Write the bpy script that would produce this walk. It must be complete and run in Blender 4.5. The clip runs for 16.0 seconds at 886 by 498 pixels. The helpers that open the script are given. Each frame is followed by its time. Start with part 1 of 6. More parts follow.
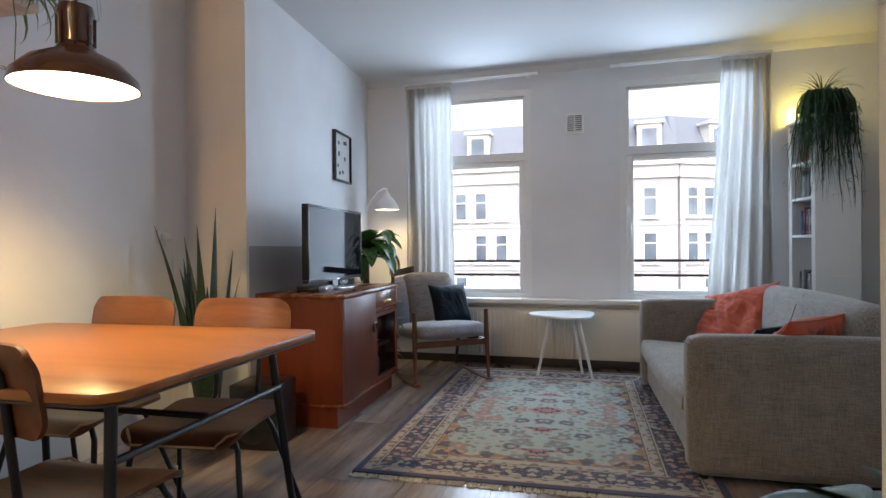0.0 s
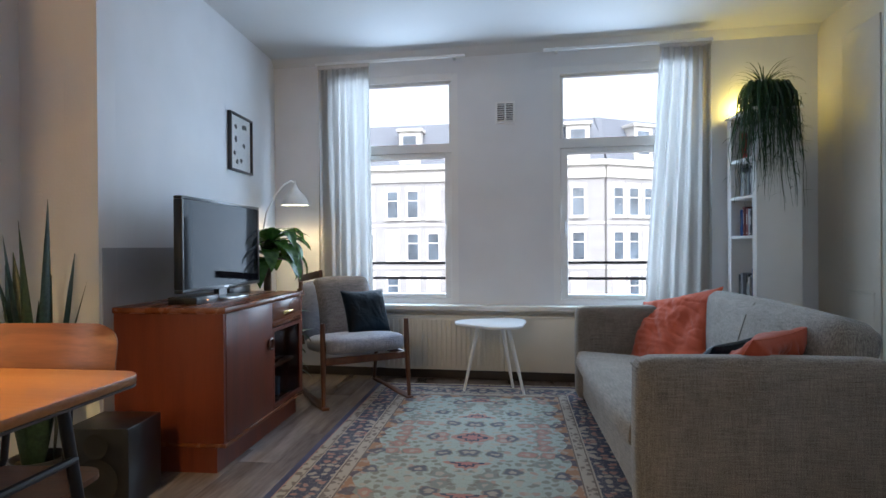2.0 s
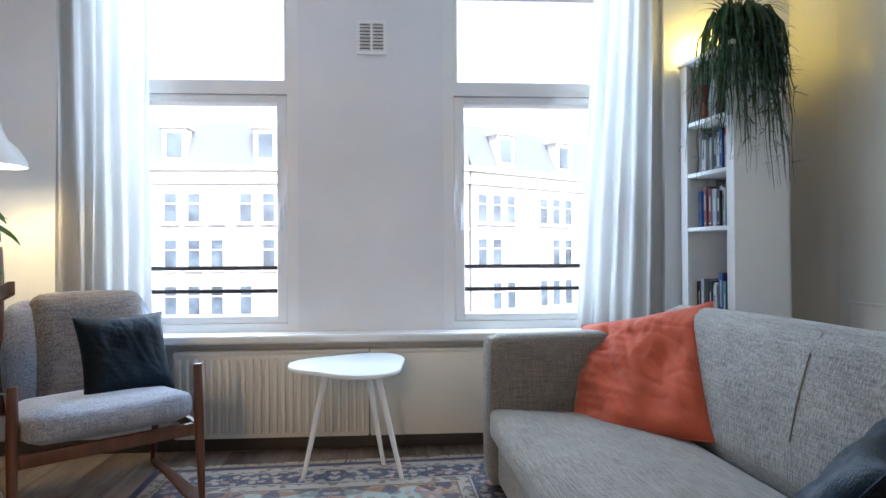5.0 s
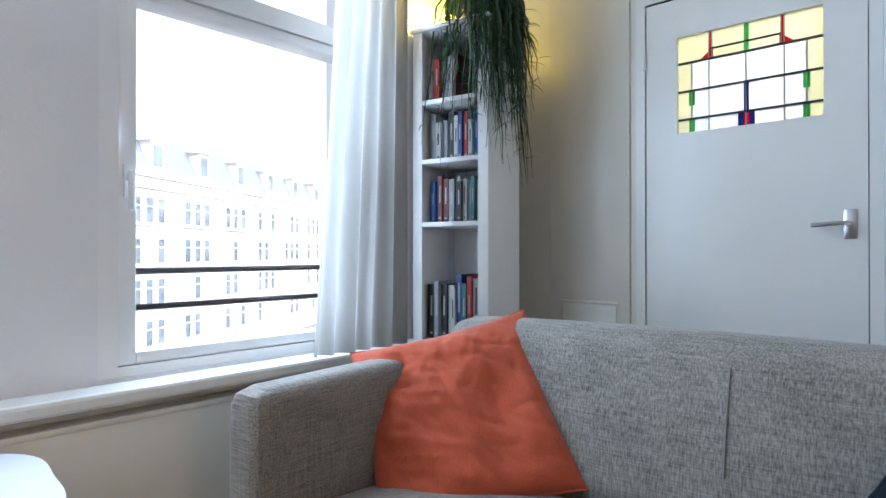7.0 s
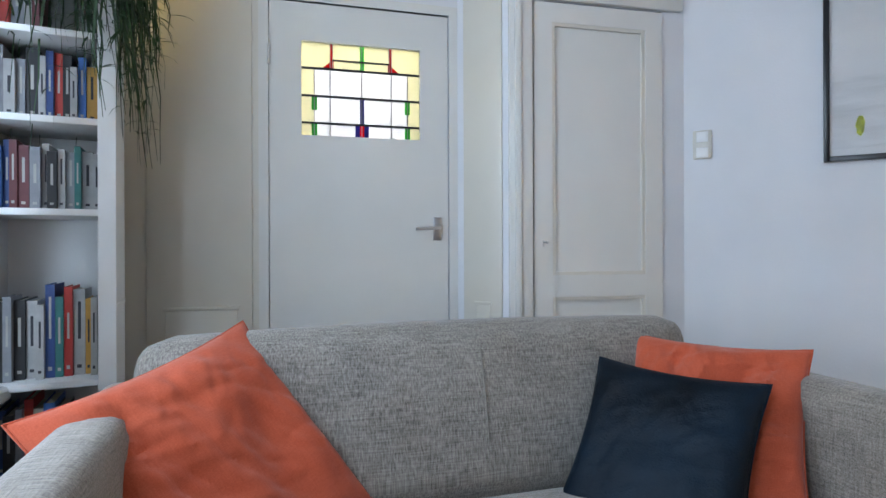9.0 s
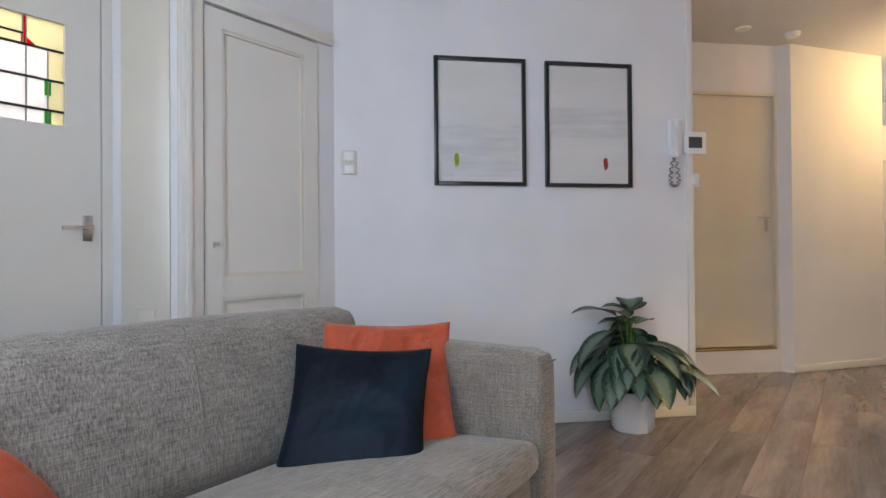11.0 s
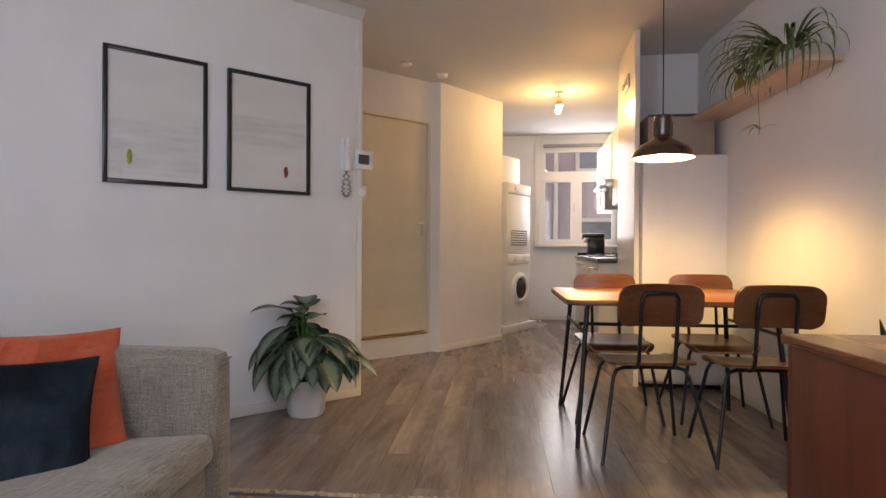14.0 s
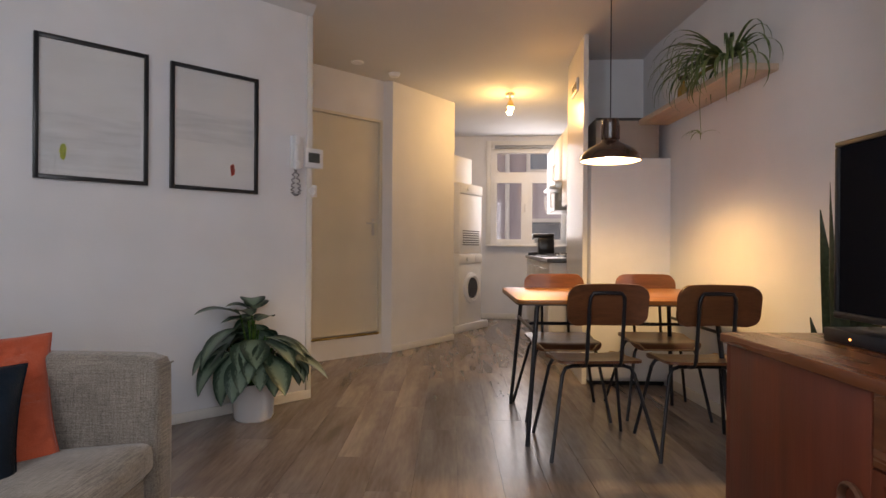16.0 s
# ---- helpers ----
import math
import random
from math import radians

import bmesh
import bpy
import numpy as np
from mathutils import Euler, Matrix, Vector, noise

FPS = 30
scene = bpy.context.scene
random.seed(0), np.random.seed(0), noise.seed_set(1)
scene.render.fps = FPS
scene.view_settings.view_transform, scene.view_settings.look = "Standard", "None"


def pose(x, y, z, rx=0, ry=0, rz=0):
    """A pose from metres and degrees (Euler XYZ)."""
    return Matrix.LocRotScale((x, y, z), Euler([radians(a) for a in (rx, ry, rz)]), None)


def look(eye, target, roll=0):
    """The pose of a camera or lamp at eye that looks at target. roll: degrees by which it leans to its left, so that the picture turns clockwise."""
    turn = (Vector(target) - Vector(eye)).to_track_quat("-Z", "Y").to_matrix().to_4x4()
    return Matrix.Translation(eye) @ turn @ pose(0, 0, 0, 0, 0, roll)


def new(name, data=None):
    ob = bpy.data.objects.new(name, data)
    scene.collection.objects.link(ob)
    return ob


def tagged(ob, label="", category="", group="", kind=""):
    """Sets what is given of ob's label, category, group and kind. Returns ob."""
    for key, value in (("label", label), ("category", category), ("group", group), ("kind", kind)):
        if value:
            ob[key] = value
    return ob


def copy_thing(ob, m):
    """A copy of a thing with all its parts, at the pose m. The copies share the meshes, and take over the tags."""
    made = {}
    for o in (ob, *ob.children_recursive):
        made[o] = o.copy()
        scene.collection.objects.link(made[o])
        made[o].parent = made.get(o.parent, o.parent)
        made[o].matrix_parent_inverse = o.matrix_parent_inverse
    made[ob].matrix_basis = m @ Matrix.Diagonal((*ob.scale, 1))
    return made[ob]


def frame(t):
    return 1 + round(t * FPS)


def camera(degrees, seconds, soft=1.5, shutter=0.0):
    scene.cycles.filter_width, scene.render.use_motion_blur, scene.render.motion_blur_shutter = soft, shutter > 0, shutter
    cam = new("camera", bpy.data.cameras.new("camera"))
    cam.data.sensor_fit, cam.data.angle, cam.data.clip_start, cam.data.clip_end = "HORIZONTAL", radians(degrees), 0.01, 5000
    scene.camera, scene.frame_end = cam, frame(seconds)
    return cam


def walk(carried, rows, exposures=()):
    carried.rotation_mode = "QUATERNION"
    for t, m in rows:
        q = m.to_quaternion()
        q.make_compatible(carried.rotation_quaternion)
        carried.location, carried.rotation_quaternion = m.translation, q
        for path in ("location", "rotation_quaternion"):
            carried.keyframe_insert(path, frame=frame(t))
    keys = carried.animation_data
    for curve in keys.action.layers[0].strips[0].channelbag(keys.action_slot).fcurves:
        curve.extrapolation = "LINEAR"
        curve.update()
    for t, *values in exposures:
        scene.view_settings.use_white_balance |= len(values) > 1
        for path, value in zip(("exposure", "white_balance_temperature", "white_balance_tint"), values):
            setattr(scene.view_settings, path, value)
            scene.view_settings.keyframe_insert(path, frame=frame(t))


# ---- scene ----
cam = camera(74.8, 16.0)

EXPOSURES = [(0, 1.56, 6150, 14), (2, 1.42, 5850, 11), (3, 1.5, 5850, 10), (5.5, 2.12, 5850, 12), (8, 2.05, 6000, 12), (10, 1.9, 6450, 16), (12.5, 1.82, 7300, 22), (16, 1.28, 7650, 25)]
PATH = [
    (0, (-0.11, -5.157, 1.023), (-0.684, -3.241, 1.023), -0.5),
    (0.5, (-0.126, -5.08, 1.026), (-0.691, -3.161, 1.024), -0.5),
    (1, (-0.131, -4.945, 1.019), (-0.685, -3.023, 1.018), -0.45),
    (1.5, (-0.137, -4.797, 1.023), (-0.652, -2.865, 1.021), -0.45),
    (2, (-0.138, -4.619, 1.044), (-0.488, -2.65, 1.036), -0.41),
    (2.5, (-0.171, -4.431, 1.033), (-0.321, -2.437, 1.025), -0.32),
    (3, (-0.19, -4.163, 1.037), (-0.28, -2.165, 1.03), -0.32),
    (3.2, (-0.221, -4.067, 1.032), (-0.29, -2.069, 1.027), -0.32),
    (5.5, (-0.285, -2.741, 0.975), (0.014, -0.764, 0.996), -0.4),
    (6, (-0.37, -2.439, 0.972), (0.248, -0.538, 0.982), -0.5),
    (6.5, (-0.49, -2.199, 0.968), (0.514, -0.47, 0.988), -0.4),
    (7, (-0.624, -1.961, 0.976), (0.836, -0.594, 0.985), 0.0),
    (7.5, (-0.666, -1.711, 0.985), (1.087, -0.748, 0.97), 0.2),
    (8, (-0.703, -1.488, 1.019), (1.232, -0.982, 0.984), 0.2),
    (8.5, (-0.738, -1.267, 1.002), (1.262, -1.265, 0.988), 0.0),
    (9, (-0.721, -1.055, 0.98), (1.229, -1.501, 0.981), -0.2),
    (9.5, (-0.676, -0.906, 0.963), (1.145, -1.734, 0.974), -0.4),
    (10, (-0.644, -0.836, 0.92), (1.002, -1.971, 0.959), -0.4),
    (10.2, (-0.66, -0.807, 0.922), (0.911, -2.044, 0.96), -0.5),
    (12.3, (-0.852, -0.512, 1.012), (-0.066, -2.351, 1.004), 0.2),
    (12.5, (-0.872, -0.497, 1.009), (-0.137, -2.357, 1.0), 0.2),
    (13, (-0.901, -0.47, 1.006), (-0.345, -2.391, 0.997), 0.3),
    (13.5, (-0.895, -0.455, 0.998), (-0.495, -2.415, 0.995), 0.2),
    (14, (-0.894, -0.45, 1.002), (-0.602, -2.429, 0.999), 0.3),
    (14.5, (-0.896, -0.453, 1.004), (-0.681, -2.442, 1.001), 0.3),
    (15, (-0.893, -0.457, 1.004), (-0.723, -2.449, 1.002), 0.4),
    (15.5, (-0.892, -0.466, 1.006), (-0.749, -2.461, 1.002), 0.4),
    (16, (-0.897, -0.461, 1.007), (-0.768, -2.457, 1.003), 0.4),
]
walk(cam, [(t, look(e, a, r)) for t, e, a, r in PATH], EXPOSURES)

# ---- light and air ----
world = bpy.data.worlds.new("overcast_sky")
scene.world = world
world.use_nodes = True
wn = world.node_tree.nodes
sky = wn.new("ShaderNodeTexSky")
sky.sky_type, sky.sun_disc = "NISHITA", False
sky.sun_elevation, sky.sun_rotation = radians(38), radians(150)
sky.dust_density, sky.air_density = 4.0, 1.0
wn["Background"].inputs[1].default_value = 0.15
veil = wn.new("ShaderNodeHueSaturation")
veil.inputs["Saturation"].default_value = 0.3
world.node_tree.links.new(sky.outputs[0], veil.inputs["Color"])
world.node_tree.links.new(veil.outputs[0], wn["Background"].inputs[0])


def lamp(name, kind, m, energy, color, size=0.05, size_y=None, spot=None):
    d = bpy.data.lights.new(name, kind)
    d.energy, d.color = energy, color
    if kind == "AREA":
        d.shape, d.size = ("RECTANGLE" if size_y else "SQUARE"), size
        if size_y:
            d.size_y = size_y
    elif kind == "SUN":
        d.angle = radians(size)
    else:
        d.shadow_soft_size = size
    if spot:
        d.spot_size, d.spot_blend = radians(spot), 0.6
    o = new(name, d)
    o.matrix_world = m
    return o


lamp("sun", "SUN", look((0, 0, 30), (4, 18, 0)), 1.0, (1.0, 0.97, 0.93), 12)
for wx in (-1.32, 0.43):
    lamp("window_light", "AREA", pose(wx, -0.085, 1.5, -84, 0, 0), 11.8, (0.65, 0.83, 1.0), 0.95, 1.75)
lamp("kitchen_window_light", "AREA", pose(-1.58, -8.66, 1.8, 90, 0, 0), 6.5, (0.85, 0.93, 1.0), 0.9, 1.3)
WARM = (1.0, 0.67, 0.30)

# ---- materials ----
MATS = {}


def mat(name, color, rough=0.5, metal=0.0, var=0.12, scale=8.0, bump=0.0, bscale=60.0, stretch=(1, 1, 1), spec=0.5, coat=0.0, var2=0.0, scale2=1.5, sheen=0.0, rand=0.0, gen=False):
    """A surface with a base colour, mottling at two sizes, fine relief and gloss."""
    if name in MATS:
        return MATS[name]
    m = bpy.data.materials.new(name)
    m.use_nodes = True
    nt, b = m.node_tree, m.node_tree.nodes["Principled BSDF"]
    b.inputs["Roughness"].default_value, b.inputs["Metallic"].default_value = rough, metal
    b.inputs["Specular IOR Level"].default_value, b.inputs["Coat Weight"].default_value = spec, coat
    b.inputs["Sheen Weight"].default_value = sheen
    tc = nt.nodes.new("ShaderNodeTexCoord")
    mp = nt.nodes.new("ShaderNodeMapping")
    mp.inputs["Scale"].default_value = stretch
    nt.links.new(tc.outputs["Object"], mp.inputs["Vector"])
    col = nt.nodes.new("ShaderNodeRGB")
    col.outputs[0].default_value = (*color, 1)
    out = col.outputs[0]
    for amount, sc, det in ((var, scale, 8), (var2, scale2, 3)):
        if amount:
            n = nt.nodes.new("ShaderNodeTexNoise")
            n.inputs["Scale"].default_value, n.inputs["Detail"].default_value = sc, det
            nt.links.new(mp.outputs[0], n.inputs["Vector"])
            r = nt.nodes.new("ShaderNodeMapRange")
            r.inputs[1].default_value, r.inputs[2].default_value = 0.3, 0.7
            r.inputs[3].default_value, r.inputs[4].default_value = 1 - amount, 1 + amount
            nt.links.new(n.outputs[0], r.inputs[0])
            mx = nt.nodes.new("ShaderNodeMix")
            mx.data_type, mx.blend_type = "RGBA", "MULTIPLY"
            mx.inputs[0].default_value = 1
            nt.links.new(out, mx.inputs[6])
            nt.links.new(r.outputs[0], mx.inputs[7])
            out = mx.outputs[2]
    if rand:
        oi = nt.nodes.new("ShaderNodeObjectInfo")
        r = nt.nodes.new("ShaderNodeMapRange")
        r.inputs[3].default_value, r.inputs[4].default_value = 1 - rand, 1 + rand
        nt.links.new(oi.outputs["Random"], r.inputs[0])
        mx = nt.nodes.new("ShaderNodeMix")
        mx.data_type, mx.blend_type = "RGBA", "MULTIPLY"
        mx.inputs[0].default_value = 1
        nt.links.new(out, mx.inputs[6])
        nt.links.new(r.outputs[0], mx.inputs[7])
        out = mx.outputs[2]
    nt.links.new(out, b.inputs["Base Color"])
    if bump:
        n = nt.nodes.new("ShaderNodeTexNoise")
        n.inputs["Scale"].default_value, n.inputs["Detail"].default_value = bscale, 6
        nt.links.new(mp.outputs[0], n.inputs["Vector"])
        bp = nt.nodes.new("ShaderNodeBump")
        bp.inputs["Strength"].default_value, bp.inputs["Distance"].default_value = bump, 0.01
        nt.links.new(n.outputs[0], bp.inputs["Height"])
        nt.links.new(bp.outputs[0], b.inputs["Normal"])
    MATS[name] = m
    return m


def glow(name, color, strength):
    m = mat(name, color, 0.4, var=0)
    b = m.node_tree.nodes["Principled BSDF"]
    b.inputs["Emission Color"].default_value, b.inputs["Emission Strength"].default_value = (*color, 1), strength
    return m


def glass(name, color=(1, 1, 1), rough=0.0, clear=0.92):
    m = bpy.data.materials.new(name)
    m.use_nodes = True
    nt = m.node_tree
    nt.nodes.remove(nt.nodes["Principled BSDF"])
    t, g, mx = nt.nodes.new("ShaderNodeBsdfTransparent"), nt.nodes.new("ShaderNodeBsdfGlossy"), nt.nodes.new("ShaderNodeMixShader")
    t.inputs[0].default_value = (*color, 1)
    g.inputs["Roughness"].default_value = rough
    lw = nt.nodes.new("ShaderNodeLayerWeight")
    lw.inputs[0].default_value = 0.5
    pw = nt.nodes.new("ShaderNodeMath")
    pw.operation = "POWER"
    pw.inputs[1].default_value = 5.0
    nt.links.new(lw.outputs["Facing"], pw.inputs[0])
    sc = nt.nodes.new("ShaderNodeMath")
    sc.operation = "MULTIPLY_ADD"
    sc.inputs[1].default_value, sc.inputs[2].default_value = 0.45, 0.03
    nt.links.new(pw.outputs[0], sc.inputs[0])
    nt.links.new(sc.outputs[0], mx.inputs[0])
    nt.links.new(t.outputs[0], mx.inputs[1])
    nt.links.new(g.outputs[0], mx.inputs[2])
    nt.links.new(mx.outputs[0], nt.nodes["Material Output"].inputs[0])
    return m


WALL = mat("white_wall_paint", (0.72, 0.725, 0.745), 0.75, var=0.02, scale=3, bump=0.10, bscale=90, var2=0.03)
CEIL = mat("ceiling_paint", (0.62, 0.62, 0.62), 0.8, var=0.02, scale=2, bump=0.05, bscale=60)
GLOSSW = mat("white_gloss_paint", (0.73, 0.715, 0.675), 0.22, var=0.02, scale=4, bump=0.03, bscale=30, var2=0.03)
PANELW = mat("cream_gloss_paint", (0.66, 0.62, 0.54), 0.32, var=0.02, scale=4, bump=0.04, bscale=14, var2=0.04)
FRAMEW = mat("window_frame_paint", (0.76, 0.76, 0.76), 0.35, var=0.02, scale=6)
GREYPAINT = mat("grey_dado_paint", (0.36, 0.36, 0.38), 0.6, var=0.03, scale=4, bump=0.06, bscale=80)
BLACKM = mat("black_steel", (0.018, 0.018, 0.022), 0.35, 0.3, var=0.1)
CHROME = mat("brushed_steel", (0.6, 0.6, 0.6), 0.28, 1.0, var=0.04)
BRASS = mat("brass", (0.75, 0.55, 0.22), 0.25, 1.0, var=0.08)
GLASS = glass("window_glass")
BLACKP = mat("black_plastic", (0.012, 0.012, 0.014), 0.28, var=0.1, scale=30)

# ---- building helpers ----


def box_into(bm, x0, y0, z0, x1, y1, z1, bevel=0.0, seg=2):
    r = bmesh.ops.create_cube(bm, size=1.0)
    for v in r["verts"]:
        v.co = Vector(((x0 + x1) / 2 + v.co.x * (x1 - x0), (y0 + y1) / 2 + v.co.y * (y1 - y0), (z0 + z1) / 2 + v.co.z * (z1 - z0)))
    if bevel:
        es = list({e for v in r["verts"] for e in v.link_edges})
        bmesh.ops.bevel(bm, geom=es, offset=bevel, segments=seg, affect="EDGES", profile=0.5)
    return bm


def box(x0, y0, z0, x1, y1, z1, bevel=0.0, seg=2):
    return box_into(bmesh.new(), min(x0, x1), min(y0, y1), min(z0, z1), max(x0, x1), max(y0, y1), max(z0, z1), bevel, seg)


def tube(points, r, seg=8, cap=True):
    """A round bar through points; r a number or one radius a point."""
    bm = bmesh.new()
    pts = [Vector(p) for p in points]
    rs = r if isinstance(r, (list, tuple)) else [r] * len(pts)
    rings, last = [], None
    for i, p in enumerate(pts):
        d = (pts[min(i + 1, len(pts) - 1)] - pts[max(i - 1, 0)]).normalized()
        if last is None:
            u = d.orthogonal().normalized()
        else:
            u = (last - d * last.dot(d)).normalized()
        last = u
        w = d.cross(u)
        rings.append([bm.verts.new(p + (u * math.cos(a) + w * math.sin(a)) * rs[i]) for a in [2 * math.pi * k / seg for k in range(seg)]])
    for a, b in zip(rings, rings[1:]):
        for k in range(seg):
            bm.faces.new((a[k], a[(k + 1) % seg], b[(k + 1) % seg], b[k]))
    if cap:
        bm.faces.new(rings[0][::-1])
        bm.faces.new(rings[-1])
    return bm


def lathe(profile, seg=32, cx=0, cy=0):
    """A turned body from (radius, height) pairs."""
    bm = bmesh.new()
    rings = []
    for r, z in profile:
        if r < 1e-5:
            rings.append([bm.verts.new((cx, cy, z))])
        else:
            rings.append([bm.verts.new((cx + r * math.cos(2 * math.pi * k / seg), cy + r * math.sin(2 * math.pi * k / seg), z)) for k in range(seg)])
    for a, b in zip(rings, rings[1:]):
        for k in range(seg):
            j = (k + 1) % seg
            if len(a) == 1 and len(b) > 1:
                bm.faces.new((a[0], b[k], b[j]))
            elif len(b) == 1 and len(a) > 1:
                bm.faces.new((a[k], a[j], b[0]))
            elif len(a) > 1:
                bm.faces.new((a[k], a[j], b[j], b[k]))
    return bm


def prism(outline, z0, z1, bevel=0.0):
    """A plan outline raised from z0 to z1."""
    bm = bmesh.new()
    lo = [bm.verts.new((x, y, z0)) for x, y in outline]
    hi = [bm.verts.new((x, y, z1)) for x, y in outline]
    n = len(lo)
    bm.faces.new(lo[::-1])
    bm.faces.new(hi)
    for i in range(n):
        bm.faces.new((lo[i], lo[(i + 1) % n], hi[(i + 1) % n], hi[i]))
    bmesh.ops.recalc_face_normals(bm, faces=bm.faces)
    if bevel:
        bmesh.ops.bevel(bm, geom=[e for e in bm.edges if abs((e.verts[0].co - e.verts[1].co).z) < 1e-6], offset=bevel, segments=2, affect="EDGES", profile=0.5)
    return bm


def move(bm, m):
    bmesh.ops.transform(bm, matrix=m, verts=bm.verts)
    return bm


def join(*bms):
    a = bms[0]
    for b in bms[1:]:
        me = bpy.data.meshes.new("tmp")
        b.to_mesh(me)
        a.from_mesh(me)
        bpy.data.meshes.remove(me)
        b.free()
    return a


def mesh_of(name, bm, material, smooth=True, angle=40):
    bmesh.ops.recalc_face_normals(bm, faces=bm.faces)
    me = bpy.data.meshes.new(name)
    bm.to_mesh(me)
    bm.free()
    me.materials.append(material)
    if smooth:
        for p in me.polygons:
            p.use_smooth = True
        me.set_sharp_from_angle(angle=radians(angle))
    return me


def part(name, bm, material, parent=None, label="", smooth=True):
    """One mesh object under a thing or part."""
    ob = new(name, mesh_of(name, bm, material, smooth))
    if parent:
        ob.parent = parent
    return tagged(ob, label)


def thing(name, label, category, m=None, group="", kind=""):
    """The empty at a thing's base that carries its parts."""
    ob = new(name)
    ob.empty_display_size = 0.1
    ob.matrix_world = m or Matrix()
    return tagged(ob, label, category, group, kind)


def solid(name, bm, material, label, category, m=None, group="", kind="", smooth=True):
    """A thing of a single mesh."""
    ob = part(name, bm, material, None, "", smooth)
    if m:
        ob.matrix_world = m
    return tagged(ob, label, category, group, kind)


def setting(name, bm, material, label, category="wall", m=None):
    return solid(name, bm, material, label, category, m, "", "structure", False)


def along(P, Q, z=0.0):
    """The pose with x along P to Q, y to the left of it."""
    return pose(P[0], P[1], z, 0, 0, math.degrees(math.atan2(Q[1] - P[1], Q[0] - P[0])))


def gap(P, Q):
    return math.hypot(Q[0] - P[0], Q[1] - P[1])


# ---- structure ----
H = 2.60
# corners of the plan
NW, NE = (-2.37, -0.08), (1.775, -0.08)
BREAST_S, DIN_N = (-2.14, -2.30), (-2.53, -2.32)
DOOR_A, DOOR_B = (1.807, -0.845), (1.841, -1.71)
CUP_N, CUP_S = (1.635, -1.885), (1.635, -2.735)
PIC_S = (0.235, -4.26)
DIN_S = (-2.25, -5.10)


def wall_piece(name, P, Q, label, openings=(), thick=0.16, material=None, z0=0.0, z1=H):
    """A wall from P to Q with its body to the left of the way; openings are (from, to, sill, head) along it."""
    bm, L = bmesh.new(), gap(P, Q)
    x = 0.0
    for a, b, lo, hi in sorted(openings):
        if a > x:
            box_into(bm, x, 0, z0, a, thick, z1)
        if lo > z0:
            box_into(bm, a, 0, z0, b, thick, lo)
        if hi < z1:
            box_into(bm, a, 0, hi, b, thick, z1)
        x = b
    if x < L:
        box_into(bm, x, 0, z0, L, thick, z1)
    return setting(name, bm, material or WALL, label, "wall", along(P, Q))


WIN = ((-1.83, -0.82), (-0.08, 0.93))
WZ0, WZ1 = 0.60, 2.42
wall_piece("wall_window", (-2.60, NW[1]), (1.96, NE[1]), "white plastered wall between two tall windows", [(a + 2.60, b + 2.60, WZ0, WZ1) for a, b in WIN], 0.30)
wall_piece("wall_west", BREAST_S, NW, "white plastered chimney breast wall behind the television")
wall_piece("wall_breast_side", (-2.80, BREAST_S[1] - 0.035), BREAST_S, "narrow side of the chimney breast lit by the lamp", thick=0.12)
wall_piece("wall_dining", DIN_S, DIN_N, "white plastered wall beside the dining table", thick=0.20)
solid("dado_panel", box(0.0, -0.006, 0.06, 2.30, -0.001, 1.05), GREYPAINT, "grey painted lower part of the wall", "wall paint", along(BREAST_S, NW) @ pose(0.02, 0, 0), kind="structure", smooth=False)

east = wall_piece("wall_east", NE, DOOR_A, "cream painted panelling beside the door", material=PANELW)
wall_piece("wall_over_door", DOOR_A, DOOR_B, "wall above the panelled door", [(0.04, gap(DOOR_A, DOOR_B) - 0.04, 0, 2.04)])
wall_piece("wall_splay", DOOR_B, CUP_N, "slanting cream panel between two doors")
wall_piece("wall_cupboard", CUP_N, CUP_S, "wall around the cupboard door", [(0.105, 0.735, 0.0, 2.06)], 0.30)
wall_piece("wall_pictures", CUP_S, PIC_S, "white wall with two framed prints")
# hall niche with the raised door
HALL_N, HALL_S = (0.89, -5.06), (0.04, -5.97)
wall_piece("wall_hall_return", PIC_S, HALL_N, "short return wall of the hall niche", thick=0.10)
wall_piece("wall_hall", HALL_N, HALL_S, "wall around the raised flat door", [(0.27, 1.23, 0.18, 2.22)], 0.14)
CL_N, CL_S = (-0.05, -5.97), (-0.605, -6.815)
wall_piece("wall_closet", CL_N, CL_S, "plain white closet wall in the hall", thick=0.12)
wall_piece("wall_closet_step", HALL_S, CL_N, "narrow edge of the closet wall", thick=0.1)
wall_piece("wall_closet_back", CL_S, (-0.10, -7.15), "return of the closet wall", thick=0.1)
wall_piece("wall_kitchen_east", (-0.10, -7.15), (-0.35, -8.75), "white kitchen wall behind the washing machine", thick=0.12)
KW = -8.75
wall_piece("wall_kitchen_window", (0.0, KW), (-2.4, KW), "white kitchen wall with a window", [(1.04, 2.12, 1.06, 2.44)], 0.25)
wall_piece("wall_kitchen_west", (-2.10, KW), (-2.10, -5.55), "white kitchen wall behind the worktop", thick=0.12)
wall_piece("wall_kitchen_end", (-1.655, -5.62), (-1.655, -4.83), "white end of the kitchen wall with a vent grille", thick=0.035, material=GLOSSW)
wall_piece("wall_niche_back", (-1.692, -5.42), (-2.45, -5.42), "white wall behind the fridge", thick=0.08)
wall_piece("wall_niche_side", (-2.25, -5.42), DIN_S, "white wall beside the fridge", thick=0.10)

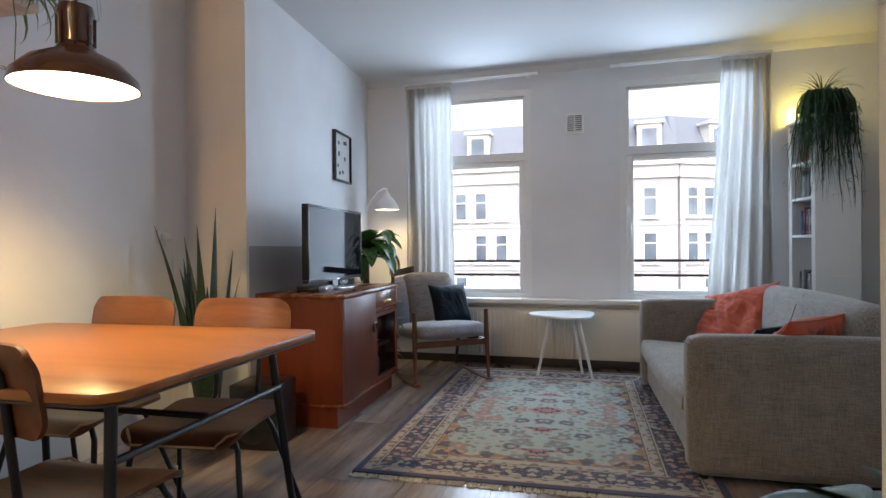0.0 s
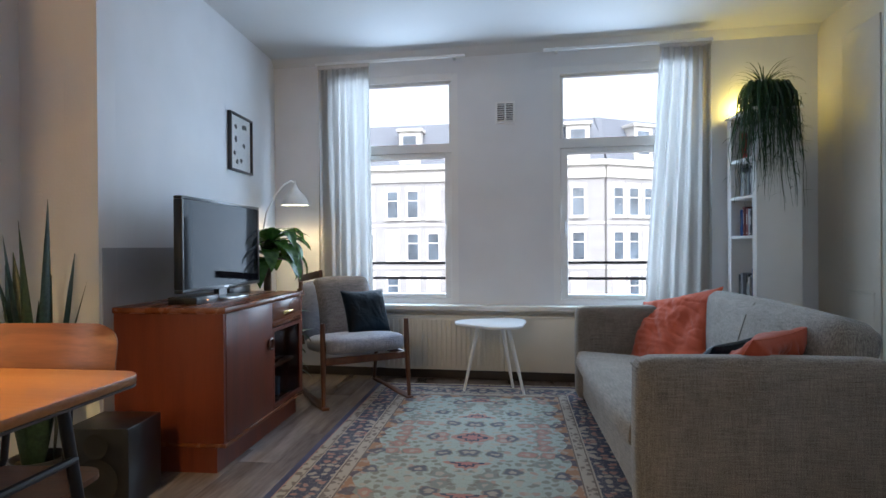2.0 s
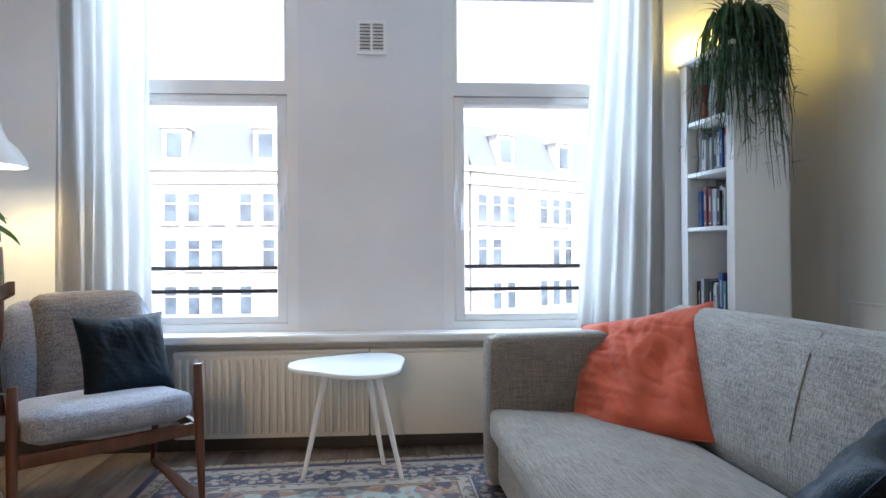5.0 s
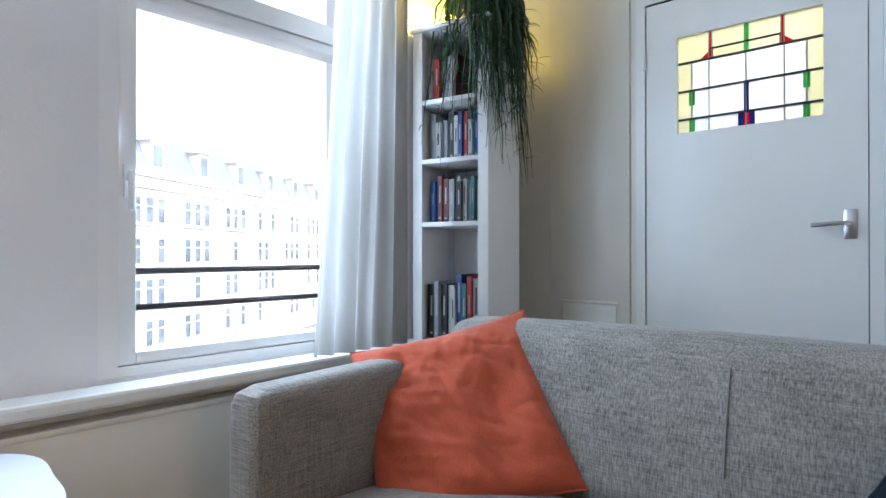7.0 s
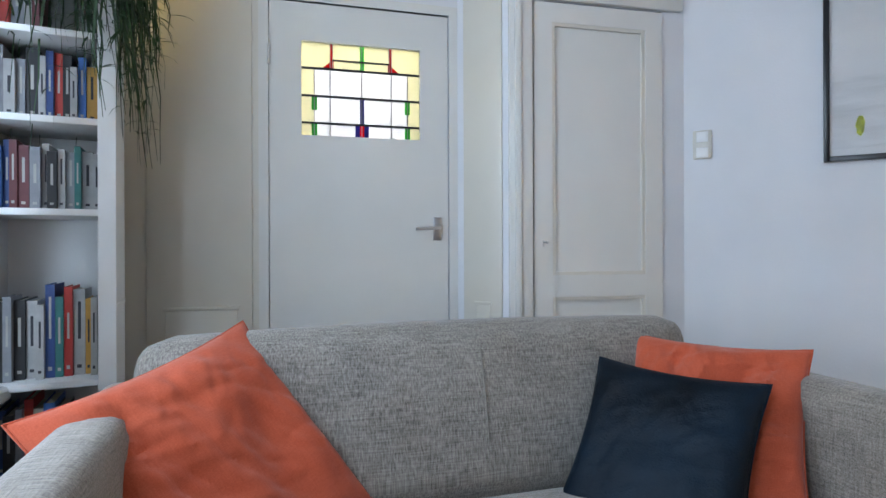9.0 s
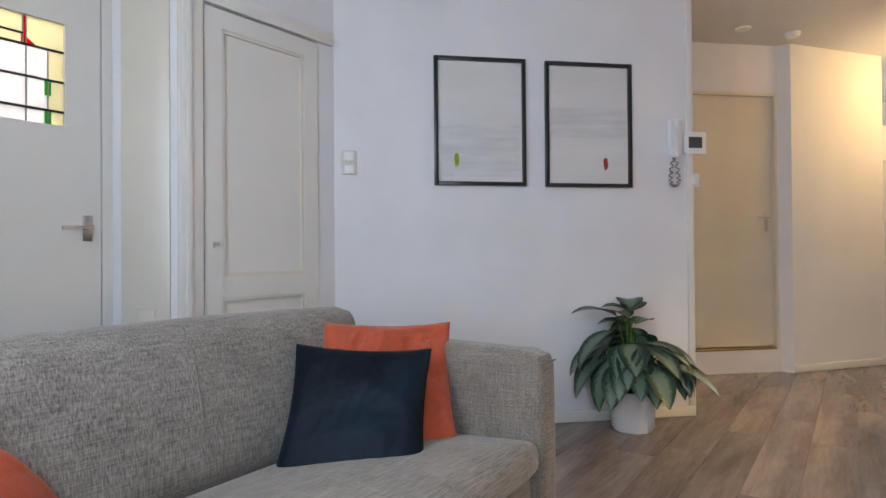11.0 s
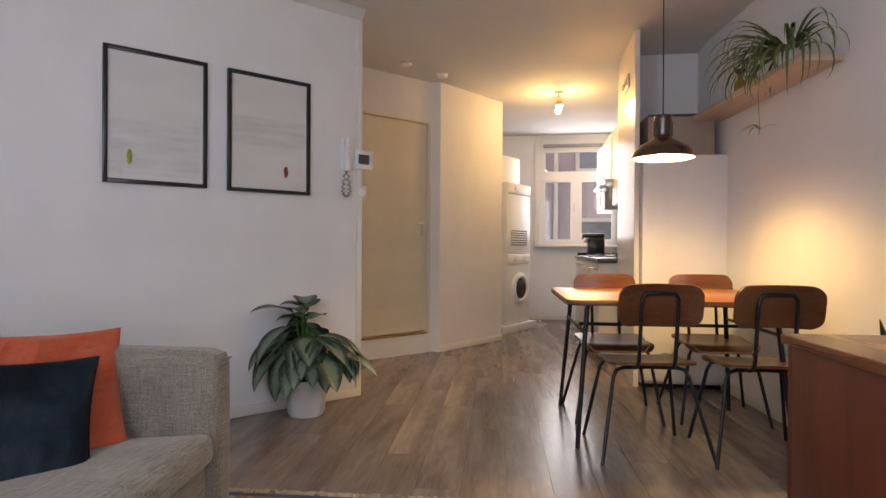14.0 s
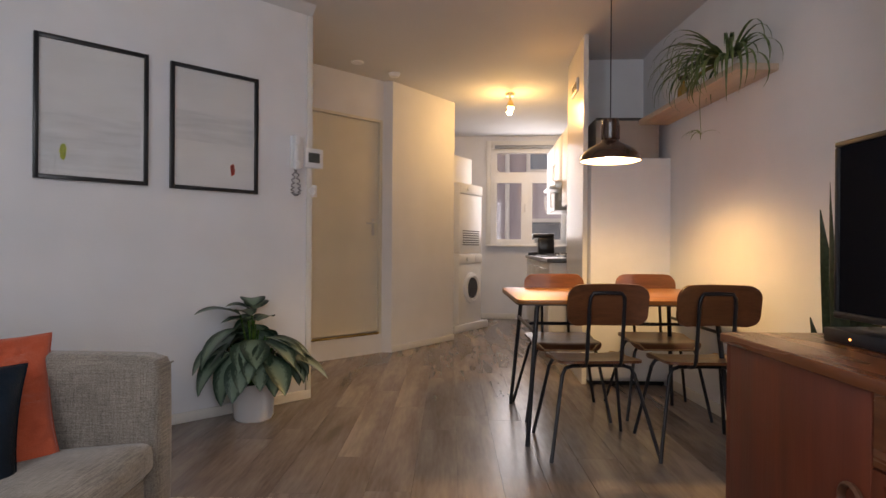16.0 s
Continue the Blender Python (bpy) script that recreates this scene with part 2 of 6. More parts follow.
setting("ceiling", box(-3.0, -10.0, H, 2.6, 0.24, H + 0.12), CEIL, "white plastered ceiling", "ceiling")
setting("subfloor", box(-3.0, -10.0, -0.12, 2.6, 0.24, -0.012), mat("subfloor", (0.10, 0.085, 0.075), 0.8), "dark base under the laminate boards", "floor")


def skirting(name, P, Q, a, b, h=0.07, material=None):
    return solid(name, box(a, -0.014, 0.001, b, -0.001, h, 0.003), material or GLOSSW, "low white painted skirting board", "skirting board", along(P, Q), kind="structure")


skirting("baseboard_dining", DIN_S, DIN_N, 0.0, gap(DIN_S, DIN_N))
skirting("baseboard_pictures", CUP_S, PIC_S, 0.0, gap(CUP_S, PIC_S), 0.06)
skirting("baseboard_closet", CL_N, CL_S, 0.0, gap(CL_N, CL_S), 0.06)
skirting("baseboard_kitchen", (-0.4, KW), (-2.09, KW), 0.0, 1.0, 0.08)
skirting("baseboard_window", (-2.44, -0.08), NE, 0.0, 4.1, 0.07, mat("dark_skirting", (0.05, 0.04, 0.035), 0.5))

# cornices
for nm, P, Q in (("trim_pictures", CUP_S, PIC_S), ("trim_window", NW, NE)):
    L = gap(P, Q)
    b = bmesh.new()
    vs = [[b.verts.new((x, y, z)) for y, z in ((-0.001, H - 0.06), (-0.02, H - 0.045), (-0.045, H - 0.02), (-0.06, H - 0.001), (-0.001, H - 0.001))] for x in (0, L)]
    for k in range(5):
        b.faces.new((vs[0][k], vs[0][(k + 1) % 5], vs[1][(k + 1) % 5], vs[1][k]))
    b.faces.new(vs[0]), b.faces.new(vs[1][::-1])
    solid(nm, b, CEIL, "small plaster cove under the ceiling", "cornice", along(P, Q), kind="structure")


def node_mat(name):
    m = bpy.data.materials.new(name)
    m.use_nodes = True
    MATS[name] = m
    return m, m.node_tree, m.node_tree.nodes["Principled BSDF"]


def wood(name, light, dark, rough=0.35, axis=0, scale=1.0, coat=0.0, rand=0.25, bands=9.0):
    """Wood with long grain along an axis, varied from piece to piece."""
    m, nt, b = node_mat(name)
    tc, oi = nt.nodes.new("ShaderNodeTexCoord"), nt.nodes.new("ShaderNodeObjectInfo")
    add = nt.nodes.new("ShaderNodeVectorMath")
    add.operation = "ADD"
    sc = nt.nodes.new("ShaderNodeVectorMath")
    sc.operation = "SCALE"
    sc.inputs[0].default_value, sc.inputs["Scale"].default_value = (7.3, 5.1, 3.7), 1.0
    nt.links.new(oi.outputs["Random"], sc.inputs["Scale"])
    nt.links.new(tc.outputs["Object"], add.inputs[0])
    nt.links.new(sc.outputs[0], add.inputs[1])
    mp = nt.nodes.new("ShaderNodeMapping")
    s = [bands * scale] * 3
    s[axis] = 0.55 * scale
    mp.inputs["Scale"].default_value = s
    nt.links.new(add.outputs[0], mp.inputs[0])
    n1, n2 = nt.nodes.new("ShaderNodeTexNoise"), nt.nodes.new("ShaderNodeTexNoise")
    n1.inputs["Scale"].default_value, n1.inputs["Detail"].default_value, n1.inputs["Distortion"].default_value = 1.6, 6, 0.6
    n2.inputs["Scale"].default_value, n2.inputs["Detail"].default_value = 14, 4
    for n in (n1, n2):
        nt.links.new(mp.outputs[0], n.inputs["Vector"])
    mixf = nt.nodes.new("ShaderNodeMath")
    mixf.operation = "MULTIPLY_ADD"
    mixf.inputs[1].default_value = 0.35
    nt.links.new(n2.outputs[0], mixf.inputs[0])
    nt.links.new(n1.outputs[0], mixf.inputs[2])
    ramp = nt.nodes.new("ShaderNodeValToRGB")
    ramp.color_ramp.elements[0].position, ramp.color_ramp.elements[1].position = 0.48, 0.86
    ramp.color_ramp.elements[0].color, ramp.color_ramp.elements[1].color = (*dark, 1), (*light, 1)
    nt.links.new(mixf.outputs[0], ramp.inputs[0])
    r = nt.nodes.new("ShaderNodeMapRange")
    r.inputs[3].default_value, r.inputs[4].default_value = 1 - rand, 1 + rand
    nt.links.new(oi.outputs["Random"], r.inputs[0])
    mx = nt.nodes.new("ShaderNodeMix")
    mx.data_type, mx.blend_type = "RGBA", "MULTIPLY"
    mx.inputs[0].default_value = 1
    nt.links.new(ramp.outputs[0], mx.inputs[6])
    nt.links.new(r.outputs[0], mx.inputs[7])
    nt.links.new(mx.outputs[2], b.inputs["Base Color"])
    bp = nt.nodes.new("ShaderNodeBump")
    bp.inputs["Strength"].default_value, bp.inputs["Distance"].default_value = 0.12, 0.003
    nt.links.new(n2.outputs[0], bp.inputs["Height"])
    nt.links.new(bp.outputs[0], b.inputs["Normal"])
    rr = nt.nodes.new("ShaderNodeMapRange")
    rr.inputs[3].default_value, rr.inputs[4].default_value = rough - 0.06, rough + 0.10
    nt.links.new(n1.outputs[0], rr.inputs[0])
    nt.links.new(rr.outputs[0], b.inputs["Roughness"])
    b.inputs["Coat Weight"].default_value = coat
    return m


def weave(name, a, c, rough=0.9, scale=240.0, streak=30.0, bump=0.5, sheen=0.3, amount=1.0, warp=(1.0, 1.0, 1.0)):
    """Coarse woven cloth: two thread directions, slubs and soft blotches."""
    m, nt, b = node_mat(name)
    tc = nt.nodes.new("ShaderNodeTexCoord")
    outs = []
    for st in ((1.0, 1.0, 0.06), (1.0, 0.06, 1.0), (0.06, 1.0, 1.0)):
        mp = nt.nodes.new("ShaderNodeMapping")
        mp.inputs["Scale"].default_value = st
        nt.links.new(tc.outputs["Object"], mp.inputs[0])
        n = nt.nodes.new("ShaderNodeTexNoise")
        n.inputs["Scale"].default_value, n.inputs["Detail"].default_value = scale, 3
        nt.links.new(mp.outputs[0], n.inputs["Vector"])
        wt = nt.nodes.new("ShaderNodeMath")
        wt.operation = "MULTIPLY_ADD"
        k = warp[len(outs)]
        wt.inputs[1].default_value, wt.inputs[2].default_value = k, 0.5 - 0.5 * k
        nt.links.new(n.outputs[0], wt.inputs[0])
        outs.append(wt.outputs[0])
    s1 = nt.nodes.new("ShaderNodeMath")
    s1.operation = "ADD"
    nt.links.new(outs[0], s1.inputs[0])
    nt.links.new(outs[1], s1.inputs[1])
    s2 = nt.nodes.new("ShaderNodeMath")
    s2.operation = "ADD"
    nt.links.new(s1.outputs[0], s2.inputs[0])
    nt.links.new(outs[2], s2.inputs[1])
    big = nt.nodes.new("ShaderNodeTexNoise")
    big.inputs["Scale"].default_value, big.inputs["Detail"].default_value = streak, 4
    nt.links.new(tc.outputs["Object"], big.inputs["Vector"])
    s3 = nt.nodes.new("ShaderNodeMath")
    s3.operation = "MULTIPLY_ADD"
    s3.inputs[1].default_value = 0.5
    nt.links.new(big.outputs[0], s3.inputs[0])
    nt.links.new(s2.outputs[0], s3.inputs[2])
    ramp = nt.nodes.new("ShaderNodeValToRGB")
    mid, half = 0.5 * 3 + 0.25, 0.26
    r = nt.nodes.new("ShaderNodeMapRange")
    r.inputs[1].default_value, r.inputs[2].default_value = mid - half / amount, mid + half / amount
    nt.links.new(s3.outputs[0], r.inputs[0])
    nt.links.new(r.outputs[0], ramp.inputs[0])
    ramp.color_ramp.elements[0].color, ramp.color_ramp.elements[1].color = (*a, 1), (*c, 1)
    nt.links.new(ramp.outputs[0], b.inputs["Base Color"])
    bp = nt.nodes.new("ShaderNodeBump")
    bp.inputs["Strength"].default_value, bp.inputs["Distance"].default_value = bump, 0.002
    nt.links.new(s2.outputs[0], bp.inputs["Height"])
    nt.links.new(bp.outputs[0], b.inputs["Normal"])
    b.inputs["Roughness"].default_value, b.inputs["Sheen Weight"].default_value = rough, sheen
    b.inputs["Specular IOR Level"].default_value = 0.2
    return m


# one cloth: lamplight painted in as brown here, daylight as grey on SOFABACK
SOFA = weave("grey_beige_lamplit_weave", (0.095, 0.079, 0.064), (0.315, 0.272, 0.228), scale=250, streak=9, amount=0.55, warp=(0.8, 1.5, 0.9))
SOFABACK = weave("grey_upright_daylit_weave", (0.098, 0.086, 0.074), (0.35, 0.32, 0.285), scale=260, streak=7, amount=0.52, warp=(1.8, 1.0, 0.4))
ORANGE = weave("orange_cotton", (0.39, 0.066, 0.026), (0.50, 0.098, 0.046), scale=420, streak=5, bump=0.15, sheen=0.2, amount=0.6)
# wide mottling paints the velvet's sheen patches into the near-black colour
NAVY = mat("navy_velvet_painted_sheen", (0.0035, 0.009, 0.016), 0.5, var=0.9, scale=3.5, bump=0.3, bscale=200, spec=0.14)
BLUEGREY = weave("blue_grey_wool", (0.16, 0.17, 0.215), (0.36, 0.385, 0.46), scale=260, streak=8)
BROWNWOOL = weave("brown_wool_throw", (0.09, 0.075, 0.07), (0.22, 0.19, 0.175), scale=200, streak=8)
TEAK = wood("teak_tabletop", (0.37, 0.150, 0.040), (0.25, 0.088, 0.021), 0.30, axis=0, rand=0.0, bands=7)
CABW = wood("red_brown_veneer", (0.155, 0.033, 0.014), (0.10, 0.020, 0.009), 0.34, axis=2, rand=0.06, bands=9)
CABTOP = wood("cabinet_top_veneer", (0.20, 0.065, 0.025), (0.12, 0.035, 0.014), 0.25, axis=1, rand=0.0, bands=8)
CHAIRW = wood("walnut_ply", (0.16, 0.058, 0.024), (0.075, 0.024, 0.010), 0.30, axis=0, rand=0.12, bands=9)
CHAIRO = wood("orange_ply", (0.40, 0.12, 0.032), (0.24, 0.06, 0.016), 0.30, axis=0, rand=0.08, bands=7)
PLYEDGE = mat("pale_ply_edge", (0.42, 0.27, 0.14), 0.5, var=0.15, scale=40)
ARMW = wood("dark_teak_arm", (0.13, 0.05, 0.024), (0.06, 0.022, 0.011), 0.35, axis=2, rand=0.05, bands=14)
FLOORW = wood("grey_oak_laminate", (0.285, 0.232, 0.207), (0.125, 0.097, 0.085), 0.21, axis=1, rand=0.12, bands=4.5)
WHITELAQ = mat("white_lacquer", (0.78, 0.79, 0.80), 0.3, var=0.02, scale=10)
SHELFW = mat("white_foil_board", (0.80, 0.80, 0.79), 0.4, var=0.02, scale=6)
TERRA = mat("dark_pot", (0.05, 0.05, 0.055), 0.4, var=0.15, scale=10)
SOIL = mat("soil", (0.03, 0.022, 0.016), 0.95, var=0.4, scale=60, bump=0.8, bscale=90)

# ---------- windows ----------
for i, (a, b) in enumerate(WIN):
    w = thing("window_1" if i == 0 else "window_2", "tall white framed window with a fixed upper light and large lower sash", "window", pose(a, 0, 0), kind="structure")
    W = b - a
    y0, y1 = -0.075, 0.05
    fr = join(box(0, y0, WZ0, 0.055, y1, WZ1), box(W - 0.055, y0, WZ0, W, y1, WZ1), box(0.055, y0, WZ1 - 0.055, W - 0.055, y1, WZ1), box(0.055, y0, WZ0, W - 0.055, y1, WZ0 + 0.03), box(0.055, y0, 1.795, W - 0.055, y1, 1.865))
    part("window_frame", fr, FRAMEW, w)
    for nm, z0, z1, s, yy in (("lower_sash", 0.632, 1.793, 0.052, -0.065), ("upper_sash", 1.867, 2.363, 0.022, -0.03)):
        x0, x1 = 0.057, W - 0.057
        part(nm, join(box(x0, yy, z0, x0 + s, 0.03, z1, 0.004), box(x1 - s, yy, z0, x1, 0.03, z1, 0.004), box(x0 + s, yy, z0, x1 - s, 0.03, z0 + s - 0.015, 0.004), box(x0 + s, yy, z1 - s + 0.015, x1 - s, 0.03, z1, 0.004)), FRAMEW, w)
        p = part("pane", box(x0 + s - 0.004, -0.002, z0 + s - 0.02, x1 - s + 0.004, 0.002, z1 - s + 0.02), GLASS, w, "clear glass pane")
        p.visible_shadow = False
    hx = W - 0.083 if i == 0 else 0.083
    part("window_handle", join(box(hx - 0.012, -0.075, 1.14, hx + 0.012, -0.064, 1.24, 0.003), box(hx - 0.008, -0.105, 1.10, hx + 0.008, -0.09, 1.22, 0.004), box(hx - 0.007, -0.095, 1.19, hx + 0.007, -0.07, 1.205)), FRAMEW, w, "white window handle")
    rl = thing("window_guard_rail", "dark steel guard rail outside the window", "railing", pose(a, 0.27, 0), "guard rails")
    for z in (0.905, 0.775):
        part("bar", tube([(-0.08, 0, z), (W + 0.08, 0, z)], 0.0115), BLACKM, rl)
    for x in (-0.075, W + 0.075):
        part("bracket", box(x - 0.015, -0.05, 0.74, x + 0.015, 0.012, 0.94, 0.002), BLACKM, rl)

setting("sill", prism([(-2.355, -0.081), (-2.34, -0.205), (1.10, -0.205), (1.20, -0.205), (1.20, -0.081)], 0.545, 0.590, 0.012), GLOSSW, "long white painted window board above the radiators", "window sill")
solid("sill_apron", box(-2.355, -0.10, 0.47, 1.20, -0.081, 0.544), GLOSSW, "white board below the window sill", "sill board", kind="structure")

for nm, x0, x1, fins in (("radiator", -1.40, -0.46, True), ("radiator", -0.455, 1.0, False)):
    r = thing(nm, "cream panel radiator with vertical ribs under the sill" if fins else "smooth cream panel radiator under the sill", "radiator", pose(0, 0, 0), "radiators under the windows")
    RADM = mat("cream_radiator_enamel", (0.66, 0.63, 0.56), 0.35, var=0.02, scale=5)
    part("panel", box(x0, -0.180, 0.085, x1, -0.120, 0.50, 0.008), RADM, r)
    part("top_grille", box(x0, -0.186, 0.492, x1, -0.112, 0.512, 0.005), RADM, r)
    if fins:
        n = 24
        for k in range(n):
            xx = x0 + 0.03 + (x1 - x0 - 0.06) * k / (n - 1)
            part("rib", box(xx - 0.010, -0.194, 0.11, xx + 0.010, -0.1805, 0.475, 0.005, 1), RADM, r)
    for xx in (x0 + 0.12, x1 - 0.12):
        part("bracket", box(xx - 0.02, -0.121, 0.12, xx + 0.02, -0.0815, 0.45), RADM, r)

rv = thing("radiator_valve", "white thermostatic valve at the radiator end", "radiator valve", pose(1.0, -0.15, 0))
part("pipe", tube([(0.001, 0, 0.47), (0.035, 0, 0.47), (0.05, 0, 0.455), (0.05, 0, 0.0)], 0.008), RADM, rv)
part("knob", lathe([(0.0, 0.475), (0.02, 0.475), (0.026, 0.485), (0.026, 0.545), (0.020, 0.558), (0.0, 0.56)], 18, 0.05, 0), WHITELAQ, rv)

# curtains
CURT = node_mat("linen_curtain")[0]
nt = CURT.node_tree
b = nt.nodes["Principled BSDF"]
b.inputs["Base Color"].default_value, b.inputs["Roughness"].default_value = (0.47, 0.435, 0.39, 1), 0.9
tr, mxs = nt.nodes.new("ShaderNodeBsdfTranslucent"), nt.nodes.new("ShaderNodeMixShader")
tr.inputs[0].default_value, mxs.inputs[0].default_value = (0.66, 0.66, 0.66, 1), 0.34
wv = nt.nodes.new("ShaderNodeTexNoise")
wv.inputs["Scale"].default_value = 300
bp = nt.nodes.new("ShaderNodeBump")
bp.inputs["Strength"].default_value, bp.inputs["Distance"].default_value = 0.3, 0.002
nt.links.new(wv.outputs[0], bp.inputs["Height"])
nt.links.new(bp.outputs[0], b.inputs["Normal"])
nt.links.new(b.outputs[0], mxs.inputs[1])
nt.links.new(tr.outputs[0], mxs.inputs[2])
nt.links.new(mxs.outputs[0], nt.nodes["Material Output"].inputs[0])


def curtain(x0, x1, flare, label, seed):
    rnd = random.Random(seed)
    bm = bmesh.new()
    nx, nz = 90, 22
    ph = [rnd.uniform(0, 6.28) for _ in range(4)]
    rows = []
    for j in range(nz + 1):
        v = j / nz
        z = 2.475 - v * (2.475 - 0.60)
        row = []
        for i in range(nx + 1):
            u = i / nx
            x = x0 + (x1 - x0) * u + flare * v * (1 - u if x1 > 0 else u)
            uu = u + 0.07 * noise.noise(Vector((u * 4 + seed, v * 0.6, 0))) + 0.03 * noise.noise(Vector((u * 11, v * 1.5, seed)))
            amp = 0.012 + 0.012 * (0.5 + noise.noise(Vector((u * 6, v * 1.2, seed + 4))))
            fold = math.sin(uu * 2 * math.pi * 5.6 + ph[0] + 0.7 * math.sin(v * 2 + ph[1])) * amp * (0.7 + 0.9 * v)
            fold += math.sin(u * 2 * math.pi * 2.6 + ph[2] + v * 1.2) * 0.015 * v
            fold += 0.006 * math.sin(u * 90 + ph[3]) * (1 if v < 0.06 else 0.15)
            row.append(bm.verts.new((x, -0.20 - 0.02 + fold, z)))
        rows.append(row)
    for a, c in zip(rows, rows[1:]):
        for i in range(nx):
            bm.faces.new((a[i], a[i + 1], c[i + 1], c[i]))
    bmesh.ops.solidify(bm, geom=bm.faces[:], thickness=0.0018)
    c = thing("curtain", label, "curtain", pose(0, 0, 0), "curtains at the windows")
    part("cloth", bm, CURT, c)
    part("heading_tape", box(x0, -0.232, 2.463, x1, -0.205, 2.495, 0.004), mat("curtain_tape", (0.55, 0.52, 0.49), 0.9), c)
    return c


curtain(-1.93, -1.50, 0.02, "pale linen curtain drawn aside beside the floor lamp", 3)
curtain(0.68, 1.03, -0.12, "pale linen curtain drawn aside beside the bookcase", 5)
for x0, x1 in ((-1.95, -0.74), (-0.15, 1.04)):
    r = thing("curtain_rail", "slim white curtain rail fixed above the window", "curtain rail", pose(0, 0, 0), "curtain rails")
    part("rail", box(x0, -0.230, 2.497, x1, -0.205, 2.517, 0.004), FRAMEW, r)
    for x in (x0 + 0.1, x1 - 0.1):
        part("bracket", box(x - 0.012, -0.21, 2.517, x + 0.012, -0.0815, 2.525), FRAMEW, r)

g = thing("wall_vent", "small square white louvred wall vent", "vent", pose(-0.445, -0.081, 2.085), kind="")
part("frame", join(box(-0.075, -0.012, -0.085, -0.06, 0, 0.085), box(0.06, -0.012, -0.085, 0.075, 0, 0.085), box(-0.06, -0.012, -0.085, 0.06, 0, -0.07), box(-0.06, -0.012, 0.07, 0.06, 0, 0.085), box(-0.006, -0.012, -0.07, 0.006, 0, 0.07)), FRAMEW, g)
part("backing", box(-0.06, -0.003, -0.07, 0.06, 0, 0.07), mat("vent_dark", (0.12, 0.12, 0.12), 0.8), g)
for k in range(8):
    part("slat", move(box(-0.06, -0.006, -0.005, 0.06, -0.003, 0.005), pose(0, -0.003, -0.061 + k * 0.0175, 35)), FRAMEW, g)

# ---------- east wall: stained glass door, panels, cupboard ----------
DW = gap(DOOR_A, DOOR_B) - 0.08
door = thing("door_1", "closed white door with a leaded stained glass light", "door", along(DOOR_A, DOOR_B) @ pose(0.04, 0, 0), kind="structure")
gx0, gx1, gz0, gz1 = 0.135, 0.652, 1.470, 1.873
part("leaf", join(box(0.004, 0.004, 0.006, gx0, 0.044, 2.034), box(gx1, 0.004, 0.006, DW - 0.004, 0.044, 2.034), box(gx0, 0.004, 0.006, gx1, 0.044, gz0), box(gx0, 0.004, gz1, gx1, 0.044, 2.034)), GLOSSW, door, smooth=False)
part("lever_handle", join(box(DW - 0.075, -0.004, 1.02, DW - 0.035, 0.004, 1.125, 0.004), tube([(DW - 0.055, 0.0, 1.075), (DW - 0.055, -0.045, 1.075), (DW - 0.075, -0.052, 1.075), (DW - 0.165, -0.052, 1.070)], 0.008)), CHROME, door, "steel lever handle")
part("frame", join(box(-0.04, -0.003, 0, 0.0, 0.05, 2.08), box(DW, -0.003, 0, DW + 0.04, 0.05, 2.08), box(0.0, -0.003, 2.04, DW, 0.05, 2.08)), GLOSSW, door, smooth=False)
# unseen strips behind the leaf, added to stop hall light leaking round it
part("door_stop", join(box(-0.02, 0.0515, 0, 0.03, 0.075, 2.06), box(DW - 0.03, 0.0515, 0, DW + 0.02, 0.075, 2.06), box(0.03, 0.0515, 2.01, DW - 0.03, 0.075, 2.06)), GLOSSW, door, smooth=False)
for z in (1.80, 0.25):
    part("hinge", tube([(0.0, -0.006, z - 0.04), (0.0, -0.006, z + 0.04)], 0.007), GLOSSW, door)


def pane_mat(name, color):
    m, nt, b = node_mat(name)
    t, mx = nt.nodes.new("ShaderNodeBsdfTransparent"), nt.nodes.new("ShaderNodeMixShader")
    d = nt.nodes.new("ShaderNodeBsdfTranslucent")
    t.inputs[0].default_value, d.inputs[0].default_value = (*color, 1), (*color, 1)
    ad = nt.nodes.new("ShaderNodeMixShader")
    ad.inputs[0].default_value = 0.55
    nt.links.new(t.outputs[0], ad.inputs[1])
    nt.links.new(d.outputs[0], ad.inputs[2])
    b.inputs["Base Color"].default_value, b.inputs["Roughness"].default_value = (*color, 1), 0.08
    mx.inputs[0].default_value = 0.85
    nt.links.new(b.outputs[0], mx.inputs[1])
    nt.links.new(ad.outputs[0], mx.inputs[2])
    nt.links.new(mx.outputs[0], nt.nodes["Material Output"].inputs[0])
    return m


CLEARG, YELG = pane_mat("frosted_pane", (0.86, 0.88, 0.90)), pane_mat("yellow_pane", (0.82, 0.81, 0.62))
REDG, GRNG, BLUG = pane_mat("red_pane", (0.75, 0.03, 0.03)), pane_mat("green_pane", (0.12, 0.62, 0.12)), pane_mat("blue_pane", (0.08, 0.08, 0.30))
GW, GH = gx1 - gx0, gz1 - gz0


def pane(u0, v0, u1, v1, m):
    part("pane", box(gx0 + u0 * GW, 0.020, gz1 - v1 * GH, gx0 + u1 * GW, 0.024, gz1 - v0 * GH), m, door, smooth=False)


us = (0.0, 0.105, 0.235, 0.255, 0.485, 0.52, 0.735, 0.755, 0.895, 1.0)
vs = (0.0, 0.275, 0.57, 0.86, 1.0)
